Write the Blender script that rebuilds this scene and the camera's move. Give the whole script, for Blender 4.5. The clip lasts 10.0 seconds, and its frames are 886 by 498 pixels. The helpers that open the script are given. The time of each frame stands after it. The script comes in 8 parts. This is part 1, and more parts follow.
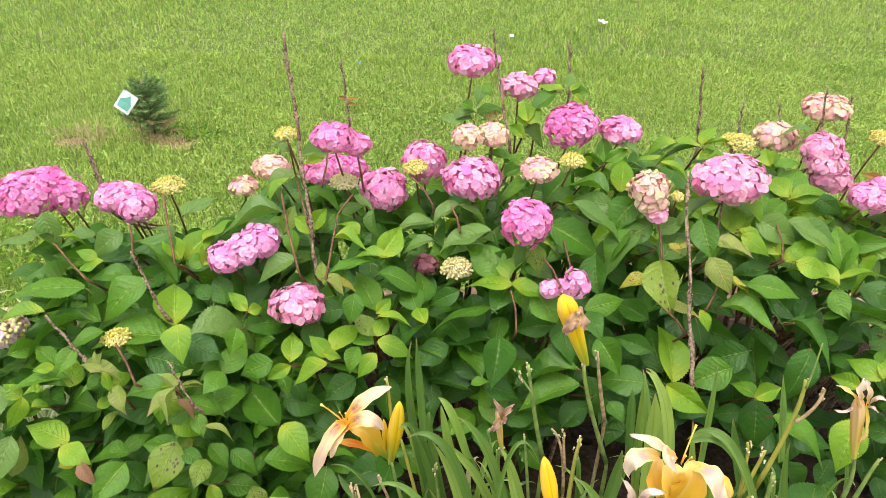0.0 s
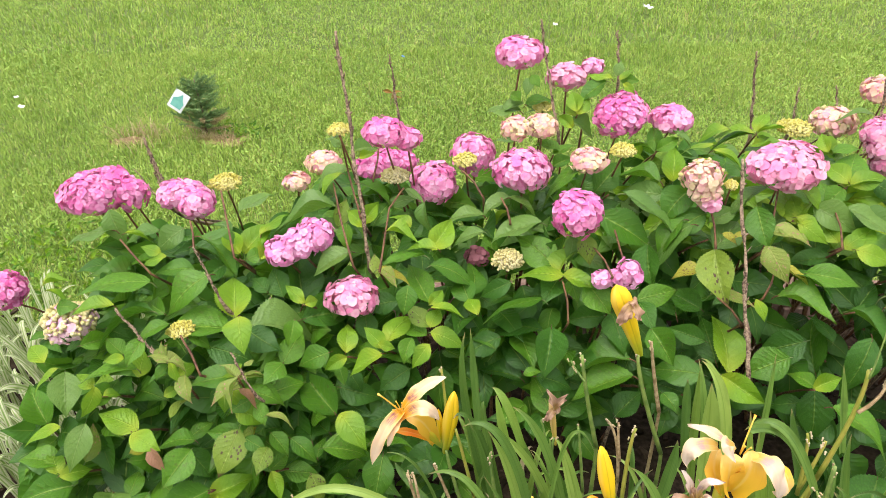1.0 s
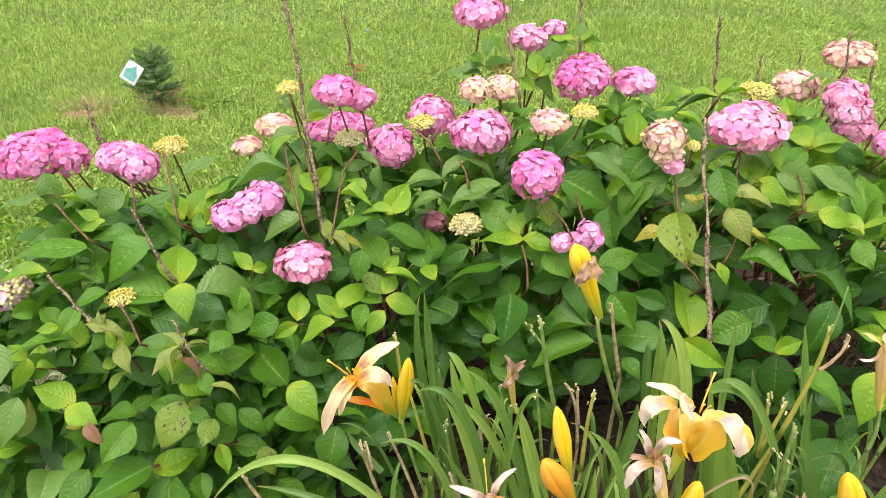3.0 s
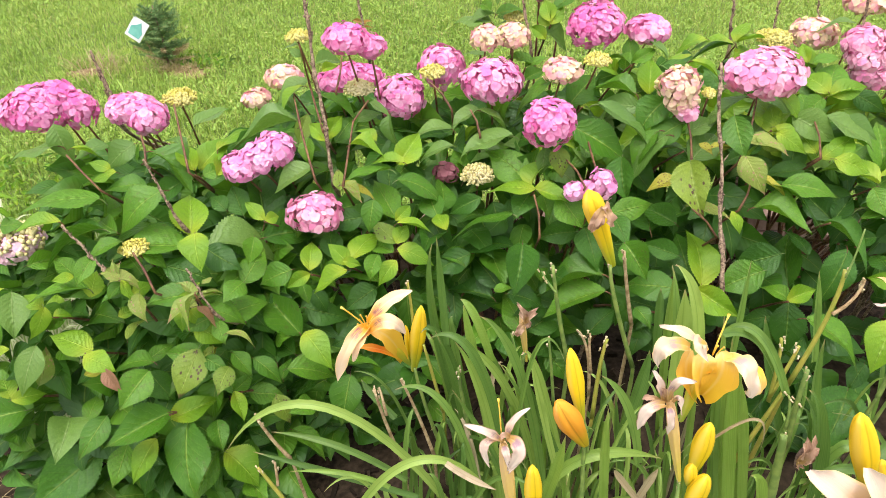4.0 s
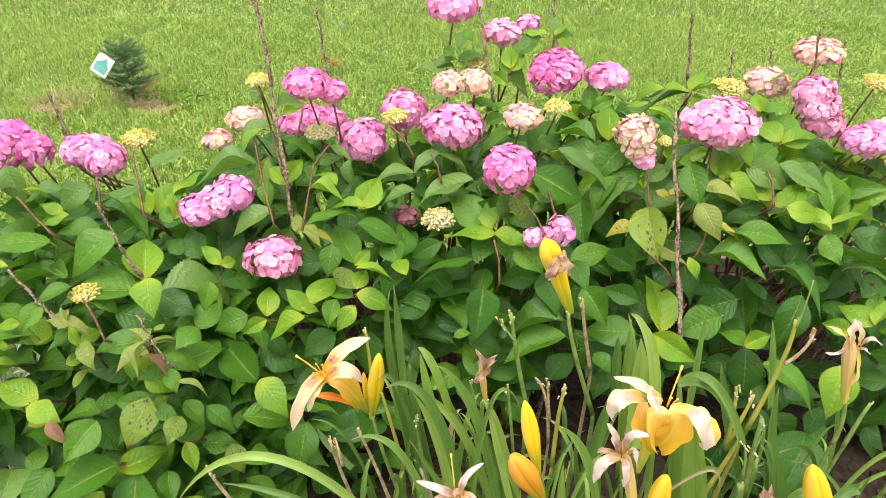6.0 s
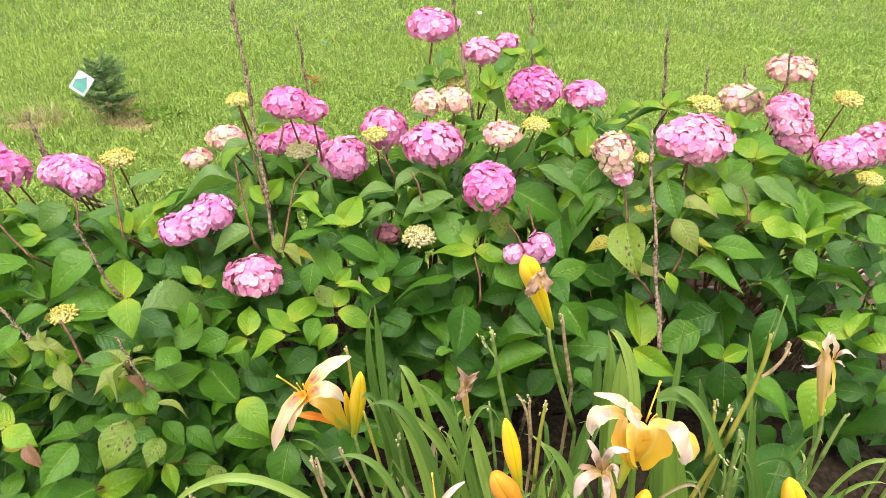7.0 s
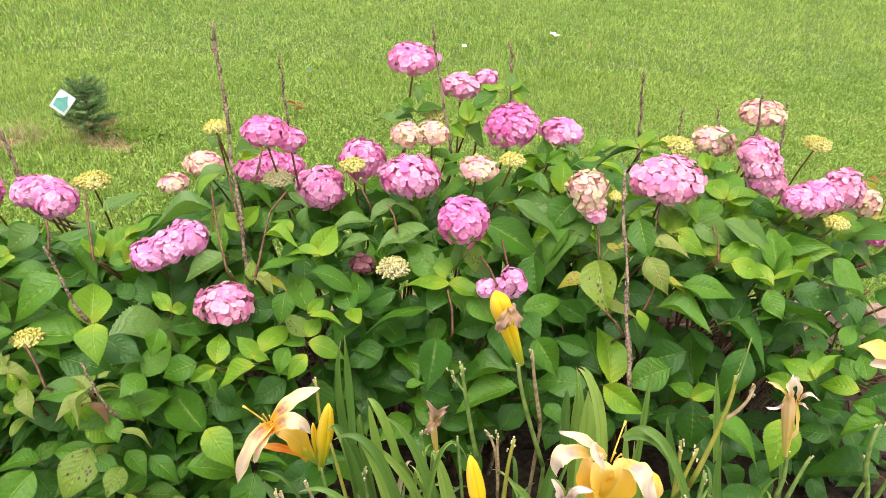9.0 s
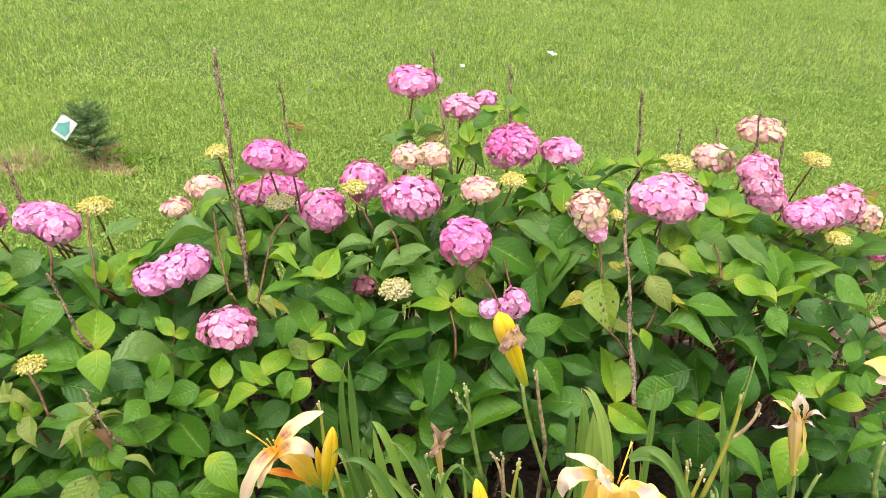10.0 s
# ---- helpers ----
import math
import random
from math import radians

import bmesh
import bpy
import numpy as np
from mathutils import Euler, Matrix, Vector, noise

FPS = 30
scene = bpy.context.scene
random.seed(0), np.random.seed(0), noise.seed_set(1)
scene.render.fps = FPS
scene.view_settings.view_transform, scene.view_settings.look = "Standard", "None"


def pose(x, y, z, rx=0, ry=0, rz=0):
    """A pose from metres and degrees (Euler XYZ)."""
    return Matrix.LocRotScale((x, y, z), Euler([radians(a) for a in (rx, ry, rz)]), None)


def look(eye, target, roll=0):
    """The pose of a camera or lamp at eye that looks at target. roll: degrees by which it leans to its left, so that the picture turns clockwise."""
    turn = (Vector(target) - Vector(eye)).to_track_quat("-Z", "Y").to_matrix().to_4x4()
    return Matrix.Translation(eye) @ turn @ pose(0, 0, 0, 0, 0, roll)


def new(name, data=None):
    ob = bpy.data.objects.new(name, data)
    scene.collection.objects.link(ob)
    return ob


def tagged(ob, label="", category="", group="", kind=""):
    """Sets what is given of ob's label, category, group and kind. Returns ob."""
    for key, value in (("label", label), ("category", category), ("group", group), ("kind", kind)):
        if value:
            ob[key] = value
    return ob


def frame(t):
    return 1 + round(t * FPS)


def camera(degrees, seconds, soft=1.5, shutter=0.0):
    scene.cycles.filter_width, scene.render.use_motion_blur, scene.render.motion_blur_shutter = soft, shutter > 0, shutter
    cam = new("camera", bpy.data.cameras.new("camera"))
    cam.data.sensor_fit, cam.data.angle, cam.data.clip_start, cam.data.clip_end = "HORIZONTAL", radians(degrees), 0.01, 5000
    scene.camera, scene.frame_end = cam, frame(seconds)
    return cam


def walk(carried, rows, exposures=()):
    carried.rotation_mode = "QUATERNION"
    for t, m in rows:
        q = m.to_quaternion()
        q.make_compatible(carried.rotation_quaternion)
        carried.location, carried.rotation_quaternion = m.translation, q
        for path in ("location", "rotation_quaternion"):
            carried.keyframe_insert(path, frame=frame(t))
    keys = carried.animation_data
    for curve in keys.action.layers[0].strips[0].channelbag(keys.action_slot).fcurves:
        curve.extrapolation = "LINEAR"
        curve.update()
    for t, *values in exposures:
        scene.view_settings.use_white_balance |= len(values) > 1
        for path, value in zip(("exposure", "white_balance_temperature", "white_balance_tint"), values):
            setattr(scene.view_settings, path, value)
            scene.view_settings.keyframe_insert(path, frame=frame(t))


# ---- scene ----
cam = camera(65.0, 10.0, soft=0.3)
PATH = [
    (0, (0.014, 0.033, 1.689), (0.006, 1.699, 0.583), 0.6),
    (0.5, (-0.011, 0.037, 1.694), (-0.123, 1.678, 0.557), -1.9),
    (1, (-0.006, 0.019, 1.701), (-0.136, 1.667, 0.575), -2.4),
    (1.5, (0.009, 0.02, 1.69), (-0.096, 1.671, 0.566), -2.2),
    (2, (0.017, 0.034, 1.682), (-0.087, 1.664, 0.528), -2.7),
    (2.2, (0.012, 0.037, 1.692), (-0.093, 1.661, 0.528), -1.8),
    (3.3, (0.028, 0.042, 1.598), (-0.012, 1.669, 0.435), -1.1),
    (3.5, (0.021, 0.027, 1.59), (-0.037, 1.624, 0.388), -1.3),
    (4, (0.016, 0.025, 1.6), (-0.053, 1.588, 0.354), -1.8),
    (4.5, (0.024, 0.032, 1.606), (-0.017, 1.598, 0.362), -1.1),
    (5, (0.029, 0.047, 1.614), (0.003, 1.64, 0.405), -0.2),
    (5.5, (0.036, 0.047, 1.616), (0.025, 1.657, 0.429), 0.1),
    (7, (0.049, 0.045, 1.626), (0.108, 1.69, 0.489), 0.6),
    (7.5, (0.051, 0.038, 1.634), (0.122, 1.695, 0.517), 1.2),
    (8, (0.061, 0.036, 1.633), (0.147, 1.712, 0.544), 1.5),
    (8.5, (0.069, 0.042, 1.631), (0.168, 1.722, 0.55), 1.4),
    (9, (0.066, 0.046, 1.64), (0.178, 1.732, 0.57), 3.1),
    (9.5, (0.06, 0.049, 1.654), (0.157, 1.76, 0.624), 2.5),
    (10, (0.062, 0.048, 1.647), (0.172, 1.761, 0.621), 2.3),
]
walk(cam, [(t, look(eye, target, roll)) for t, eye, target, roll in PATH], [(0, 1.17, 6500, 17.0), (2.2, 1.18, 6500, 17.0), (4.5, 1.30, 6500, 18.0), (6, 1.30, 6500, 18.0), (8, 1.25, 6500, 17.0), (10, 1.17, 6500, 17.0)])

# ---- world, sun, exposure ----
world = bpy.data.worlds.new("overcast_sky")
scene.world = world
world.use_nodes = True
wn = world.node_tree.nodes
sky = wn.new("ShaderNodeTexSky")
sky.sky_type, sky.sun_disc = "NISHITA", False
sky.sun_elevation, sky.sun_rotation = radians(77), radians(190)
sky.air_density, sky.dust_density, sky.ozone_density = 1.0, 4.0, 1.0
veil = wn.new("ShaderNodeHueSaturation")
veil.inputs["Saturation"].default_value = 0.22
world.node_tree.links.new(sky.outputs[0], veil.inputs["Color"])
world.node_tree.links.new(veil.outputs[0], wn["Background"].inputs[0])
wn["Background"].inputs[1].default_value = 0.15
sun_data = bpy.data.lights.new("sun", "SUN")
sun_data.energy, sun_data.angle, sun_data.color = 0.88, radians(45), (1.0, 0.95, 0.86)
sun = new("sun", sun_data)
sun.matrix_world = look((-0.55, 0.98, 3.6), (0, 1.5, 0.4))

# ---- materials ----
def graph(name):
    mat = bpy.data.materials.new(name)
    mat.use_nodes = True
    nt = mat.node_tree
    nt.nodes.clear()

    def node(kind, **values):
        n = nt.nodes.new(kind)
        for key, v in values.items():
            sock = n.inputs[int(key[1:])] if key[0] == "i" and key[1:].isdigit() else n.inputs[key.replace("_", " ")]
            if isinstance(v, bpy.types.NodeSocket):
                nt.links.new(v, sock)
            else:
                sock.default_value = v
        return n

    def op(kind, a, b=0.0, c=0.0):
        n = node("ShaderNodeMath", i0=a, i1=b, i2=c)
        n.operation = kind
        return n.outputs[0]

    def mix(f, a, b, blend="MIX"):
        n = nt.nodes.new("ShaderNodeMix")
        n.data_type, n.blend_type = "RGBA", blend
        for sock, v in ((n.inputs[0], f), (n.inputs[6], a), (n.inputs[7], b)):
            if isinstance(v, bpy.types.NodeSocket):
                nt.links.new(v, sock)
            else:
                sock.default_value = v if isinstance(v, float) else (*v, 1.0)
        return n.outputs[2]

    def ramp(f, a, b):
        n = node("ShaderNodeMapRange", Value=f, From_Min=a, From_Max=b)
        n.interpolation_type = "SMOOTHSTEP"
        return n.outputs[0]

    def noise_of(scale, vector, detail=3.0):
        return node("ShaderNodeTexNoise", Vector=vector, Scale=scale, Detail=detail).outputs[0]

    def finish(colour, rough=0.5, height=None, strength=0.3, distance=0.002, through_light=0.0, through_colour=None, spec=0.4):
        p = node("ShaderNodeBsdfPrincipled", Base_Color=colour if isinstance(colour, bpy.types.NodeSocket) else (*colour, 1), Roughness=rough)
        p.inputs["Specular IOR Level"].default_value = spec
        out = node("ShaderNodeOutputMaterial")
        if height is not None:
            b = node("ShaderNodeBump", Height=height, Strength=strength, Distance=distance)
            nt.links.new(b.outputs[0], p.inputs["Normal"])
        if through_light:
            t = node("ShaderNodeBsdfTranslucent", Color=through_colour if through_colour is not None else colour)
            m = node("ShaderNodeMixShader", i0=through_light, i1=p.outputs[0], i2=t.outputs[0])
            nt.links.new(m.outputs[0], out.inputs[0])
        else:
            nt.links.new(p.outputs[0], out.inputs[0])
        return mat

    return node, op, mix, ramp, noise_of, finish


def leaf_material(name, dark, light, vein, spots=0.0, spot_colour=(0.10, 0.05, 0.03), rough=0.42, veins=8.0, heart=0.0):
    node, op, mix, ramp, noise_of, finish = graph(name)
    uv = node("ShaderNodeUVMap").outputs[0]
    split = node("ShaderNodeSeparateXYZ", i0=uv)
    u, v = split.outputs[0], split.outputs[1]
    across = op("ABSOLUTE", op("MULTIPLY_ADD", v, 2.0, -1.0))
    obj = node("ShaderNodeTexCoord").outputs["Object"]
    info = node("ShaderNodeObjectInfo")
    island = node("ShaderNodeNewGeometry").outputs["Random Per Island"]
    rnd = op("FRACT", op("ADD", info.outputs["Random"], island))
    shift = node("ShaderNodeVectorMath", i0=obj, i1=info.outputs["Random"])
    warp = op("MULTIPLY_ADD", noise_of(4.0, shift.outputs[0], 1.0), 0.9, -0.45)
    rows = op("FRACT", op("ADD", warp, op("SUBTRACT", op("MULTIPLY", u, veins), op("MULTIPLY", op("POWER", across, 0.8), 2.4))))
    ridge = op("ABSOLUTE", op("SUBTRACT", rows, 0.5))
    side = op("MULTIPLY", ramp(ridge, 0.42, 0.5), ramp(across, 1.0, 0.6))
    mid = ramp(op("MULTIPLY", across, op("ADD", 0.6, op("MULTIPLY", u, 0.9))), 0.05, 0.015)
    fine = noise_of(60.0, shift.outputs[0], 2.0)
    blotch = noise_of(3.5, shift.outputs[0], 2.0)
    lines = op("MAXIMUM", mid, op("MULTIPLY", side, 0.34))
    base = mix(ramp(op("ADD", op("MULTIPLY", rnd, 0.75), op("MULTIPLY", blotch, 0.5)), 0.15, 1.05), dark, light)
    base = mix(op("MULTIPLY", op("SUBTRACT", 1.0, across), 0.30), base, light)
    base = mix(op("MULTIPLY", fine, 0.28), base, dark)
    base = mix(op("MULTIPLY", ramp(ridge, 0.30, 0.47), op("MULTIPLY", ramp(across, 1.0, 0.7), 0.22)), base, dark)
    base = mix(op("MULTIPLY", lines, 0.75), base, vein)
    base = mix(op("MULTIPLY", ramp(node("ShaderNodeTexVoronoi", Vector=shift.outputs[0], Scale=20.0).outputs["Distance"], 0.25, 0.62), 0.34), base, dark)
    if heart:
        base = mix(op("MULTIPLY", ramp(op("ADD", u, op("MULTIPLY", blotch, 0.2)), 0.55, 0.08), heart), base, (0.42, 0.50, 0.035))
    if spots:
        cells = node("ShaderNodeTexVoronoi", Vector=shift.outputs[0], Scale=8.0)
        where = op("MULTIPLY", ramp(cells.outputs["Distance"], 0.34, 0.22), ramp(noise_of(2.6, shift.outputs[0]), 0.44, 0.54))
        edge = ramp(op("ADD", op("MULTIPLY", u, 0.8), op("MULTIPLY", noise_of(5.0, shift.outputs[0]), 0.5)), 0.92, 1.06)
        base = mix(op("MULTIPLY", op("MAXIMUM", where, op("MULTIPLY", edge, 0.8)), spots), base, spot_colour)
    puff = op("MULTIPLY", ramp(ridge, 0.5, 0.1), 0.36)
    cell = node("ShaderNodeTexVoronoi", Vector=shift.outputs[0], Scale=24.0)
    pucker = op("MULTIPLY", ramp(cell.outputs["Distance"], 0.7, 0.0), 0.24)
    height = op("SUBTRACT", op("ADD", op("ADD", op("MULTIPLY", fine, 0.08), pucker), puff), mid)
    return finish(base, rough, height, 0.60, 0.0028, 0.32, mix(0.35, base, (0.21, 0.47, 0.02)), spec=0.34)


LEAF = {
    # m: mature leaves, and a darker stand-in for leaves in the bush's shade
    "m": leaf_material("leaf_mature_shaded", (0.024, 0.094, 0.011), (0.076, 0.220, 0.020), (0.20, 0.31, 0.045)),
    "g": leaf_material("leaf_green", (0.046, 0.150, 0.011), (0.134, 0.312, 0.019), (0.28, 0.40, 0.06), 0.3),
    "y": leaf_material("leaf_young", (0.108, 0.250, 0.011), (0.220, 0.392, 0.018), (0.36, 0.50, 0.07), heart=0.55),
    "s": leaf_material("leaf_spotted", (0.125, 0.215, 0.022), (0.240, 0.335, 0.040), (0.34, 0.43, 0.09), 1.0, (0.085, 0.035, 0.028)),
    "d": leaf_material("leaf_yellowed", (0.300, 0.310, 0.030), (0.440, 0.400, 0.050), (0.52, 0.47, 0.12), 1.0, (0.16, 0.065, 0.030)),
    "k": leaf_material("leaf_blushed", (0.190, 0.275, 0.045), (0.330, 0.375, 0.080), (0.45, 0.44, 0.15), 1.0, (0.40, 0.20, 0.14)),
    "p": leaf_material("leaf_dull", (0.086, 0.192, 0.033), (0.172, 0.296, 0.058), (0.28, 0.38, 0.12), rough=0.34),
    "r": leaf_material("leaf_dry", (0.260, 0.120, 0.065), (0.370, 0.200, 0.120), (0.42, 0.25, 0.15)),
}


def petal_material(name, low, high, deep=None, rough=0.55):
    node, op, mix, ramp, noise_of, finish = graph(name)
    island = node("ShaderNodeNewGeometry").outputs["Random Per Island"]
    uv = node("ShaderNodeUVMap").outputs[0]
    u = node("ShaderNodeSeparateXYZ", i0=uv).outputs[0]
    obj = node("ShaderNodeTexCoord").outputs["Object"]
    n = noise_of(45.0, obj, 3.0)
    each = node("ShaderNodeSeparateXYZ", i0=uv).outputs[1]
    patch = noise_of(11.0, obj, 2.0)
    tone = op("ADD", op("ADD", op("MULTIPLY", each, 0.50), op("MULTIPLY", island, 0.20)), op("ADD", op("MULTIPLY", n, 0.30), op("MULTIPLY", patch, 0.72)))
    base = mix(ramp(tone, 0.58, 1.14), low, high)
    if deep:
        base = mix(op("MULTIPLY", ramp(u, 0.6, 0.0), 0.38), base, deep)
    return finish(base, rough, n, 0.25, 0.001, 0.22, base, spec=0.3)


SEPAL = {
    "deep": petal_material("sepal_deep_pink", (0.75, 0.150, 0.41), (0.84, 0.37, 0.58), (0.64, 0.09, 0.31)),
    "pink": petal_material("sepal_pink", (0.77, 0.20, 0.45), (0.85, 0.46, 0.62), (0.70, 0.15, 0.36)),
    "light": petal_material("sepal_light_pink", (0.78, 0.25, 0.45), (0.84, 0.50, 0.59), (0.74, 0.22, 0.38)),
    "mauve": petal_material("sepal_mauve", (0.77, 0.24, 0.50), (0.85, 0.47, 0.66), (0.70, 0.18, 0.40)),
    "cream": petal_material("sepal_cream", (0.80, 0.37, 0.43), (0.83, 0.67, 0.43), (0.78, 0.58, 0.32)),
    "opening": petal_material("sepal_lilac", (0.74, 0.42, 0.58), (0.83, 0.62, 0.64), (0.74, 0.58, 0.36)),
    "maroon": petal_material("sepal_maroon", (0.22, 0.065, 0.085), (0.34, 0.13, 0.15)),
    "bud": petal_material("bud_yellow_green", (0.56, 0.51, 0.09), (0.82, 0.76, 0.33)),
    "cbud": petal_material("bud_cream", (0.62, 0.56, 0.22), (0.80, 0.72, 0.44)),
}


def bark_material(name, a, b, scale=70.0, rough=0.7, bump=0.6):
    node, op, mix, ramp, noise_of, finish = graph(name)
    obj = node("ShaderNodeTexCoord").outputs["Object"]
    n, m = noise_of(scale, obj, 4.0), noise_of(scale * 0.18, obj, 2.0)
    base = mix(ramp(op("ADD", op("MULTIPLY", n, 0.6), op("MULTIPLY", m, 0.4)), 0.36, 0.64), a, b)
    return finish(base, rough, n, bump, 0.002)


STEM_RED = bark_material("stem_red_green", (0.080, 0.032, 0.018), (0.200, 0.105, 0.042), 120.0)
STEM_GREEN = bark_material("stem_green", (0.10, 0.19, 0.045), (0.17, 0.20, 0.06))
CANE = bark_material("cane_grey_brown", (0.065, 0.034, 0.023), (0.400, 0.295, 0.190), 210.0, 0.85, 0.9)
SCAPE = bark_material("scape_green", (0.12, 0.20, 0.045), (0.24, 0.32, 0.075), 50.0, 0.5, 0.2)
SCAPE_OLIVE = bark_material("scape_olive", (0.27, 0.30, 0.045), (0.42, 0.36, 0.07), 50.0, 0.5, 0.3)
SCAPE_DRY = bark_material("scape_dry", (0.22, 0.145, 0.065), (0.46, 0.35, 0.19), 90.0, 0.8, 0.7)
NUB = bark_material("seed_nub_pale", (0.34, 0.27, 0.13), (0.62, 0.52, 0.33), 150.0, 0.7, 0.4)
POD = bark_material("seed_pod_brown", (0.13, 0.075, 0.06), (0.33, 0.21, 0.17), 120.0, 0.8, 0.9)


def strap_material(name, a, b, stripe=None):
    node, op, mix, ramp, noise_of, finish = graph(name)
    uv = node("ShaderNodeUVMap").outputs[0]
    split = node("ShaderNodeSeparateXYZ", i0=uv)
    across = split.outputs[1]
    island = node("ShaderNodeNewGeometry").outputs["Random Per Island"]
    rnd = op("FRACT", op("ADD", node("ShaderNodeObjectInfo").outputs["Random"], island))
    ribs = op("ABSOLUTE", op("SUBTRACT", op("FRACT", op("MULTIPLY", across, 9.0)), 0.5))
    long = noise_of(1.0, node("ShaderNodeVectorMath", i0=node("ShaderNodeCombineXYZ", i0=op("MULTIPLY", split.outputs[0], 5.0), i1=op("MULTIPLY", across, 14.0), i2=op("MULTIPLY", rnd, 37.0)).outputs[0]).outputs[0], 3.0)
    base = mix(ramp(op("ADD", op("MULTIPLY", rnd, 0.6), op("MULTIPLY", long, 0.5)), 0.1, 0.95), a, b)
    mid = ramp(op("ABSOLUTE", op("SUBTRACT", across, 0.5)), 0.09, 0.02)
    base = mix(op("MULTIPLY", mid, 0.5), base, a)
    base = mix(op("MULTIPLY", ramp(ribs, 0.30, 0.48), 0.32), base, b)
    base = mix(op("MULTIPLY", ramp(noise_of(0.35, node("ShaderNodeCombineXYZ", i0=op("MULTIPLY", split.outputs[0], 9.0), i1=op("MULTIPLY", across, 2.0), i2=op("MULTIPLY", rnd, 91.0)).outputs[0], 3.0), 0.50, 0.66), 0.35), base, tuple(0.6 * c for c in a))
    if stripe:
        bands = ramp(op("ABSOLUTE", op("SUBTRACT", op("FRACT", op("MULTIPLY", across, 2.0)), 0.5)), 0.14, 0.26)
        base = mix(bands, base, stripe)
    else:
        ends = ramp(op("ADD", split.outputs[0], op("MULTIPLY", long, 0.25)), 1.03, 1.14)
        base = mix(op("MULTIPLY", ends, 0.9), base, (0.42, 0.29, 0.14))
    return finish(base, 0.4, ribs, 0.35, 0.001, 0.28, mix(0.4, base, (0.3, 0.6, 0.03)))


STRAP = strap_material("strap_leaf_green", (0.055, 0.130, 0.025), (0.175, 0.300, 0.058))
STRAP_LIGHT = strap_material("strap_leaf_light", (0.16, 0.28, 0.038), (0.32, 0.45, 0.100))
STRAP_DRY = strap_material("strap_leaf_dry", (0.33, 0.24, 0.13), (0.52, 0.42, 0.27))
STRIPED = strap_material("striped_grass", (0.22, 0.36, 0.09), (0.30, 0.42, 0.13), (0.64, 0.64, 0.44))


def lily_material(name, outer, inner, throat, blot=None, rough=0.5, margin=None, seams=0.0):
    """Runs from the throat at the base of a petal to its tip, with pale ribs along it."""
    node, op, mix, ramp, noise_of, finish = graph(name)
    uv = node("ShaderNodeUVMap").outputs[0]
    split = node("ShaderNodeSeparateXYZ", i0=uv)
    u, v = split.outputs[0], split.outputs[1]
    obj = node("ShaderNodeTexCoord").outputs["Object"]
    n = noise_of(40.0, obj, 3.0)
    streak = noise_of(1.0, node("ShaderNodeCombineXYZ", i0=op("MULTIPLY", u, 3.0), i1=op("MULTIPLY", v, 26.0), i2=0.3).outputs[0], 2.0)
    base = mix(ramp(op("ADD", u, op("MULTIPLY", n, 0.15)), 0.15, 0.62), throat, inner)
    base = mix(ramp(op("ADD", u, op("MULTIPLY", streak, 0.3)), 0.6, 1.1), base, outer)
    rib = op("MULTIPLY", ramp(op("ABSOLUTE", op("SUBTRACT", v, 0.5)), 0.09, 0.01), 0.22)
    base = mix(rib, base, tuple(0.5 * c + 0.5 * d for c, d in zip(outer, (0.96, 0.86, 0.62))))
    if margin:
        rim = op("MULTIPLY", ramp(op("ABSOLUTE", op("SUBTRACT", v, 0.5)), 0.40, 0.48), 0.8)
        base = mix(rim, base, margin)
    if blot:
        zone = op("MULTIPLY", ramp(u, 0.12, 0.22), ramp(u, 0.46, 0.32))
        zone = op("MULTIPLY", zone, ramp(op("ABSOLUTE", op("SUBTRACT", v, 0.5)), 0.40, 0.24))
        base = mix(op("MULTIPLY", op("MULTIPLY", zone, ramp(op("ADD", op("MULTIPLY", n, 0.6), op("MULTIPLY", streak, 0.5)), 0.42, 0.62)), 0.85), base, blot)
    base = mix(op("MULTIPLY", ramp(streak, 0.62, 0.75), 0.16), base, tuple(c * 0.45 for c in throat))
    if seams:
        gap = op("ABSOLUTE", op("SUBTRACT", op("FRACT", op("MULTIPLY_ADD", v, 3.0, 0.5)), 0.5))
        base = mix(op("MULTIPLY", ramp(gap, 0.06, 0.01), seams), base, tuple(c * 0.4 for c in inner))
    height = op("ADD", op("MULTIPLY", streak, 0.7), op("MULTIPLY", n, 0.4))
    return finish(base, rough, height, 0.5, 0.002, 0.25, base, spec=0.3)


PEACH = lily_material("petal_peach", (0.84, 0.64, 0.46), (0.87, 0.60, 0.34), (0.86, 0.42, 0.02), (0.24, 0.08, 0.15), margin=(0.92, 0.66, 0.28))
PALE = lily_material("petal_pale", (0.76, 0.61, 0.50), (0.80, 0.62, 0.42), (0.88, 0.58, 0.14), (0.62, 0.36, 0.38), margin=(0.93, 0.72, 0.34))
GOLD = lily_material("petal_gold", (0.97, 0.66, 0.20), (0.96, 0.57, 0.06), (0.84, 0.55, 0.04))
RED_GOLD = lily_material("petal_red_gold", (0.90, 0.42, 0.05), (0.86, 0.22, 0.02), (0.88, 0.55, 0.04))
LIME = lily_material("tube_lime", (0.80, 0.66, 0.05), (0.62, 0.62, 0.05), (0.36, 0.48, 0.06), None, 0.6)
BUD_YELLOW = lily_material("bud_yellow", (0.94, 0.66, 0.03), (0.95, 0.70, 0.015), (0.52, 0.56, 0.03), None, 0.65, seams=0.35)
BUD_ORANGE = lily_material("bud_orange", (0.88, 0.42, 0.04), (0.88, 0.40, 0.03), (0.62, 0.46, 0.02), None, 0.65, seams=0.4)
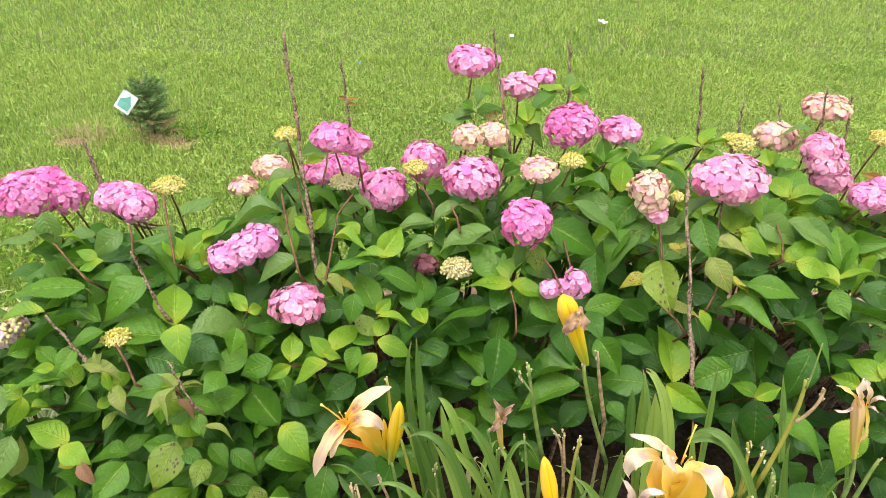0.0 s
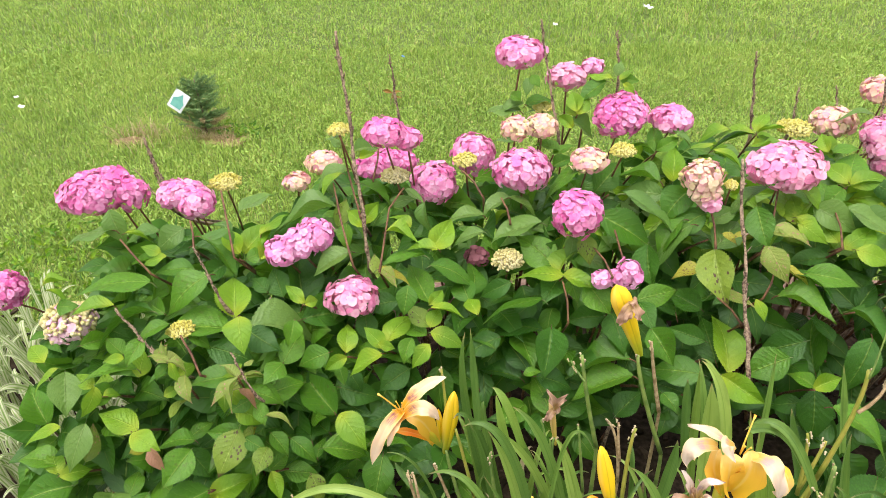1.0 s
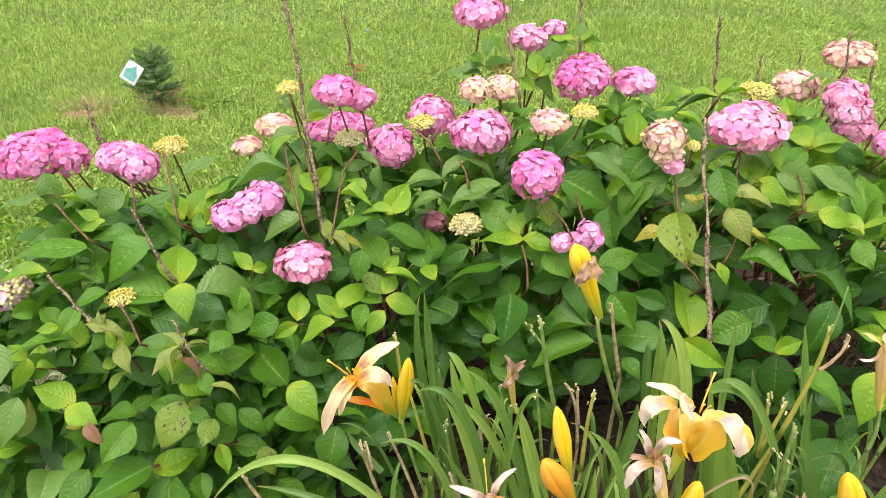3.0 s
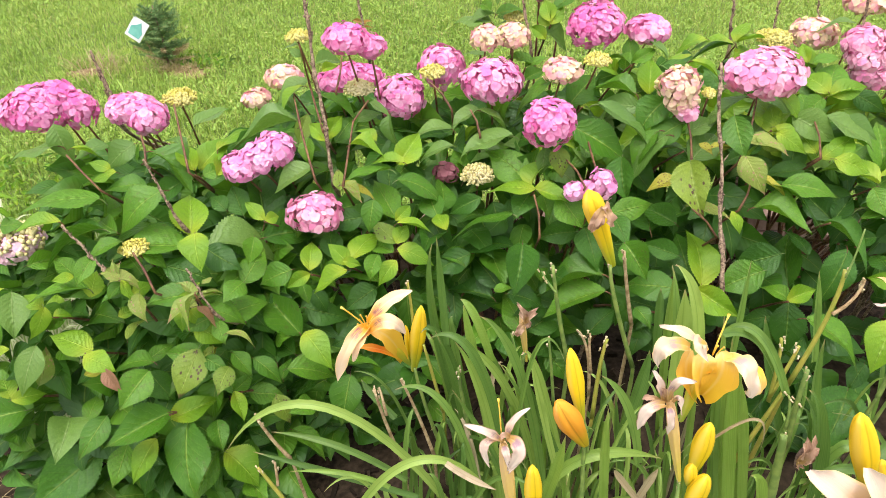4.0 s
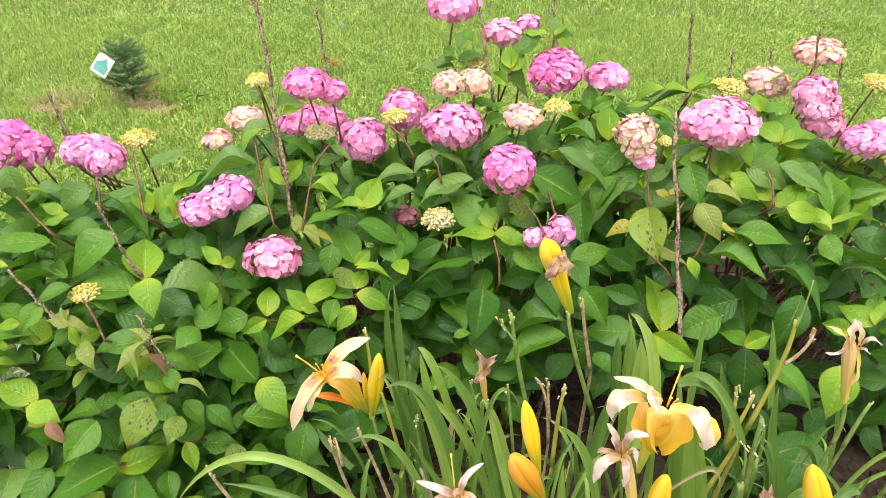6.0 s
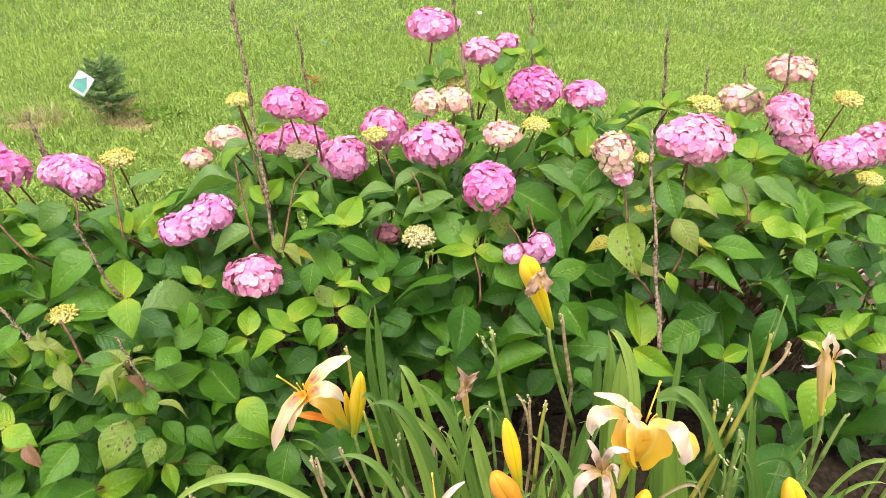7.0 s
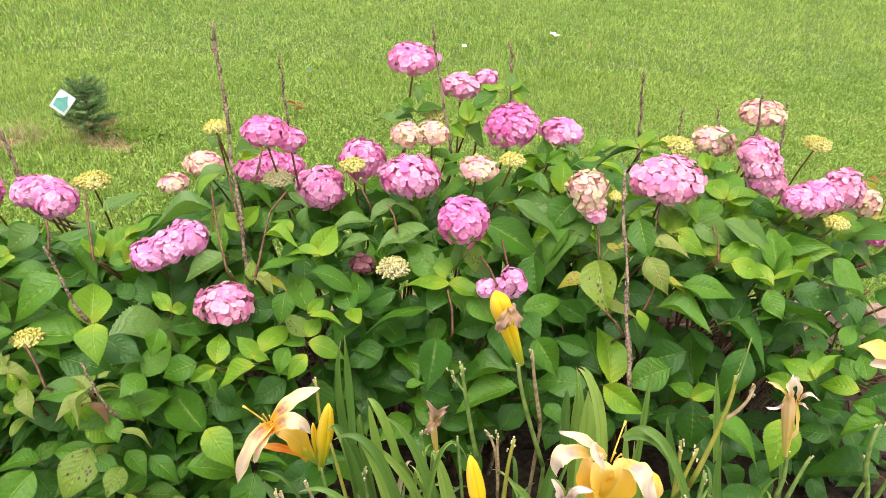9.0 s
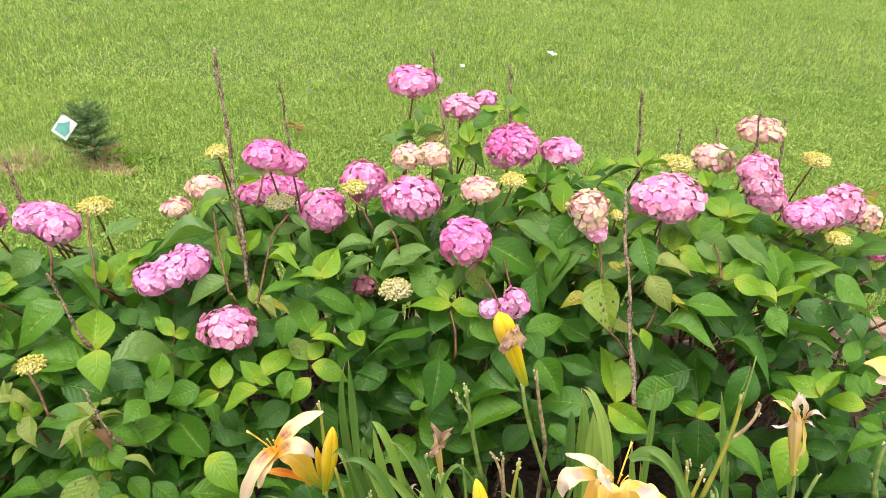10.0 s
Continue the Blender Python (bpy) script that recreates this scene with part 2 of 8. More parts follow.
WITHERED = lily_material("petal_withered", (0.84, 0.70, 0.60), (0.78, 0.60, 0.50), (0.60, 0.38, 0.12), (0.36, 0.22, 0.29), 0.75, margin=(0.42, 0.25, 0.16))
WITHERED_BROWN = lily_material("petal_withered_brown", (0.46, 0.28, 0.19), (0.54, 0.35, 0.24), (0.52, 0.34, 0.12), None, 0.8)
TUBE = lily_material("tube_tan", (0.86, 0.60, 0.30), (0.88, 0.64, 0.20), (0.76, 0.64, 0.10), None, 0.7)
STAMEN = bark_material("stamen_orange", (0.84, 0.46, 0.03), (0.88, 0.60, 0.12), 80.0, 0.6, 0.2)


def ground_material():
    node, op, mix, ramp, noise_of, finish = graph("lawn_soil")
    obj = node("ShaderNodeTexCoord").outputs["Object"]
    a, b, c = noise_of(0.8, obj, 4.0), noise_of(9.0, obj, 4.0), noise_of(70.0, obj, 3.0)
    base = mix(ramp(a, 0.35, 0.65), (0.135, 0.205, 0.038), (0.175, 0.245, 0.050))
    base = mix(ramp(b, 0.3, 0.7), base, (0.200, 0.272, 0.058))
    base = mix(op("MULTIPLY", ramp(c, 0.35, 0.7), 0.7), (0.10, 0.15, 0.030), base)
    return finish(base, 0.9, op("ADD", op("MULTIPLY", b, 0.4), c), 0.9, 0.03)


def mulch_material(name, a, b, c, scale=60.0):
    node, op, mix, ramp, noise_of, finish = graph(name)
    obj = node("ShaderNodeTexCoord").outputs["Object"]
    island = node("ShaderNodeNewGeometry").outputs["Random Per Island"]
    n, m = noise_of(scale, obj, 4.0), noise_of(scale * 0.15, obj, 3.0)
    base = mix(ramp(m, 0.35, 0.65), a, b)
    base = mix(ramp(op("ADD", op("MULTIPLY", n, 0.6), op("MULTIPLY", island, 0.5)), 0.45, 0.85), base, c)
    return finish(base, 0.95, n, 0.8, 0.006, spec=0.12)


def blade_material(name, stops):
    node, op, mix, ramp, noise_of, finish = graph(name)
    island = node("ShaderNodeNewGeometry").outputs["Random Per Island"]
    obj = node("ShaderNodeTexCoord").outputs["Object"]
    patch, big, clump = noise_of(2.2, obj, 3.0), noise_of(0.7, obj, 3.0), noise_of(24.0, obj, 3.0)
    mixed = op("ADD", op("ADD", op("MULTIPLY", island, 0.28), op("MULTIPLY", clump, 0.54)), op("ADD", op("MULTIPLY", patch, 0.24), op("MULTIPLY", big, 0.28)))
    base = mix(ramp(mixed, 0.50, 0.76), stops[0], stops[1])
    base = mix(ramp(mixed, 0.68, 0.95), base, stops[2])
    dry = op("MULTIPLY", ramp(island, 0.93, 0.95), 0.8)
    base = mix(dry, base, (0.42, 0.38, 0.15))
    return finish(base, 0.5, None, 0, 0, 0.3, base, spec=0.25)


SOIL = ground_material()
# brown bark darkened to near black, so its colour holds the plants' shade
MULCH = mulch_material("mulch_bark_shaded", (0.011, 0.008, 0.005), (0.024, 0.017, 0.010), (0.075, 0.052, 0.032))
EARTH = mulch_material("bare_earth", (0.15, 0.10, 0.048), (0.22, 0.155, 0.075), (0.36, 0.29, 0.15), 30.0)
BRICK = mulch_material("brick_pink", (0.24, 0.145, 0.105), (0.32, 0.21, 0.155), (0.44, 0.34, 0.27), 45.0)
GRASS = blade_material("grass_blades", ((0.215, 0.365, 0.060), (0.370, 0.510, 0.095), (0.500, 0.600, 0.150)))
CLOVER = blade_material("clover_leaves", ((0.215, 0.365, 0.062), (0.290, 0.445, 0.075), (0.360, 0.500, 0.095)))
STRAW = blade_material("dry_grass", ((0.34, 0.27, 0.12), (0.46, 0.38, 0.19), (0.58, 0.50, 0.29)))
NEEDLE = blade_material("conifer_needles", ((0.120, 0.225, 0.080), (0.215, 0.345, 0.115), (0.330, 0.460, 0.160)))
WHITE = bark_material("white_plastic", (0.60, 0.63, 0.62), (0.70, 0.72, 0.71), 30.0, 0.35, 0.05)
TEAL = bark_material("teal_print", (0.09, 0.33, 0.26), (0.15, 0.42, 0.34), 30.0, 0.4, 0.05)
BLUE_BIT = bark_material("blue_paper", (0.10, 0.25, 0.50), (0.16, 0.33, 0.6), 30.0, 0.5, 0.1)
WHITE_PETAL = bark_material("white_petal", (0.80, 0.80, 0.76), (0.86, 0.86, 0.82), 30.0, 0.6, 0.1)
RUST = leaf_material("leaf_rust", (0.30, 0.13, 0.035), (0.44, 0.24, 0.06), (0.40, 0.22, 0.06))


# ---- building helpers ----
def part(name, mesh, material, parent, label="", kind="", place=None):
    ob = new(name, mesh)
    if material is not None and not mesh.materials:
        mesh.materials.append(material)
    if parent is not None:
        ob.parent = parent
    if place is not None:
        ob.matrix_basis = place
    return tagged(ob, label, kind=kind)


def thing(name, place, label, category, group="", kind=""):
    ob = new(name)
    ob.empty_display_size = 0.05
    ob.location = place
    return tagged(ob, label, category, group, kind)


def mesh_of(name, verts, faces, uvs=None, slots=None, smooth=True):
    """A mesh from computed corners, faces and one uv per corner point."""
    me = bpy.data.meshes.new(name)
    me.from_pydata([tuple(v) for v in verts], [], faces)
    if uvs is not None:
        layer = me.uv_layers.new(name="UVMap")
        index = np.zeros(len(me.loops), dtype=np.int32)
        me.loops.foreach_get("vertex_index", index)
        layer.data.foreach_set("uv", np.asarray(uvs, dtype=np.float32)[index].ravel())
    if slots is not None:
        me.polygons.foreach_set("material_index", slots)
    if smooth:
        me.polygons.foreach_set("use_smooth", [True] * len(me.polygons))
    me.update()
    return me


def grid_faces(n, m, start=0):
    """Quads of a sheet of n rows with m points each."""
    return [(start + i * m + j, start + i * m + j + 1, start + (i + 1) * m + j + 1, start + (i + 1) * m + j) for i in range(n - 1) for j in range(m - 1)]


def tube(points, radii, sides=6, wobble=0.0, rng=random):
    """Corners, faces and uvs of a closed tapering tube along points."""
    pts = [Vector(p) for p in points]
    verts, faces, uvs = [], [], []
    side = Vector((1, 0, 0))
    for i, p in enumerate(pts):
        along = (pts[min(i + 1, len(pts) - 1)] - pts[max(i - 1, 0)]).normalized()
        side = (side - along * side.dot(along)).normalized() if abs(side.dot(along)) < 0.98 else along.orthogonal().normalized()
        other = along.cross(side)
        for k in range(sides):
            a = 2 * math.pi * k / sides
            r = radii[i] * (1 + wobble * rng.uniform(-1, 1))
            verts.append(p + side * (r * math.cos(a)) + other * (r * math.sin(a)))
            uvs.append((i / (len(pts) - 1), k / sides))
    for i in range(len(pts) - 1):
        for k in range(sides):
            k2 = (k + 1) % sides
            faces.append((i * sides + k, i * sides + k2, (i + 1) * sides + k2, (i + 1) * sides + k))
    faces.append(tuple(reversed(range(sides))))
    faces.append(tuple(range((len(pts) - 1) * sides, len(pts) * sides)))
    return verts, faces, uvs


def bend(a, b, c, n):
    """n + 1 points on the curve from a to c that is drawn towards b."""
    a, b, c = Vector(a), Vector(b), Vector(c)
    return [a * (1 - s) ** 2 + b * (2 * s * (1 - s)) + c * s**2 for s in (i / n for i in range(n + 1))]


def stick(name, points, r0, r1, material, parent, label="", wobble=0.12, sides=6):
    origin = Vector(points[0])
    pts = [Vector(p) - origin for p in points]
    n = len(pts) - 1
    me = mesh_of(name, *tube(pts, [r0 + (r1 - r0) * i / n for i in range(n + 1)], sides, wobble))
    return part(name, me, material, parent, label, place=Matrix.Translation(origin - parent.location))


class Gather:
    """Collects many small pieces for one mesh."""

    def __init__(self):
        self.verts, self.faces, self.uvs = [], [], []

    def add(self, verts, faces, uvs):
        k = len(self.verts)
        self.verts += verts
        self.faces += [tuple(i + k for i in f) for f in faces]
        self.uvs += uvs

    def mesh(self, name, smooth=True):
        return mesh_of(name, self.verts, self.faces, self.uvs, smooth=smooth)


# ---- hydrangea leaves ----
def leaf_shape(seed, rows=50, cols=11, curl=0.10, fold=0.12, teeth=0.065):
    """Corners of a toothed, pointed oval leaf of length 1 along x, about 1 wide in y, quilted between its side veins."""
    rng = random.Random(seed)
    tw, cv, sway = rng.uniform(-0.35, 0.35), curl * rng.uniform(0.3, 1.7), rng.uniform(-0.06, 0.06)
    wave, phase, lop = rng.uniform(0.015, 0.05), rng.uniform(0, 6), rng.uniform(-0.10, 0.10)
    droop = rng.uniform(0.05, 0.34)
    verts, uvs = [], []
    for i in range(rows):
        u = i / (rows - 1)
        half = 0.5 * (math.sin(math.pi * u**0.84) ** 0.92) * (1 - 0.46 * u**3) * 1.04 if 0 < u < 1 else 0.012
        half = max(half, 0.010)
        for j in range(cols):
            v = 2 * j / (cols - 1) - 1
            edge = 1 + ((teeth if i % 2 else -0.4 * teeth) if abs(v) == 1 and 1 < i < rows - 1 else 0)
            y = v * half * edge * (1 + lop * (1 if v > 0 else -1))
            quilt = 0.014 * math.cos(2 * math.pi * (u * 8 - abs(v) ** 0.8 * 2.4 - 0.5)) * (1 - abs(v)) ** 0.5 * min(1.0, abs(v) * 5) * math.sin(math.pi * u) ** 0.5
            z = fold * abs(y) * 1.3 - 0.9 * droop * abs(y) ** 2 - cv * (u - 0.1) ** 2 * 1.6 - 0.5 * droop * max(0.0, u - 0.6) ** 2 * 4 + tw * y * u + quilt + wave * math.sin(9 * u + phase) * abs(v)
            verts.append((u - 0.03 * abs(v) * (1 - u) - (0.012 if abs(v) == 1 and i % 2 else 0), y + sway * math.sin(math.pi * u), z))
            uvs.append((u, (v + 1) / 2))
    faces = grid_faces(rows, cols)
    return verts, faces, uvs


SHAPES = [leaf_shape(s, curl=0.10 + 0.07 * (s % 4), fold=0.10 + 0.15 * (s % 3)) for s in range(11)]
PLAIN_SHAPES = [leaf_shape(s, 14, 5, 0.09 + 0.075 * (s % 4), 0.12 + 0.16 * (s % 3), 0.03) for s in range(7)]
LEAF_MESH = {}


def leaf_mesh(code, k):
    if (code, k) not in LEAF_MESH:
        verts, faces, uvs = SHAPES[k]
        tv, tf, tu = tube(bend((0.03, 0, -0.006), (-0.06, 0, -0.010), (-0.11, 0, -0.12), 4), [0.014, 0.013, 0.012, 0.012, 0.011], 5)
        n = len(verts)
        me = mesh_of("hydrangea_leaf", verts + tv, faces + [tuple(i + n for i in f) for f in tf], uvs + tu,
                     [0] * len(faces) + [1] * len(tf))
        me.materials.append(LEAF[code])
        me.materials.append(STEM_RED if k % 2 else STEM_GREEN)
        LEAF_MESH[code, k] = me
    return LEAF_MESH[code, k]


FRONT_UP = Vector((0.0, -0.52, 0.85))


def leaf_frame(base, tip, w, rng, spread=0.28, roll=0.0):
    """The pose of a leaf from base to tip that faces up and to the front, turned by roll degrees about its length."""
    base, tip = Vector(base), Vector(tip)
    along = tip - base
    size = along.length
    along.normalize()
    face = FRONT_UP + Vector((rng.uniform(-1, 1), rng.uniform(-1, 1), rng.uniform(-1, 1))) * spread
    face = (face - along * face.dot(along)).normalized()
    face = face * math.cos(radians(roll)) + face.cross(along) * math.sin(radians(roll))
    side = face.cross(along)
    m = Matrix((along, side, face)).transposed().to_4x4() @ Matrix.Diagonal((size, size * w, size, 1))
    return Matrix.Translation(base) @ m


LEAF_RNG = random.Random(5)


OUTER = []


def leaf(bush, base, tip, w, code, roll=0.0):
    ob = part("leaf", leaf_mesh(code, LEAF_RNG.randrange(11)), None, bush)
    point = Vector(base).lerp(Vector(tip), 1.09)
    ob.matrix_basis = Matrix.Translation(-bush.location) @ leaf_frame(base, point, w * 0.90, LEAF_RNG, 0.0, roll)
    OUTER.append((Vector(base) + Vector(tip)) / 2)
    if code in LEAF_NOTES:
        tagged(ob, LEAF_NOTES[code])
    return ob


INWARD = Vector((0.0, 0.80, -0.60))


def behind(p, rng, least=0.025, most=0.15):
    """p moved into the bush until it lies behind the outer leaves about it; None where the bush has none."""
    near, gap = [], 9.0
    for q in OUTER:
        d = q - p
        s = abs(0.6 * d.y + 0.8 * d.z)
        if s < 0.16 and abs(d.x) < 0.16:
            across = math.hypot(d.x, s)
            gap = min(gap, across)
            if across < 0.085:
                near.append(q.dot(INWARD))
    if gap > 0.085:
        return None
    deep = max(near) * 0.6 + sum(near) / len(near) * 0.4 + rng.uniform(least, most)
    return p + INWARD * max(0.0, deep - p.dot(INWARD))


def shoot(bush, top, foot):
    """The red-brown young stem that carries a whorl of leaves."""
    top, foot = Vector(top), Vector(foot)
    stick("stem", bend(top, top.lerp(foot, 0.4) + Vector((0, 0, 0.03)), foot, 7), 0.0022, 0.0042, STEM_RED, bush)


def stalk(bush, *places):
    """A bare red-brown flower stalk that shows between the leaves, through its places and down into the bush."""
    pts = [Vector(p) for p in places]
    line = [pts[i].lerp(pts[i + 1], k / 4) for i in range(len(pts) - 1) for k in range(4)] + [pts[-1]]
    stick("stem", line, 0.0023, 0.0031, STEM_RED, bush, wobble=0.2)


LEAF_NOTES = {"y": "young yellow-green leaf", "s": "leaf with brown spots", "d": "yellowing leaf", "k": "pink-blushed mottled leaf", "r": "dry brown curled leaf"}


# ---- hydrangea flower heads ----
def floret(size, rng):
    """Four broad, rounded, overlapping sepals, face up, slightly cupped."""
    verts, faces, uvs = [], [], []
    turn, tone, cup = rng.uniform(0, 6.3), rng.random(), rng.uniform(-0.10, 0.32)
    for q in range(4):
        a = turn + q * math.pi / 2 + rng.uniform(-0.12, 0.12)
        s = size * rng.uniform(0.88, 1.10)
        tilt = cup + rng.uniform(-0.10, 0.12)
        c, d = math.cos(a), math.sin(a)
        k = len(verts)
        for u, half in ((0.03, 0.06), (0.34, 0.42), (0.68, 0.60), (0.90, 0.46), (1.0, 0.18)):
            for v in (-1, 0, 1):
                x, y = u * s * (1 if v == 0 else 0.95), v * half * s
                z = s * (tilt * u - 0.16 * u * u + 0.07 * abs(v) * u + 0.05 * (q % 2))
                verts.append(Vector((x * c - y * d, x * d + y * c, z)))
                uvs.append((u, tone))
        faces += grid_faces(5, 3, k)
    return verts, faces, uvs


def knob(size, squash=1.0):
    """A tiny faceted closed bud."""
    verts, faces, uvs = [], [], []
    for i, (h, r) in enumerate(((-0.9, 0.35), (-0.2, 1.0), (0.55, 0.8), (1.0, 0.2))):
        for k in range(5):
            a = 2 * math.pi * k / 5 + i * 0.3
            verts.append(Vector((r * size * math.cos(a), r * size * math.sin(a), h * size * squash)))
            uvs.append((i / 3, k / 5))
    for i in range(3):
        for k in range(5):
            faces.append((i * 5 + k, i * 5 + (k + 1) % 5, (i + 1) * 5 + (k + 1) % 5, (i + 1) * 5 + k))
    faces.append((15, 16, 17, 18, 19))
    return verts, faces, uvs


HEAD_RNG = random.Random(11)


def turned(verts, normal, place):
    q = Vector(normal).to_track_quat("Z", "Y").to_matrix()
    return [q @ v + place for v in verts]


def flower_head(bush, centre, radius, height, tone, foot):
    """A domed head of florets or closed buds on its own red-green stalk that rises from foot."""
    rng = HEAD_RNG
    g, buds = Gather(), Gather()
    closed = tone in ("bud", "cbud")
    size = 0.0036 if closed else {"cream": 0.0090, "opening": 0.0072, "deep": 0.0090, "mauve": 0.0098, "pink": 0.0096}.get(tone, 0.0104)
    size *= 0.85 + 0.15 * min(radius / 0.06, 1.3)
    area = 2 * math.pi * radius * (radius + height)
    count = int(min(680, max(20, area / (size * size * (3.3 if closed else 1.9)))))
    rows, cols = 7, 12
    shell = [Vector((0.70 * radius * math.sin(b) * math.cos(a), 0.70 * radius * math.sin(b) * math.sin(a), 0.68 * height * math.cos(b))) for b in (math.pi * (0.02 + 0.68 * i / (rows - 1)) for i in range(rows)) for a in (2 * math.pi * k / cols for k in range(cols + 1))]
    g.add(shell, grid_faces(rows, cols + 1), [(0.5, 0.5)] * len(shell))
    lump = [Vector((rng.gauss(0, 1), rng.gauss(0, 1), rng.gauss(0, 1))).normalized() for _ in range(7)]
    for i in range(count):
        z = 1 - (i + 0.5) / count * (1.25 if closed else 1.72)
        ring = math.sqrt(max(0.0, 1 - z * z))
        a = i * 2.39996 + rng.uniform(-0.25, 0.25)
        way = Vector((ring * math.cos(a), ring * math.sin(a), z))
        swell = (1 + rng.uniform(-0.12, 0.10) if closed else 1) + 0.30 * max(way.dot(l) for l in lump) - 0.26 + (rng.uniform(-0.17, 0.08) if closed else rng.uniform(-0.13, 0.06))
        place = Vector((way.x * radius, way.y * radius, way.z * height)) * swell
        normal = Vector((way.x / radius, way.y / radius, way.z / height)).normalized()
        normal = normal + Vector((rng.uniform(-1, 1), rng.uniform(-1, 1), rng.uniform(-0.6, 1))) * (0.55 if closed else 0.40)
        if closed or (tone == "cream" and rng.random() < 0.14) or (tone == "opening" and rng.random() < 0.34 + 0.40 * (z > 0.3)):
            into = g if closed else buds
            s = size * rng.uniform(0.8, 1.35) * (1 if closed else (0.78 if tone == "opening" else 0.58))
            verts, faces, uvs = knob(s)
            stem_v, stem_f, stem_u = knob(s * 0.5, 3.0)
            into.add(turned(stem_v, normal, place * 0.90), stem_f, stem_u)
        else:
            into = g
            verts, faces, uvs = floret(size * rng.uniform(0.65, 1.3), rng)
        into.add(turned(verts, normal, place), faces, uvs)
    c = Vector(centre)
    head = part("flower_head", g.mesh("flower_head"), SEPAL[tone], bush, HEAD_NOTES[tone], place=Matrix.Translation(c - bush.location))
    if buds.verts:
        part("flower_eye", buds.mesh("flower_eye"), SEPAL["cbud"], head, "cluster of small yellow closed buds", "stuff")
    inner = Gather()
    for i in range(9):
        a = i * 2.4
        r = radius * (0.25 + 0.07 * i)
        inner.add(*tube(bend((0, 0, -height * 0.8), (r * 0.5 * math.cos(a), r * 0.5 * math.sin(a), -height * 0.5), (r * math.cos(a), r * math.sin(a), height * 0.45), 3), [0.002, 0.0016, 0.0013, 0.001], 4))
    part("flower_stalk", inner.mesh("flower_stalk"), STEM_GREEN, head)
    top = c + Vector((0, 0, -height * 0.75))
    mid = top.lerp(Vector(foot), 0.45) + Vector((rng.uniform(-0.03, 0.03), rng.uniform(0.12, 0.18), 0.02))
    stick("stem", bend(top, mid, foot, 9), 0.0025, 0.0050, STEM_RED, bush)
    return head


HEAD_NOTES = {"opening": "opening bloom, lilac-pink round yellow buds", "deep": "deep pink mophead bloom", "pink": "pink mophead bloom", "light": "pale pink fading mophead bloom", "mauve": "mauve-pink mophead bloom",
              "cream": "cream and blush opening bloom", "maroon": "small withered maroon bloom", "bud": "closed yellow-green bud cluster", "cbud": "closed cream bud cluster"}


def bare_cane(bush, top, foot, radius):
    """A dead, crooked cane with swollen joints, bud scars, peeling bark and a broken end."""
    rng = HEAD_RNG
    a, b = Vector(top), Vector(foot)
    low = Vector((b.x, b.y + 0.30, max(0.03, b.z - 0.30)))
    line = [a.lerp(b, i / 26) for i in range(27)] + bend(b, b + (b - a).normalized() * 0.10, low, 6)[1:]
    n = len(line) - 1
    phase, sway = rng.uniform(0, 6), radius * rng.uniform(0.1, 0.35)
    pts, radii = [], []
    for i, p in enumerate(line):
        pts.append(p + Vector((sway * math.sin(0.55 * i + phase) + rng.uniform(-1, 1) * radius * 0.14, rng.uniform(-1, 1) * radius * 0.14, 0)))
        radii.append(radius * (0.38 + 0.30 * i / n) * (1.5 if i % 6 == 3 else 1.0) * rng.uniform(0.85, 1.15))
    g = Gather()
    g.add(*tube(pts, radii, 8, 0.34, rng))
    for i in range(3, n, 6):
        for sgn in (-1, 1):
            v, f, u = knob(radius * rng.uniform(0.26, 0.42), rng.uniform(1.2, 2.0))
            g.add(turned(v, (sgn, -0.3, 0.9), pts[i] + Vector((sgn * radius * 0.62, -radius * 0.2, radius * 0.3))), f, u)
    for i in range(2, n - 6, 3):
        sgn, reach = rng.choice((-1, 1)), radius * rng.uniform(0.4, 0.9)
        g.add(*tube([pts[i] + Vector((sgn * radii[i] * 0.7, -radii[i] * 0.6, 0)), pts[i] + Vector((sgn * (radii[i] + reach * 0.5), -radii[i] * 0.7, radius)), pts[i] + Vector((sgn * (radii[i] + reach), -radii[i] * 0.5, radius * 2.0))], [radius * 0.26, radius * 0.20, radius * 0.05], 4))
    origin = pts[0].copy()
    g.verts = [v - origin for v in g.verts]
    part("bare_cane", g.mesh("bare_cane"), CANE, bush, "bare grey-brown dead cane", place=Matrix.Translation(origin - bush.location))


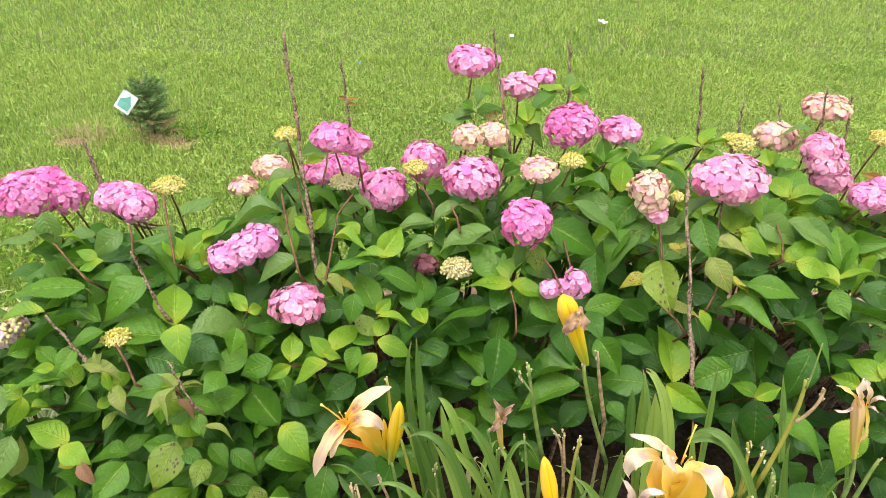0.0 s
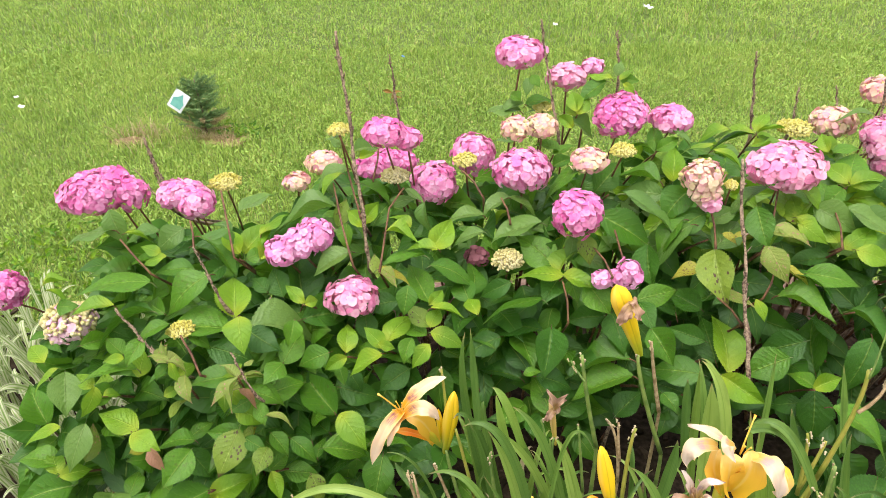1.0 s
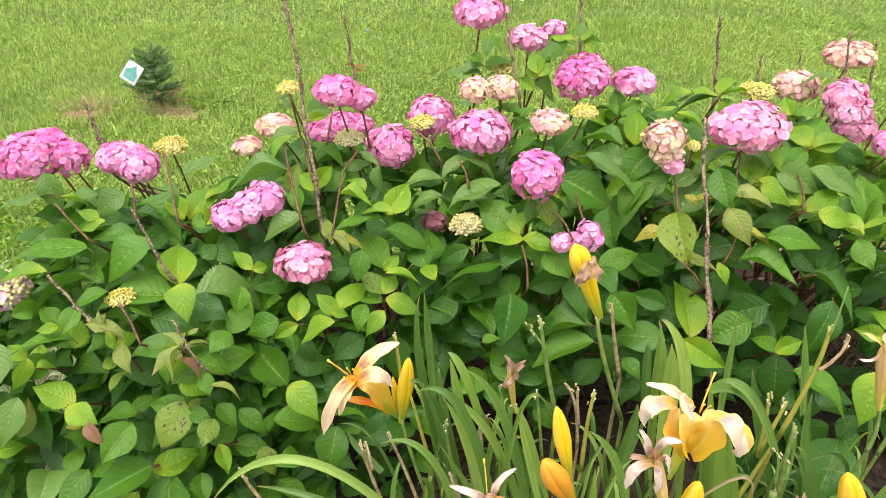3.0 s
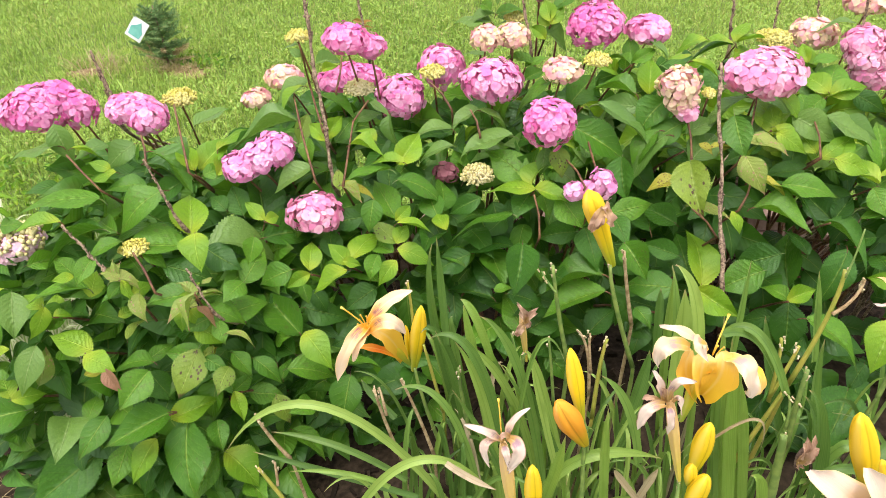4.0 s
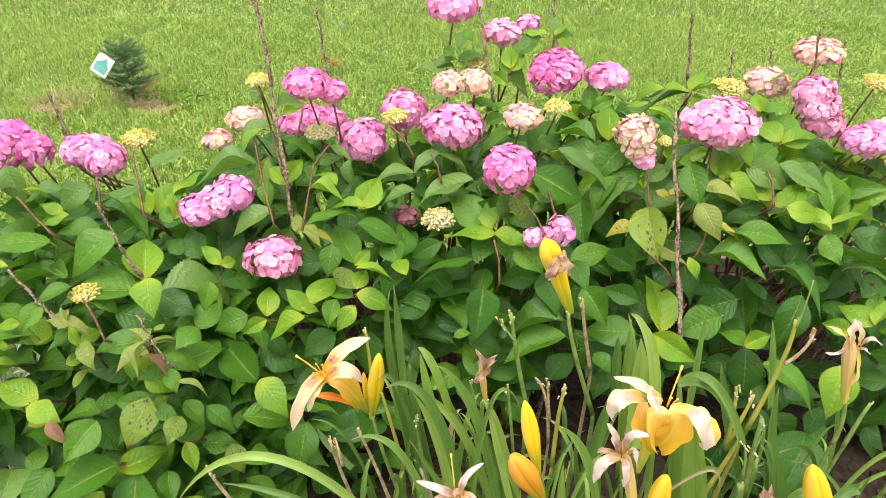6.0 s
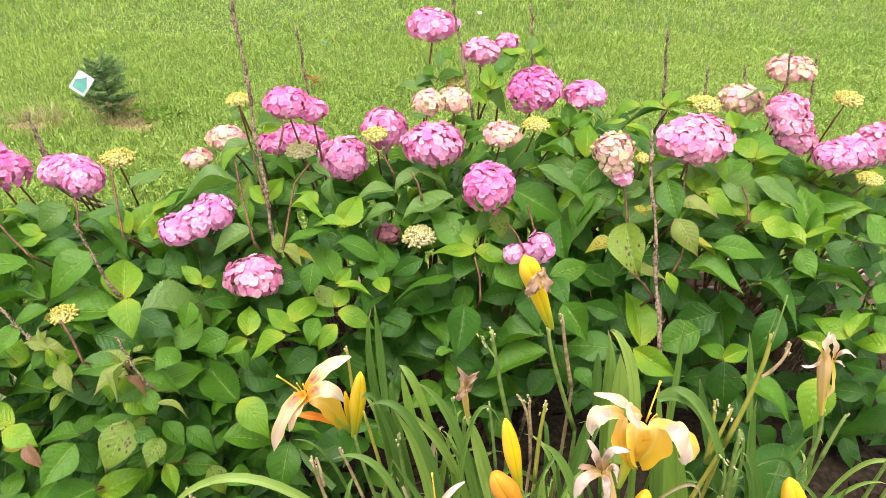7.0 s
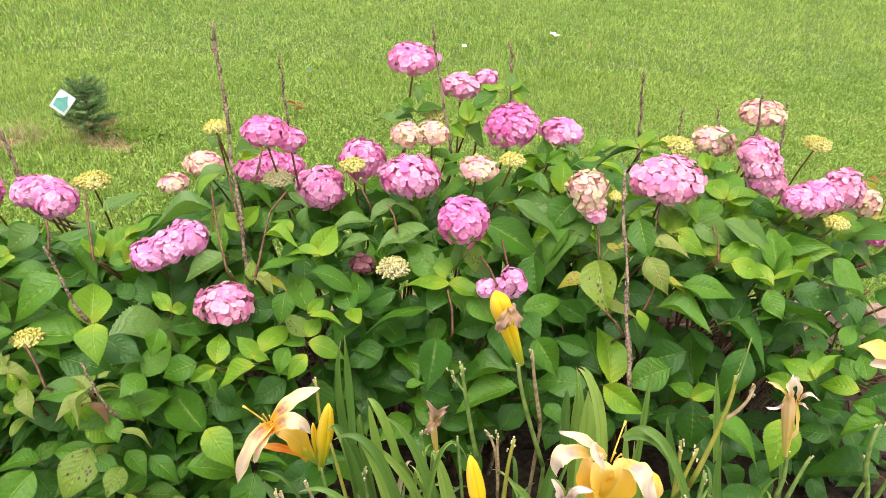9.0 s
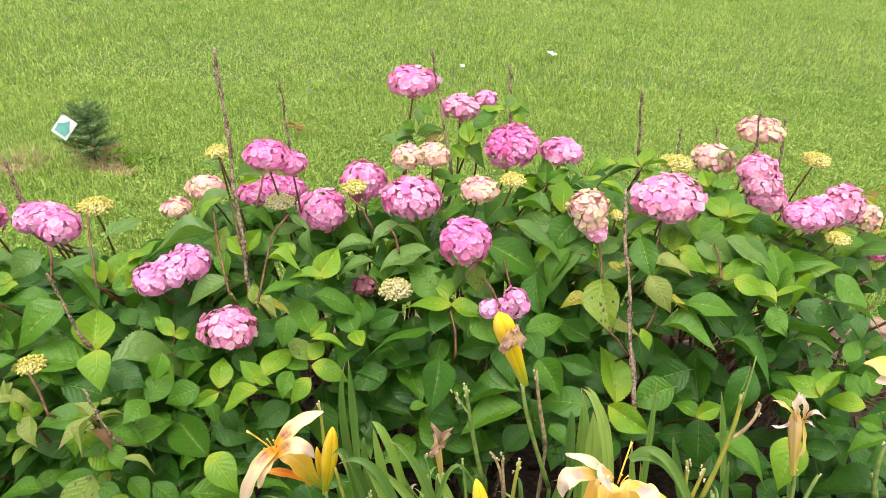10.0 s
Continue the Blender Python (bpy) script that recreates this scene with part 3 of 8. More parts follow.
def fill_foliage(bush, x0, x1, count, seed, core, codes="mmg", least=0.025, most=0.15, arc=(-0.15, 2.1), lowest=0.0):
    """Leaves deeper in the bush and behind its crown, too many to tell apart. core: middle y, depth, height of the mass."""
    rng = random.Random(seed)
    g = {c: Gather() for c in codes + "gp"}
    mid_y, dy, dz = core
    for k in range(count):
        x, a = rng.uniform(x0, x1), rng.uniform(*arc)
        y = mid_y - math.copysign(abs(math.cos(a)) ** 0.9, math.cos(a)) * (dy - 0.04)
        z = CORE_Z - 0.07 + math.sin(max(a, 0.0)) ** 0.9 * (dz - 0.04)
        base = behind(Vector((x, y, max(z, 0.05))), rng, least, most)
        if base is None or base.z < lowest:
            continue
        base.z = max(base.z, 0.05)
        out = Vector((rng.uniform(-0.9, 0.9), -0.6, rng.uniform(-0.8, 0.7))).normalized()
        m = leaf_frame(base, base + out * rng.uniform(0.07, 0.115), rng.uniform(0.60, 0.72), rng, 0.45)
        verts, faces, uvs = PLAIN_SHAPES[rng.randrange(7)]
        # below the crown, darker leaf colours carry the bush's inner shade
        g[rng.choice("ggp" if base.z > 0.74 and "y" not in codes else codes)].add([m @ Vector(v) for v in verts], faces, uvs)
    for code, got in g.items():
        got.verts = [v - bush.location for v in got.verts]
        part("inner_leaves", got.mesh("inner_leaves"), LEAF[code], bush, "dense inner leaves", "stuff")


def cane_fan(bush, x0, x1, count, seed, core):
    rng = random.Random(seed)
    mid_y, dy, dz = core
    for _ in range(count):
        x = rng.uniform(x0, x1)
        foot = (x * 0.6 + bush.location.x * 0.4, mid_y - 0.1 + rng.uniform(-0.25, 0.25), 0.0)
        a = rng.uniform(0.5, 1.7)
        top = Vector((x, mid_y - math.cos(a) * (dy - 0.14), CORE_Z - 0.07 + math.sin(a) * (dz - 0.08)))
        mid = Vector(foot).lerp(top, 0.5) + Vector((0, 0.05, 0.08))
        stick("cane", bend(foot, mid, top, 8), 0.006, 0.0035, rng.choice((STEM_RED, CANE, STEM_RED)), bush)


# ---- daylily parts ----
def ribbon(points, width, fold=0.55, up=(0, -0.6, 0.8), cols=5, taper=0.55, blunt=0.9):
    """A long channelled leaf blade along points."""
    pts = [Vector(p) for p in points]
    n = len(pts)
    verts, uvs = [], []
    side = None
    for i, p in enumerate(pts):
        u = i / (n - 1)
        along = (pts[min(i + 1, n - 1)] - pts[max(i - 1, 0)]).normalized()
        s = along.cross(Vector(up))
        s = s.normalized() if s.length > 0.05 else (side or along.orthogonal().normalized())
        if side is not None and s.dot(side) < 0:
            s = -s
        side = s if side is None else (side * 0.5 + s * 0.5).normalized()
        face = side.cross(along)
        half = width / 2 * min(1.0, (blunt - taper * 0 + 0.35 * u)) * (1 - max(0.0, (u - taper) / (1 - taper)) ** 1.7)
        half = max(half, width * 0.02)
        for j in range(cols):
            v = 2 * j / (cols - 1) - 1
            verts.append(p + side * (v * half) + face * (abs(v) * half * fold * (1 if face.z > 0 else -1)))
            uvs.append((u, (v + 1) / 2))
    return verts, grid_faces(n, cols), uvs


def strap(clump, a, b, c, width, material=None, name="strap_leaf", label=""):
    pts = bend(a, b, c, 16)
    origin = pts[0].copy()
    v, f, u = ribbon([p - origin for p in pts], width)
    return part(name, mesh_of(name, v, f, u), material or STRAP, clump, label, place=Matrix.Translation(origin - clump.location))


def petal(flower, base, tip, width, bow, material, cup=0.25, ruffle=0.05, name="petal"):
    """One petal from base to tip; bow lifts its middle towards the viewer's side and up."""
    rng = HEAD_RNG
    base, tip = Vector(base), Vector(tip)
    along = tip - base
    size = along.length
    along.normalize()
    face = (FRONT_UP - along * FRONT_UP.dot(along)).normalized()
    side = face.cross(along)
    rows, cols = 26, 11
    verts, uvs = [], []
    ph = rng.uniform(0, 6)
    for i in range(rows):
        u = i / (rows - 1)
        half = width / 2 * max(0.10, 0.12 + 0.88 * math.sin(math.pi * min(1, 0.05 + 0.95 * u**1.15)) ** 0.62)
        half *= 1 + 0.07 * math.sin(11 * u + ph) + 0.05 * math.sin(19 * u + 2 * ph)
        for j in range(cols):
            v = 2 * j / (cols - 1) - 1
            z = -0.22 * size * max(0.0, u - 0.62) ** 1.5 + 0.02 * width * math.sin(6 * v + 5 * u + ph) + bow * size * math.sin(math.pi * u) + cup * half * v * v + ruffle * width * abs(v) ** 2.5 * (math.sin(13 * u + ph + 2 * v) + 0.2 * math.sin(23 * u + 2 * ph)) * (0.3 + u)
            z -= 0.06 * width * (1 - abs(v)) ** 3
            verts.append(along * (u * size) + side * (v * half) + face * z)
            uvs.append((u, (v + 1) / 2))
    at = flower.location + (flower.parent.location if flower.parent else Vector())
    return part(name, mesh_of(name, verts, grid_faces(rows, cols), uvs), material, flower, place=Matrix.Translation(base - at))


def petal_curve(flower, base, middle, tip, width, material, cup=0.25, ruffle=0.12, name="petal"):
    """One broad petal that bends from base past middle to tip, ruffled at its margin."""
    rng = HEAD_RNG
    base = Vector(base)
    pts = bend((0, 0, 0), (Vector(middle) - base) * 1.45 - (Vector(tip) - base) * 0.22, Vector(tip) - base, 25)
    size = sum((b - a).length for a, b in zip(pts, pts[1:]))
    ph = rng.uniform(0, 6)
    verts, uvs, cols = [], [], 11
    side = None
    for i, p in enumerate(pts):
        u = i / 25
        along = (pts[min(i + 1, 25)] - pts[max(i - 1, 0)]).normalized()
        s = FRONT_UP.cross(along)
        s = s.normalized() if s.length > 0.2 or side is None else side
        side = s if side is None else (side * 0.6 + (s if s.dot(side) > 0 else -s) * 0.4).normalized()
        face = along.cross(side)
        half = width / 2 * max(0.16, math.sin(math.pi * min(1.0, 0.08 + 0.92 * u**1.1)) ** 0.55)
        half *= 1 + 0.07 * math.sin(11 * u + ph) + 0.05 * math.sin(19 * u + 2 * ph)
        for j in range(cols):
            v = 2 * j / (cols - 1) - 1
            z = cup * half * v * v * (1 - 0.8 * u) - 0.05 * width * (1 - abs(v)) ** 3
            z += ruffle * width * abs(v) ** 2.5 * (math.sin(13 * u + ph + 2 * v) + 0.3 * math.sin(23 * u + 2 * ph)) * (0.3 + u)
            verts.append(p + side * (v * half) + face * z)
            uvs.append((u, (v + 1) / 2))
    at = flower.location + (flower.parent.location if flower.parent else Vector())
    return part(name, mesh_of(name, verts, grid_faces(26, cols), uvs), material, flower, place=Matrix.Translation(base - at))


def pod(name, parent, base, tip, width, material, label="", ribs=3, fat=0.55):
    """A three-sided closed bud with seams, thickest near fat of its length."""
    base, tip = Vector(base), Vector(tip)
    along = (tip - base)
    size = along.length
    along.normalize()
    side = along.orthogonal().normalized()
    other = along.cross(side)
    rows, sides = 14, 24
    verts, uvs, faces = [], [], []
    for i in range(rows):
        u = i / (rows - 1)
        r = min(1.0, 0.34 + (u / fat) ** 0.8 * 0.68) * (1 - 0.72 * max(0.0, (u - fat) / (1 - fat)) ** 2.4)
        r = r * width / 2 * (0.6 if i == rows - 1 else 1.0)
        for k in range(sides):
            a = 2 * math.pi * k / sides
            groove = 1.05 - 0.26 * (1 - abs(math.sin(ribs * a / 2))) ** 2.5
            verts.append(along * (u * size) + side * (r * groove * math.cos(a)) + other * (r * groove * math.sin(a)))
            uvs.append((u, k / sides))
    for i in range(rows - 1):
        for k in range(sides):
            k2 = (k + 1) % sides
            faces.append((i * sides + k, i * sides + k2, (i + 1) * sides + k2, (i + 1) * sides + k))
    faces.append(tuple(range((rows - 1) * sides, rows * sides)))
    at = parent.location + (parent.parent.location if parent.parent else Vector())
    return part(name, mesh_of(name, verts, faces, uvs), material, parent, label, place=Matrix.Translation(base - at))


def blossom(clump, name, centre, label):
    """An empty-handed flower node that carries its petals."""
    ob = new(name)
    ob.empty_display_size = 0.02
    ob.parent = clump
    ob.location = Vector(centre) - clump.location
    return tagged(ob, label)


def stamen(flower, base, tip, radius=0.0011):
    """One curved orange strand with a thicker end."""
    at = flower.location + flower.parent.location
    b, t = Vector(base), Vector(tip)
    pts = bend(b - at, b.lerp(t, 0.55) + Vector((0, 0, 0.006)) - at, t - at, 6)
    part("stamen", mesh_of("stamen", *tube(pts, [radius] * 5 + [radius * 0.9, radius * 1.8], 5)), STAMEN, flower)


def scape(clump, a, b, c, r, material, nubs=0, label=""):
    """A flower stalk from foot a to top c, with the pale scars of fallen blooms at its top."""
    rng = HEAD_RNG
    ob = stick("scape", bend(a, b, c, 10), r * 1.15, r * 0.75, material, clump, label, 0.06, 7)
    origin = Vector(a)
    top, before = Vector(c) - origin, Vector(b) - origin
    way = (top - before).normalized()
    for i in range(nubs):
        p = top - way * (0.008 * i - 0.003) + Vector((rng.uniform(-1, 1), rng.uniform(-0.6, 0.6), 0.1)) * 0.0055
        g = Gather()
        g.add(*tube([p - way * 0.006, p - way * 0.003, p], [0.0016, 0.0016, 0.0018], 5))
        v, f, u = knob(rng.uniform(0.0022, 0.0034), 0.7)
        g.add(turned(v, way, p), f, u)
        part("seed_nub", g.mesh("seed_nub"), NUB, ob, "pale scar of a fallen bloom")
    return ob


CORE_Z = 0.15

# ---- ground ----
def add_ground():
    n = 60
    xs = [math.copysign(abs(v) ** 2.6, v) * 400 for v in np.linspace(-1, 1, n)]
    verts = [(x, y + 3, 0.012 * math.sin(x * 1.3) * math.cos(y * 1.1) - 0.012) for y in xs for x in xs]
    me = mesh_of("ground", verts, grid_faces(n, n))
    tagged(part("ground", me, SOIL, None), "green mown lawn soil under grass and clover", "lawn", kind="structure")


def bed_height(x, y):
    return 0.02 + 0.012 * math.sin(7 * x + 2 * y) * math.cos(6 * y) + 0.01 * math.sin(17 * x) * math.sin(15 * y)


def add_bed():
    nx, ny = 70, 44
    verts = []
    for j in range(ny):
        for i in range(nx):
            x, y = -2.2 + 4.6 * i / (nx - 1), -0.1 + 2.28 * j / (ny - 1)
            y = 1.04 + (y - 1.04) * (1 - 0.55 * abs((x - 0.1) / 2.3) ** 3.5) + 0.04 * math.sin(3 * x) * (j / (ny - 1))
            rim = min(1.0, min(i, nx - 1 - i, j, ny - 1 - j) / 3)
            verts.append((x, y, bed_height(x, y) * rim + 0.004))
    me = mesh_of("garden_bed", verts, grid_faces(ny, nx))
    bed = tagged(part("garden_bed", me, MULCH, None), "brown bark-mulched flower bed, coloured near black for the shade under the plants", "flower bed", kind="structure")
    rng = random.Random(3)
    g = Gather()
    for _ in range(1500):
        x, y = rng.uniform(-2.1, 2.3), rng.uniform(0.2, 2.1)
        a, s = rng.uniform(0, 6.3), rng.uniform(0.008, 0.03)
        d, e = Vector((math.cos(a), math.sin(a), rng.uniform(-0.3, 0.3))) * s, Vector((-math.sin(a), math.cos(a), 0)) * s * 0.3
        p, up = Vector((x, y, bed_height(x, y) + 0.010)), Vector((0, 0, 0.004))
        corners = [p - d - e - up, p + d - e - up, p + d + e - up, p - d + e - up, p - d * 0.9 - e + up, p + d * 0.95 - e * 0.8 + up, p + d * 0.9 + e + up, p - d + e * 0.7 + up]
        g.add(corners, [(0, 3, 2, 1), (4, 5, 6, 7), (0, 1, 5, 4), (1, 2, 6, 5), (2, 3, 7, 6), (3, 0, 4, 7)], [(0, 0)] * 8)
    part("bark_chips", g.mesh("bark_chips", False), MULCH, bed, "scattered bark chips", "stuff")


def blades(seed, count, y0, y1, length, width, lean, keep, flare=0.72, margin=1.3):
    """Corners and faces of many thin grass blades, as arrays."""
    r = np.random.RandomState(seed)
    y = y0 + (y1 - y0) * r.rand(count * 2) ** 0.85
    x = (r.rand(count * 2) * 2 - 1) * (y * flare + margin)
    ok = keep(x, y, r)
    x, y = x[ok][:count], y[ok][:count]
    k = len(x)
    a, b = r.rand(k) * 6.283, r.rand(k) * 6.283
    h = length * (0.45 + 0.9 * r.rand(k)) * (1 + 0.35 * np.sin(7.3 * x + 2.1 * y) * np.sin(6.1 * y - 3.3 * x) + 0.3 * np.sin(19 * x + 5 * y) * np.sin(17 * y - 4 * x))
    w = width * (0.6 + 0.8 * r.rand(k))
    l = lean * (0.3 + r.rand(k)) * h
    px, py = np.cos(a) * w / 2, np.sin(a) * w / 2
    lx, ly = np.cos(b) * l, np.sin(b) * l
    z0 = np.full(k, -0.02)
    v = np.empty((k, 5, 3), dtype=np.float32)
    v[:, 0] = np.stack([x - px, y - py, z0], 1)
    v[:, 1] = np.stack([x + px, y + py, z0], 1)
    v[:, 2] = np.stack([x + px * 0.8 + lx * 0.35, y + py * 0.8 + ly * 0.35, h * 0.62], 1)
    v[:, 3] = np.stack([x - px * 0.8 + lx * 0.35, y - py * 0.8 + ly * 0.35, h * 0.62], 1)
    v[:, 4] = np.stack([x + lx, y + ly, h], 1)
    return v


def blade_mesh(name, v):
    k = len(v)
    me = bpy.data.meshes.new(name)
    me.vertices.add(k * 5)
    me.vertices.foreach_set("co", v.ravel())
    at = np.arange(k, dtype=np.int32)[:, None] * 5
    loops = np.concatenate([at + np.array([[0, 1, 2, 3]]), at + np.array([[3, 2, 4]])], 1).ravel()
    me.loops.add(k * 7)
    me.loops.foreach_set("vertex_index", loops.astype(np.int32))
    me.polygons.add(k * 2)
    starts = (np.arange(k, dtype=np.int32)[:, None] * 7 + np.array([[0, 4]])).ravel()
    me.polygons.foreach_set("loop_start", starts.astype(np.int32))
    me.update(calc_edges=True)
    return me


BARE = ((-1.53, 3.62, 0.15, 0.08), (-2.10, 3.62, 0.12, 0.06))


def add_lawn():
    def off_bed(x, y, r):
        ok = (y > 2.14 + 0.05 * np.sin(5 * x) - 0.9 * np.abs((x - 0.1) / 2.3) ** 4) | (np.abs(x) > 2.3) | (y < -0.15)
        for cx, cy, rx, ry in BARE:
            d = ((x - cx) / rx) ** 2 + ((y - cy) / ry) ** 2
            ok &= d + 0.7 * (r.rand(len(x)) - 0.5) > 0.55
        return ok

    near = blade_mesh("grass", blades(21, 230000, 1.3, 5.2, 0.024, 0.0040, 1.4, off_bed))
    tagged(part("grass", near, GRASS, None), "short bright green lawn grass with yellowish patches", "grass", kind="stuff")
    wide = blades(24, 90000, -7.0, 14.0, 0.026, 0.010, 2.2, lambda x, y, r: off_bed(x, y, r) & (r.rand(len(x)) < 0.9), 0.0, 10.0)
    tagged(part("grass", blade_mesh("grass", wide), CLOVER, None), "thin green lawn grass all round the bed", "grass", kind="stuff")
    far = blade_mesh("grass", blades(22, 190000, 5.0, 13.0, 0.030, 0.0070, 1.4, off_bed))
    tagged(part("grass", far, GRASS, None), "short bright green lawn grass farther off", "grass", kind="stuff")
    tuft = blade_mesh("grass_tuft", blades(23, 1500, 2.1, 4.2, 0.065, 0.0040, 1.1, lambda x, y, r: off_bed(x, y, r) & (np.sin(3.1 * x + 1.0) * np.sin(2.7 * y) > 0.35)))
    tagged(part("grass_tuft", tuft, GRASS, None), "longer green grass tufts beside the bed", "grass", kind="stuff")
    r = np.random.RandomState(31)
    k = 120000
    y = 2.0 + 9.0 * r.rand(k * 2) ** 1.1
    x = (r.rand(k * 2) * 2 - 1) * (y * 0.72 + 1.3)
    dense = np.sin(1.7 * x + 0.6 * y) + np.sin(2.3 * y - 0.9 * x) + 0.6 * np.sin(5.1 * x + 3.7 * y)
    ok = off_bed(x, y, r) & (dense + 2.6 * r.rand(k * 2) > 0.6)
    x, y = x[ok][:k], y[ok][:k]
    k = len(x)
    h = (0.010 + 0.018 * r.rand(k)) * (1 + 0.35 * np.sin(7.3 * x + 2.1 * y) * np.sin(6.1 * y - 3.3 * x) + 0.3 * np.sin(19 * x + 5 * y) * np.sin(17 * y - 4 * x))
    a, s = r.rand(k) * 6.283, 0.0046 * (0.5 + 0.9 * r.rand(k)) * (1 + 0.05 * y)
    tx, ty = (r.rand(k) - 0.5) * 1.3, (r.rand(k) - 0.5) * 1.3
    v = np.empty((k, 5, 3), dtype=np.float32)
    for q in range(5):
        b = a + q * 6.283 / 5
        dx, dy = np.cos(b) * s, np.sin(b) * s
        v[:, q] = np.stack([x + dx, y + dy, h + dx * tx + dy * ty], 1)
    me = blade_mesh("clover", v[:, [0, 1, 2, 4, 3]])
    tagged(part("clover", me, CLOVER, None), "low rounded clover leaves mixed in the lawn", "clover", kind="stuff")


add_ground()
add_bed()
add_lawn()


# ---- the hydrangea bushes ----
left_bush = thing("hydrangea_bush", (-0.85, 1.6, 0.02), "leafy hydrangea bush with deep pink mophead blooms, in mulch", "hydrangea", "hydrangea row")
middle_bush = thing("hydrangea_bush", (0.0, 1.6, 0.02), "large hydrangea bush crowded with pink blooms and buds", "hydrangea", "hydrangea row")
right_bush = thing("hydrangea_bush", (0.95, 1.6, 0.02), "leafy hydrangea bush with pale pink and cream blooms", "hydrangea", "hydrangea row")

flower_head(middle_bush, (0.083, 1.930, 1.057), 0.0682, 0.0420, "pink", (0.022, 1.900, 0.020))
flower_head(middle_bush, (0.222, 2.000, 0.962), 0.0574, 0.0353, "light", (0.190, 1.900, 0.020))
flower_head(middle_bush, (0.296, 2.020, 0.983), 0.0349, 0.0214, "pink", (0.234, 1.900, 0.020))
flower_head(middle_bush, (0.350, 1.800, 0.926), 0.0758, 0.0562, "deep", (0.220, 1.900, 0.020))
flower_head(middle_bush, (0.507, 1.860, 0.887), 0.0600, 0.0369, "pink", (0.354, 1.900, 0.020))
flower_head(middle_bush, (0.066, 1.720, 0.925), 0.0402, 0.0275, "cream", (0.041, 1.840, 0.020))
flower_head(middle_bush, (0.135, 1.740, 0.922), 0.0421, 0.0293, "cream", (0.109, 1.860, 0.020))
flower_head(middle_bush, (0.247, 1.620, 0.882), 0.0469, 0.0288, "cream", (0.201, 1.740, 0.020))
flower_head(middle_bush, (0.336, 1.640, 0.897), 0.0312, 0.0160, "bud", (0.195, 1.760, 0.020))
flower_head(middle_bush, (0.199, 1.400, 0.858), 0.0574, 0.0522, "deep", (0.092, 1.520, 0.020))
flower_head(middle_bush, (0.079, 1.600, 0.864), 0.0710, 0.0528, "pink", (0.089, 1.720, 0.020))
flower_head(middle_bush, (-0.047, 1.740, 0.841), 0.0594, 0.0575, "pink", (-0.040, 1.860, 0.020))
flower_head(middle_bush, (-0.067, 1.660, 0.861), 0.0302, 0.0155, "bud", (-0.020, 1.780, 0.020))
flower_head(middle_bush, (-0.147, 1.660, 0.799), 0.0659, 0.0492, "pink", (-0.152, 1.780, 0.020))
flower_head(middle_bush, (-0.259, 1.560, 0.991), 0.0516, 0.0333, "deep", (-0.187, 1.680, 0.020))
flower_head(middle_bush, (-0.205, 1.570, 0.970), 0.0330, 0.0270, "deep", (-0.150, 1.690, 0.020))
flower_head(middle_bush, (-0.329, 1.700, 0.825), 0.0446, 0.0319, "deep", (-0.208, 1.820, 0.020))
flower_head(middle_bush, (-0.287, 1.730, 0.828), 0.0411, 0.0305, "deep", (-0.228, 1.850, 0.020))
flower_head(middle_bush, (-0.246, 1.760, 0.811), 0.0434, 0.0268, "deep", (-0.127, 1.880, 0.020))
flower_head(middle_bush, (-0.466, 1.740, 0.821), 0.0480, 0.0295, "cream", (-0.286, 1.860, 0.020))
flower_head(left_bush, (-0.545, 1.720, 0.769), 0.0372, 0.0229, "cream", (-0.683, 1.840, 0.020))
flower_head(middle_bush, (-0.368, 1.550, 1.002), 0.0249, 0.0127, "bud", (-0.305, 1.670, 0.020))
flower_head(left_bush, (-0.713, 1.630, 0.814), 0.0390, 0.0200, "bud", (-0.750, 1.750, 0.020))
flower_head(middle_bush, (-0.246, 1.600, 0.850), 0.0350, 0.0165, "cbud", (-0.131, 1.720, 0.020))
flower_head(left_bush, (-0.805, 1.530, 0.839), 0.0475, 0.0321, "pink", (-0.830, 1.650, 0.020))
flower_head(left_bush, (-0.785, 1.540, 0.824), 0.0530, 0.0376, "pink", (-0.833, 1.660, 0.020))
flower_head(left_bush, (-0.751, 1.520, 0.820), 0.0489, 0.0376, "pink", (-0.789, 1.640, 0.020))
flower_head(right_bush, (0.697, 1.540, 0.906), 0.0858, 0.0527, "light", (0.726, 1.660, 0.020))
flower_head(middle_bush, (0.492, 1.490, 0.905), 0.0464, 0.0371, "cream", (0.317, 1.610, 0.020))
flower_head(middle_bush, (0.516, 1.470, 0.846), 0.0271, 0.0194, "light", (0.355, 1.590, 0.020))
flower_head(middle_bush, (0.505, 1.480, 0.868), 0.0357, 0.0262, "cream", (0.353, 1.600, 0.020))
flower_head(right_bush, (1.037, 1.780, 0.877), 0.0532, 0.0388, "light", (0.984, 1.900, 0.020))
flower_head(right_bush, (1.051, 1.760, 0.846), 0.0547, 0.0364, "light", (0.994, 1.880, 0.020))
flower_head(right_bush, (1.074, 1.750, 0.806), 0.0580, 0.0422, "light", (1.009, 1.870, 0.020))
flower_head(right_bush, (1.135, 1.990, 0.910), 0.0656, 0.0403, "cream", (1.076, 1.900, 0.020))
flower_head(right_bush, (0.974, 1.920, 0.847), 0.0615, 0.0403, "cream", (0.946, 1.900, 0.020))
flower_head(right_bush, (0.817, 1.800, 0.879), 0.0408, 0.0209, "bud", (0.809, 1.900, 0.020))
flower_head(right_bush, (1.247, 1.860, 0.868), 0.0384, 0.0197, "bud", (1.192, 1.900, 0.020))
flower_head(right_bush, (1.098, 1.600, 0.827), 0.0526, 0.0323, "pink", (1.059, 1.720, 0.020))
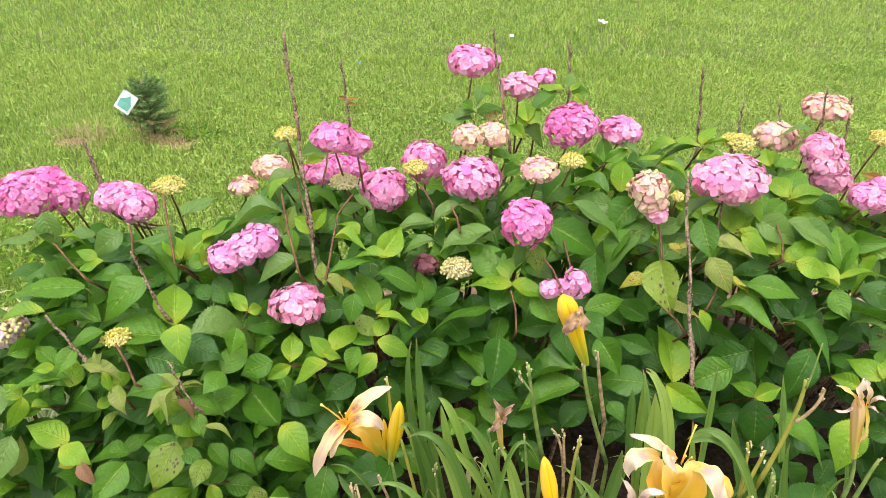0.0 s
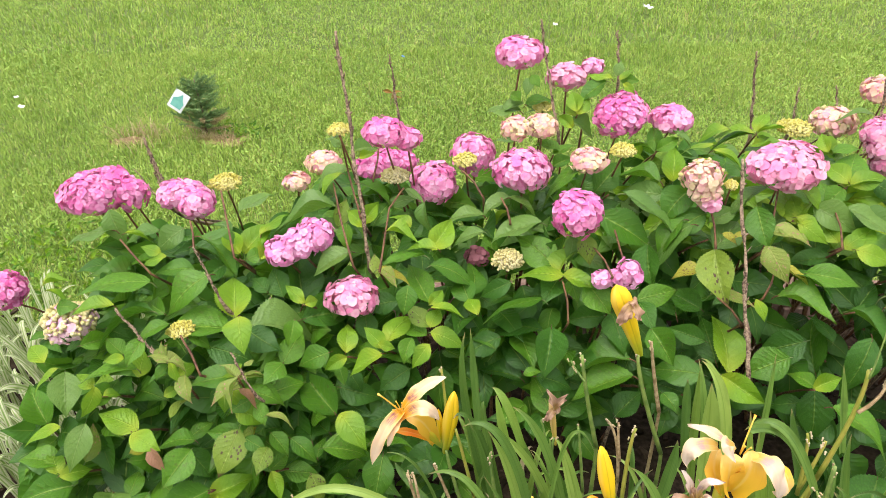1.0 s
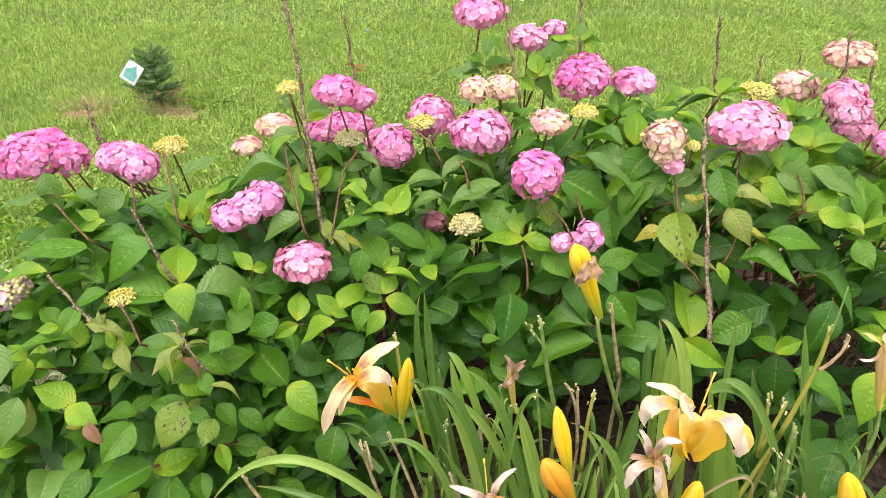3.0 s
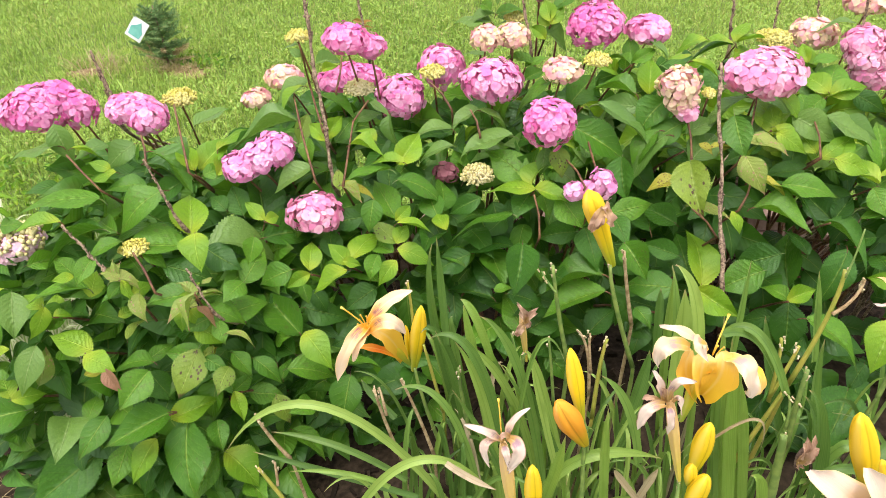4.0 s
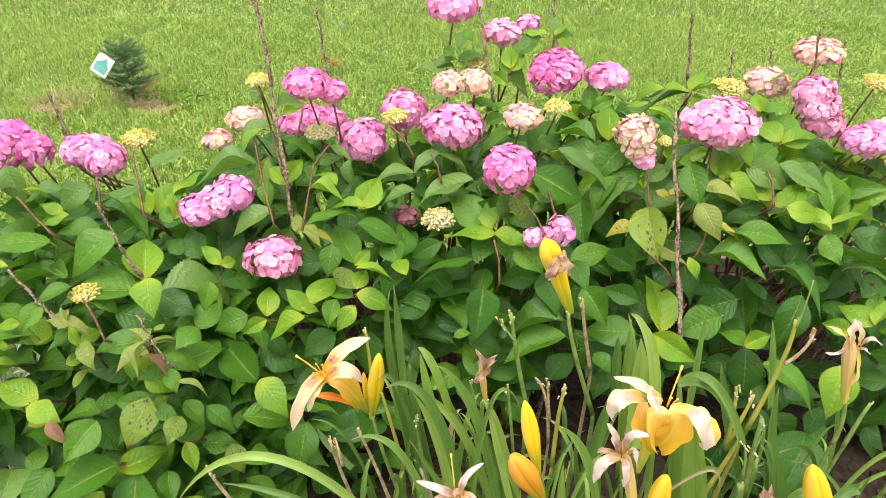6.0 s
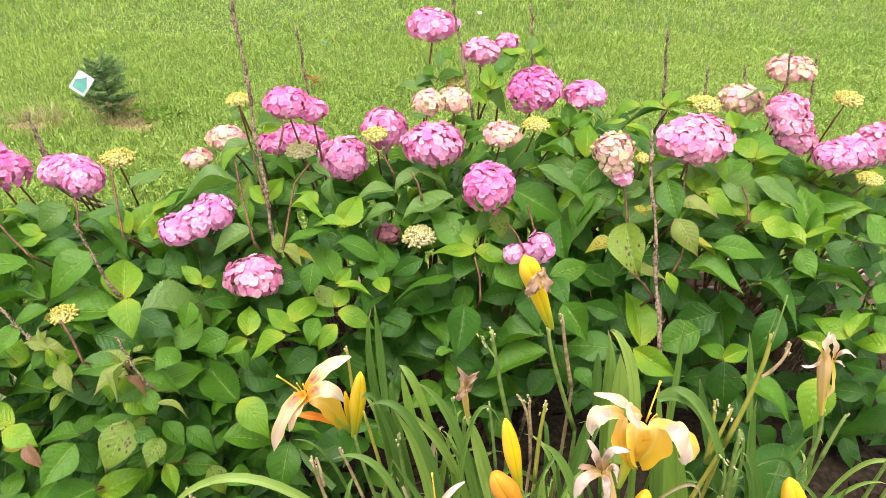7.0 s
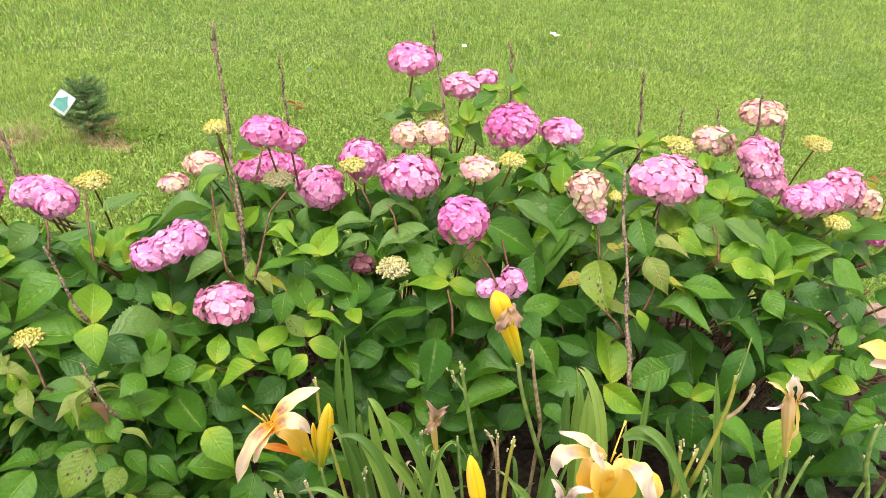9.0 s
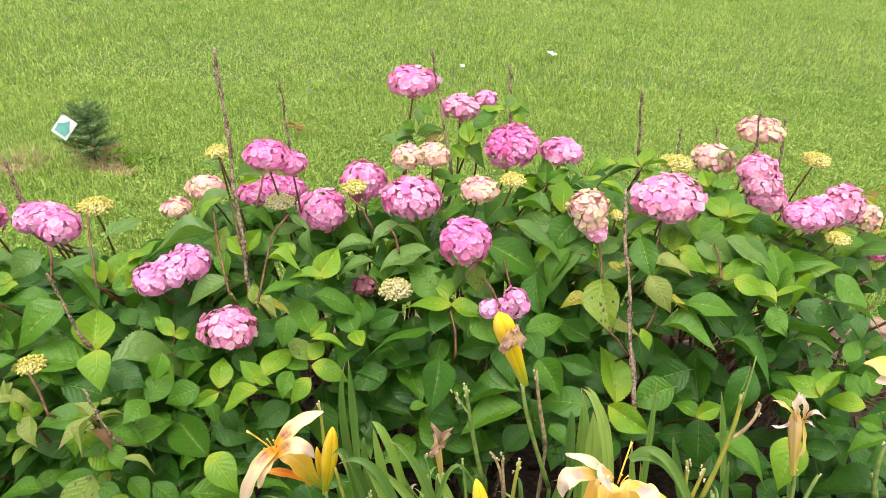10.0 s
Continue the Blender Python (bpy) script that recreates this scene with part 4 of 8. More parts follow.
flower_head(right_bush, (1.164, 1.630, 0.824), 0.0548, 0.0399, "pink", (1.114, 1.750, 0.020))
flower_head(right_bush, (1.229, 1.660, 0.827), 0.0584, 0.0565, "light", (1.114, 1.780, 0.020))
flower_head(right_bush, (1.368, 1.720, 0.751), 0.0322, 0.0447, "cream", (1.292, 1.840, 0.020))
flower_head(right_bush, (1.174, 1.550, 0.785), 0.0281, 0.0144, "bud", (1.143, 1.670, 0.020))
flower_head(right_bush, (1.404, 1.700, 0.671), 0.0461, 0.0320, "deep", (1.230, 1.820, 0.020))
flower_head(right_bush, (0.568, 1.500, 0.873), 0.0148, 0.0113, "bud", (0.666, 1.620, 0.020))
flower_head(middle_bush, (0.145, 1.860, 0.923), 0.0262, 0.0134, "bud", (0.124, 1.900, 0.020))
flower_head(middle_bush, (-0.500, 1.380, 0.766), 0.0453, 0.0302, "mauve", (-0.329, 1.500, 0.020))
flower_head(middle_bush, (-0.460, 1.390, 0.781), 0.0453, 0.0342, "mauve", (-0.279, 1.510, 0.020))
flower_head(middle_bush, (-0.425, 1.410, 0.792), 0.0443, 0.0389, "mauve", (-0.305, 1.530, 0.020))
flower_head(middle_bush, (-0.327, 1.290, 0.696), 0.0596, 0.0392, "light", (-0.196, 1.410, 0.020))
flower_head(middle_bush, (0.303, 1.270, 0.779), 0.0276, 0.0355, "mauve", (0.229, 1.390, 0.020))
flower_head(middle_bush, (0.253, 1.300, 0.745), 0.0250, 0.0179, "mauve", (0.157, 1.420, 0.020))
flower_head(middle_bush, (0.282, 1.300, 0.749), 0.0250, 0.0216, "mauve", (0.206, 1.420, 0.020))
flower_head(middle_bush, (0.042, 1.420, 0.710), 0.0348, 0.0261, "cbud", (0.068, 1.540, 0.020))
flower_head(left_bush, (-0.694, 1.170, 0.691), 0.0274, 0.0140, "bud", (-0.706, 1.290, 0.020))
flower_head(middle_bush, (-0.034, 1.470, 0.687), 0.0318, 0.0217, "maroon", (-0.023, 1.590, 0.020))
flower_head(left_bush, (-1.046, 1.550, 0.826), 0.0749, 0.0559, "deep", (-0.979, 1.670, 0.020))
flower_head(left_bush, (-1.014, 1.580, 0.847), 0.0575, 0.0379, "deep", (-1.012, 1.700, 0.020))
flower_head(left_bush, (-0.950, 1.580, 0.814), 0.0428, 0.0489, "deep", (-0.946, 1.700, 0.020))
flower_head(left_bush, (-0.972, 1.200, 0.688), 0.0588, 0.0362, "opening", (-0.906, 1.320, 0.020))
flower_head(left_bush, (-1.287, 1.420, 0.606), 0.0513, 0.0534, "deep", (-1.164, 1.540, 0.020))
bare_cane(middle_bush, (-0.351, 1.580, 1.232), (-0.302, 1.420, 0.720), 0.0078)
bare_cane(middle_bush, (-0.292, 1.980, 1.040), (-0.273, 1.950, 0.823), 0.0055)
bare_cane(middle_bush, (0.126, 1.830, 1.177), (0.186, 1.800, 0.866), 0.0057)
bare_cane(middle_bush, (0.361, 2.030, 1.084), (0.371, 2.000, 0.970), 0.0056)
bare_cane(right_bush, (0.759, 2.030, 1.016), (0.784, 2.000, 0.782), 0.0066)
bare_cane(right_bush, (0.904, 2.030, 0.906), (0.899, 2.000, 0.808), 0.0051)
bare_cane(right_bush, (1.036, 2.080, 0.891), (1.041, 2.050, 0.828), 0.0044)
bare_cane(right_bush, (1.029, 1.830, 1.031), (1.050, 1.800, 0.786), 0.0061)
bare_cane(right_bush, (1.221, 2.030, 0.937), (1.226, 2.000, 0.826), 0.0052)
bare_cane(right_bush, (0.550, 1.430, 0.979), (0.580, 1.190, 0.560), 0.0078)
bare_cane(left_bush, (-0.957, 1.730, 0.904), (-0.920, 1.700, 0.760), 0.0057)
bare_cane(left_bush, (-0.981, 1.780, 0.847), (-0.960, 1.750, 0.719), 0.0065)
bare_cane(left_bush, (-1.071, 1.830, 0.752), (-1.013, 1.800, 0.681), 0.0034)
bare_cane(left_bush, (-0.653, 1.250, 0.865), (-0.609, 1.220, 0.742), 0.0047)
bare_cane(left_bush, (-0.800, 1.130, 0.786), (-0.721, 1.100, 0.666), 0.0051)
bare_cane(left_bush, (-0.537, 1.060, 0.729), (-0.504, 1.030, 0.666), 0.0039)
leaf(left_bush, (-0.921, 1.402, 0.811), (-1.008, 1.356, 0.821), 0.66, "p", -38)
leaf(left_bush, (-0.929, 1.424, 0.851), (-0.902, 1.386, 0.780), 0.70, "p", -4)
leaf(left_bush, (-0.815, 1.417, 0.801), (-0.880, 1.388, 0.813), 0.66, "p", -28)
leaf(left_bush, (-0.872, 1.371, 0.822), (-0.821, 1.390, 0.796), 0.56, "y", 50)
leaf(left_bush, (-0.747, 1.405, 0.812), (-0.799, 1.356, 0.790), 0.76, "p", 18)
leaf(left_bush, (-0.777, 1.328, 0.792), (-0.816, 1.326, 0.816), 0.64, "y", 5)
leaf(left_bush, (-0.759, 1.314, 0.793), (-0.810, 1.294, 0.787), 0.70, "y", -26)
leaf(left_bush, (-0.780, 1.247, 0.771), (-0.918, 1.204, 0.799), 0.64, "g", -29)
leaf(left_bush, (-0.799, 1.272, 0.696), (-0.808, 1.352, 0.750), 0.69, "g", -71)
leaf(left_bush, (-0.702, 1.315, 0.758), (-0.776, 1.291, 0.779), 0.67, "g", -17)
leaf(left_bush, (-0.647, 1.267, 0.774), (-0.738, 1.205, 0.741), 0.66, "g", -4)
leaf(left_bush, (-0.690, 1.369, 0.813), (-0.599, 1.336, 0.752), 0.64, "g", 42)
leaf(left_bush, (-0.604, 1.364, 0.768), (-0.639, 1.405, 0.818), 0.65, "y", -14)
leaf(left_bush, (-0.600, 1.385, 0.755), (-0.544, 1.445, 0.809), 0.60, "y", -4)
leaf(left_bush, (-0.623, 1.472, 0.822), (-0.559, 1.545, 0.834), 0.63, "p", 16)
leaf(left_bush, (-0.645, 1.442, 0.779), (-0.691, 1.451, 0.810), 0.69, "p", -31)
leaf(left_bush, (-0.726, 1.400, 0.765), (-0.624, 1.390, 0.717), 0.61, "m", 36)
leaf(left_bush, (-0.650, 1.375, 0.727), (-0.706, 1.332, 0.712), 0.76, "m", 12)
leaf(left_bush, (-0.592, 1.230, 0.684), (-0.610, 1.307, 0.749), 0.79, "y", -13)
leaf(left_bush, (-0.585, 1.358, 0.756), (-0.539, 1.388, 0.767), 0.71, "g", -22)
leaf(middle_bush, (-0.393, 1.518, 0.809), (-0.535, 1.473, 0.806), 0.66, "p", -36)
leaf(left_bush, (-0.561, 1.416, 0.789), (-0.515, 1.469, 0.823), 0.66, "y", 32)
leaf(left_bush, (-0.563, 1.472, 0.760), (-0.489, 1.533, 0.772), 0.66, "m", -26)
leaf(left_bush, (-0.554, 1.361, 0.754), (-0.536, 1.439, 0.770), 0.74, "y", -30)
leaf(middle_bush, (-0.362, 1.453, 0.750), (-0.450, 1.484, 0.789), 0.61, "p", -43)
leaf(middle_bush, (-0.352, 1.441, 0.802), (-0.357, 1.399, 0.762), 0.70, "g", -17)
leaf(middle_bush, (-0.383, 1.475, 0.776), (-0.364, 1.526, 0.823), 0.58, "s", -22)
leaf(middle_bush, (-0.314, 1.444, 0.793), (-0.349, 1.466, 0.828), 0.76, "y", -2)
leaf(middle_bush, (-0.318, 1.480, 0.779), (-0.283, 1.523, 0.817), 0.63, "y", -20)
leaf(middle_bush, (-0.300, 1.501, 0.760), (-0.260, 1.553, 0.808), 0.64, "g", 14)
leaf(middle_bush, (-0.248, 1.403, 0.808), (-0.176, 1.394, 0.805), 0.70, "y", 48)
leaf(middle_bush, (-0.198, 1.459, 0.783), (-0.241, 1.477, 0.815), 0.68, "y", -26)
leaf(middle_bush, (-0.263, 1.556, 0.783), (-0.208, 1.580, 0.809), 0.61, "p", 12)
leaf(middle_bush, (-0.163, 1.486, 0.835), (-0.160, 1.438, 0.782), 0.67, "p", -37)
leaf(middle_bush, (-0.144, 1.416, 0.746), (-0.098, 1.471, 0.798), 0.71, "y", -15)
leaf(middle_bush, (-0.126, 1.380, 0.772), (-0.193, 1.384, 0.782), 0.66, "y", -38)
leaf(middle_bush, (-0.019, 1.514, 0.783), (-0.107, 1.511, 0.795), 0.64, "p", -44)
leaf(middle_bush, (-0.018, 1.459, 0.769), (-0.091, 1.441, 0.762), 0.69, "p", -32)
leaf(middle_bush, (-0.340, 1.387, 0.758), (-0.425, 1.351, 0.732), 0.60, "p", -19)
leaf(middle_bush, (-0.468, 1.354, 0.622), (-0.484, 1.466, 0.722), 0.68, "m", -39)
leaf(middle_bush, (-0.432, 1.259, 0.703), (-0.477, 1.283, 0.732), 0.57, "y", 11)
leaf(middle_bush, (-0.423, 1.240, 0.714), (-0.397, 1.263, 0.709), 0.82, "y", -25)
leaf(middle_bush, (-0.158, 1.363, 0.765), (-0.257, 1.346, 0.754), 0.61, "g", -52)
leaf(middle_bush, (-0.168, 1.413, 0.677), (-0.178, 1.482, 0.715), 0.76, "m", -9)
leaf(middle_bush, (-0.273, 1.336, 0.730), (-0.277, 1.369, 0.762), 0.64, "s", -7)
leaf(middle_bush, (-0.260, 1.310, 0.757), (-0.216, 1.290, 0.738), 0.60, "k", 22)
leaf(middle_bush, (-0.261, 1.318, 0.757), (-0.188, 1.325, 0.744), 0.44, "d", 48)
leaf(middle_bush, (-0.149, 1.324, 0.658), (-0.196, 1.391, 0.719), 0.60, "g", -7)
leaf(middle_bush, (-0.142, 1.270, 0.690), (-0.112, 1.305, 0.708), 0.63, "y", -14)
leaf(middle_bush, (-0.134, 1.246, 0.700), (-0.060, 1.243, 0.691), 0.65, "y", 47)
leaf(middle_bush, (-0.139, 1.356, 0.741), (-0.037, 1.351, 0.726), 0.64, "g", 33)
leaf(middle_bush, (-0.058, 1.372, 0.688), (-0.143, 1.374, 0.711), 0.65, "m", -12)
leaf(middle_bush, (-0.188, 1.271, 0.743), (-0.197, 1.224, 0.702), 0.77, "g", 4)
leaf(middle_bush, (-0.223, 1.301, 0.676), (-0.292, 1.282, 0.669), 0.74, "m", 19)
leaf(middle_bush, (-0.050, 1.310, 0.668), (-0.077, 1.375, 0.702), 0.77, "g", 8)
leaf(middle_bush, (-0.043, 1.358, 0.654), (-0.030, 1.428, 0.703), 0.66, "g", -42)
leaf(middle_bush, (-0.553, 1.224, 0.661), (-0.420, 1.287, 0.631), 0.64, "p", 31)
leaf(middle_bush, (-0.446, 1.279, 0.637), (-0.342, 1.331, 0.622), 0.71, "m", -9)
leaf(left_bush, (-0.545, 1.336, 0.674), (-0.582, 1.357, 0.702), 0.80, "m", -4)
leaf(left_bush, (-0.508, 1.337, 0.660), (-0.538, 1.387, 0.706), 0.83, "m", 1)
leaf(middle_bush, (0.049, 1.552, 0.809), (-0.022, 1.528, 0.788), 0.69, "p", -37)
leaf(middle_bush, (0.049, 1.539, 0.819), (0.131, 1.521, 0.782), 0.63, "p", 39)
leaf(middle_bush, (0.121, 1.470, 0.788), (0.006, 1.452, 0.762), 0.69, "p", -39)
leaf(middle_bush, (0.008, 1.461, 0.669), (-0.003, 1.526, 0.734), 0.69, "g", -34)
leaf(middle_bush, (0.154, 1.410, 0.701), (0.073, 1.464, 0.754), 0.77, "g", 5)
leaf(middle_bush, (0.163, 1.364, 0.715), (0.189, 1.427, 0.767), 0.70, "y", 51)
leaf(middle_bush, (0.167, 1.338, 0.725), (0.070, 1.362, 0.725), 0.67, "y", -28)
leaf(middle_bush, (0.171, 1.337, 0.726), (0.249, 1.306, 0.720), 0.64, "y", 14)
leaf(middle_bush, (0.196, 1.419, 0.783), (0.191, 1.377, 0.745), 0.64, "p", 16)
leaf(middle_bush, (0.220, 1.408, 0.792), (0.232, 1.364, 0.745), 0.73, "s", -5)
leaf(middle_bush, (0.245, 1.452, 0.775), (0.282, 1.481, 0.773), 0.82, "y", -22)
leaf(middle_bush, (0.266, 1.484, 0.801), (0.387, 1.437, 0.751), 0.62, "g", -9)
leaf(middle_bush, (0.329, 1.530, 0.835), (0.435, 1.448, 0.794), 0.68, "p", 33)
leaf(middle_bush, (0.458, 1.461, 0.801), (0.386, 1.426, 0.743), 0.65, "g", -46)
leaf(middle_bush, (0.499, 1.542, 0.820), (0.426, 1.532, 0.788), 0.78, "g", 15)
leaf(middle_bush, (0.373, 1.417, 0.756), (0.376, 1.352, 0.690), 0.69, "m", -31)
leaf(middle_bush, (0.349, 1.338, 0.656), (0.438, 1.349, 0.680), 0.59, "g", -10)
leaf(middle_bush, (0.223, 1.323, 0.719), (0.273, 1.277, 0.667), 0.84, "g", -11)
leaf(middle_bush, (0.047, 1.368, 0.682), (-0.025, 1.356, 0.651), 0.58, "m", 13)
leaf(middle_bush, (0.117, 1.318, 0.672), (-0.015, 1.295, 0.658), 0.69, "g", -49)
leaf(middle_bush, (0.101, 1.368, 0.641), (0.154, 1.364, 0.649), 0.78, "m", -3)
leaf(middle_bush, (-0.030, 1.261, 0.672), (-0.053, 1.306, 0.687), 0.74, "y", 0)
leaf(middle_bush, (0.166, 1.383, 0.687), (0.130, 1.313, 0.680), 0.78, "m", 0)
leaf(middle_bush, (0.189, 1.355, 0.698), (0.199, 1.308, 0.683), 0.81, "g", -10)
leaf(middle_bush, (0.513, 1.485, 0.812), (0.443, 1.457, 0.770), 0.70, "g", 7)
leaf(middle_bush, (0.528, 1.468, 0.747), (0.448, 1.496, 0.747), 0.69, "p", -44)
leaf(middle_bush, (0.553, 1.483, 0.707), (0.503, 1.521, 0.732), 0.63, "m", 13)
leaf(right_bush, (0.538, 1.501, 0.773), (0.603, 1.518, 0.801), 0.67, "p", -4)
leaf(right_bush, (0.619, 1.523, 0.821), (0.567, 1.520, 0.786), 0.65, "p", -32)
leaf(right_bush, (0.546, 1.458, 0.722), (0.615, 1.528, 0.758), 0.73, "p", 0)
leaf(right_bush, (0.547, 1.429, 0.784), (0.574, 1.407, 0.775), 0.68, "d", 8)
leaf(middle_bush, (0.515, 1.370, 0.771), (0.519, 1.267, 0.715), 0.69, "s", -27)
leaf(middle_bush, (0.491, 1.357, 0.732), (0.429, 1.364, 0.725), 0.68, "d", -28)
leaf(right_bush, (0.508, 1.316, 0.691), (0.597, 1.310, 0.705), 0.61, "k", 46)
leaf(right_bush, (0.622, 1.420, 0.789), (0.585, 1.418, 0.771), 0.67, "d", -42)
leaf(right_bush, (0.675, 1.494, 0.715), (0.672, 1.572, 0.772), 0.64, "m", 43)
leaf(right_bush, (0.705, 1.537, 0.757), (0.684, 1.568, 0.786), 0.71, "m", 15)
leaf(right_bush, (0.732, 1.496, 0.782), (0.708, 1.546, 0.837), 0.79, "y", 23)
leaf(right_bush, (0.721, 1.459, 0.810), (0.769, 1.418, 0.793), 0.64, "y", 12)
leaf(right_bush, (0.667, 1.432, 0.804), (0.731, 1.393, 0.794), 0.70, "k", 15)
leaf(right_bush, (0.630, 1.378, 0.780), (0.661, 1.328, 0.742), 0.75, "k", -25)
leaf(right_bush, (0.682, 1.486, 0.720), (0.723, 1.517, 0.743), 0.75, "m", 9)
leaf(right_bush, (0.667, 1.462, 0.734), (0.626, 1.434, 0.736), 0.78, "m", 7)
leaf(right_bush, (0.671, 1.354, 0.735), (0.727, 1.325, 0.721), 0.61, "d", 31)
leaf(right_bush, (0.697, 1.381, 0.718), (0.813, 1.305, 0.707), 0.70, "m", 44)
leaf(right_bush, (0.818, 1.440, 0.707), (0.730, 1.454, 0.687), 0.63, "m", -31)
leaf(right_bush, (0.662, 1.322, 0.683), (0.760, 1.261, 0.694), 0.64, "g", 33)
leaf(right_bush, (0.612, 1.316, 0.675), (0.633, 1.282, 0.648), 0.67, "y", 20)
leaf(right_bush, (0.870, 1.367, 0.615), (0.823, 1.439, 0.652), 0.67, "m", 27)
leaf(right_bush, (0.910, 1.388, 0.638), (0.848, 1.480, 0.678), 0.64, "m", -7)
leaf(right_bush, (0.874, 1.362, 0.616), (0.911, 1.395, 0.665), 0.67, "m", 16)
leaf(right_bush, (0.847, 1.346, 0.619), (0.935, 1.274, 0.614), 0.64, "m", 48)
leaf(right_bush, (0.819, 1.433, 0.757), (0.791, 1.475, 0.790), 0.78, "y", 23)
leaf(right_bush, (0.819, 1.403, 0.760), (0.859, 1.411, 0.802), 0.68, "y", 5)
leaf(right_bush, (0.843, 1.503, 0.769), (0.791, 1.547, 0.776), 0.62, "p", -14)
leaf(right_bush, (0.853, 1.512, 0.779), (0.875, 1.445, 0.779), 0.79, "m", -28)
leaf(right_bush, (0.841, 1.475, 0.824), (0.934, 1.419, 0.786), 0.70, "p", 16)
leaf(right_bush, (0.936, 1.358, 0.720), (0.853, 1.429, 0.737), 0.66, "y", -30)
leaf(right_bush, (0.985, 1.425, 0.676), (0.992, 1.532, 0.767), 0.61, "g", 67)
leaf(right_bush, (0.947, 1.372, 0.703), (0.986, 1.384, 0.741), 0.72, "g", 10)
leaf(right_bush, (0.940, 1.362, 0.703), (0.910, 1.384, 0.708), 0.66, "g", -18)
leaf(right_bush, (0.956, 1.383, 0.684), (0.978, 1.336, 0.653), 0.77, "m", -36)
leaf(right_bush, (0.909, 1.322, 0.652), (0.982, 1.327, 0.680), 0.69, "g", 50)
leaf(right_bush, (0.936, 1.432, 0.695), (0.906, 1.478, 0.682), 0.84, "m", 14)
leaf(right_bush, (0.800, 1.480, 0.682), (0.821, 1.532, 0.730), 0.77, "m", 2)
leaf(middle_bush, (0.453, 1.366, 0.591), (0.464, 1.493, 0.593), 0.77, "m", 21)
leaf(middle_bush, (0.509, 1.363, 0.609), (0.443, 1.414, 0.631), 0.72, "m", 11)
leaf(left_bush, (-0.825, 1.162, 0.769), (-0.897, 1.135, 0.783), 0.62, "y", -36)
leaf(left_bush, (-0.858, 1.225, 0.743), (-0.898, 1.252, 0.751), 0.78, "g", -29)
leaf(left_bush, (-0.772, 1.207, 0.718), (-0.877, 1.148, 0.725), 0.64, "m", -43)
leaf(left_bush, (-0.716, 1.164, 0.716), (-0.770, 1.123, 0.718), 0.63, "g", -18)
leaf(left_bush, (-0.749, 1.216, 0.703), (-0.806, 1.255, 0.713), 0.73, "g", -1)
leaf(left_bush, (-0.601, 1.205, 0.667), (-0.743, 1.200, 0.702), 0.70, "g", -40)
leaf(left_bush, (-0.552, 1.168, 0.735), (-0.533, 1.099, 0.718), 0.84, "y", 3)
leaf(left_bush, (-0.551, 1.196, 0.670), (-0.480, 1.165, 0.648), 0.79, "m", 0)
leaf(left_bush, (-0.643, 1.170, 0.645), (-0.539, 1.170, 0.612), 0.66, "m", 21)
leaf(left_bush, (-0.678, 1.165, 0.688), (-0.630, 1.166, 0.656), 0.68, "g", 40)
leaf(left_bush, (-0.909, 1.128, 0.681), (-0.858, 1.168, 0.671), 0.64, "g", -25)
leaf(left_bush, (-0.819, 1.126, 0.659), (-0.853, 1.142, 0.692), 0.79, "g", -19)
leaf(left_bush, (-0.793, 1.088, 0.684), (-0.827, 1.072, 0.691), 0.62, "y", 6)
leaf(left_bush, (-0.755, 1.118, 0.711), (-0.775, 1.065, 0.688), 0.64, "g", 9)
leaf(left_bush, (-0.771, 1.081, 0.635), (-0.772, 1.134, 0.663), 0.70, "y", -25)
leaf(left_bush, (-0.774, 1.087, 0.653), (-0.858, 1.052, 0.685), 0.66, "g", -44)
leaf(left_bush, (-0.718, 1.096, 0.669), (-0.714, 1.126, 0.690), 0.67, "k", -1)
leaf(left_bush, (-0.720, 1.087, 0.669), (-0.666, 1.111, 0.663), 0.70, "k", 38)
leaf(left_bush, (-0.681, 1.092, 0.608), (-0.705, 1.127, 0.653), 0.81, "g", -23)
leaf(left_bush, (-0.672, 1.071, 0.652), (-0.644, 1.109, 0.652), 0.62, "y", -23)
leaf(left_bush, (-0.682, 1.090, 0.643), (-0.734, 1.059, 0.647), 0.62, "g", -42)
leaf(left_bush, (-0.644, 1.046, 0.674), (-0.629, 1.003, 0.646), 0.66, "k", -8)
leaf(left_bush, (-0.914, 1.056, 0.666), (-0.894, 0.988, 0.617), 0.77, "p", 27)
leaf(left_bush, (-0.857, 1.047, 0.635), (-0.888, 1.056, 0.663), 0.79, "y", -10)
leaf(left_bush, (-0.846, 1.048, 0.602), (-0.857, 1.102, 0.627), 0.72, "y", -24)
leaf(left_bush, (-0.838, 1.055, 0.603), (-0.825, 1.087, 0.621), 0.82, "g", -25)
leaf(left_bush, (-0.857, 1.047, 0.635), (-0.824, 1.043, 0.607), 0.83, "g", 13)
leaf(left_bush, (-0.839, 1.029, 0.652), (-0.843, 0.984, 0.612), 0.61, "y", 60)
leaf(left_bush, (-0.865, 1.048, 0.618), (-0.882, 1.019, 0.605), 0.67, "g", 30)
leaf(left_bush, (-0.825, 1.026, 0.631), (-0.800, 1.045, 0.626), 0.68, "y", 17)
leaf(left_bush, (-0.766, 1.007, 0.551), (-0.840, 1.017, 0.591), 0.73, "y", -15)
leaf(left_bush, (-0.794, 1.082, 0.450), (-0.819, 1.188, 0.523), 0.65, "m", -17)
leaf(left_bush, (-0.670, 1.088, 0.400), (-0.715, 1.201, 0.483), 0.70, "m", 19)
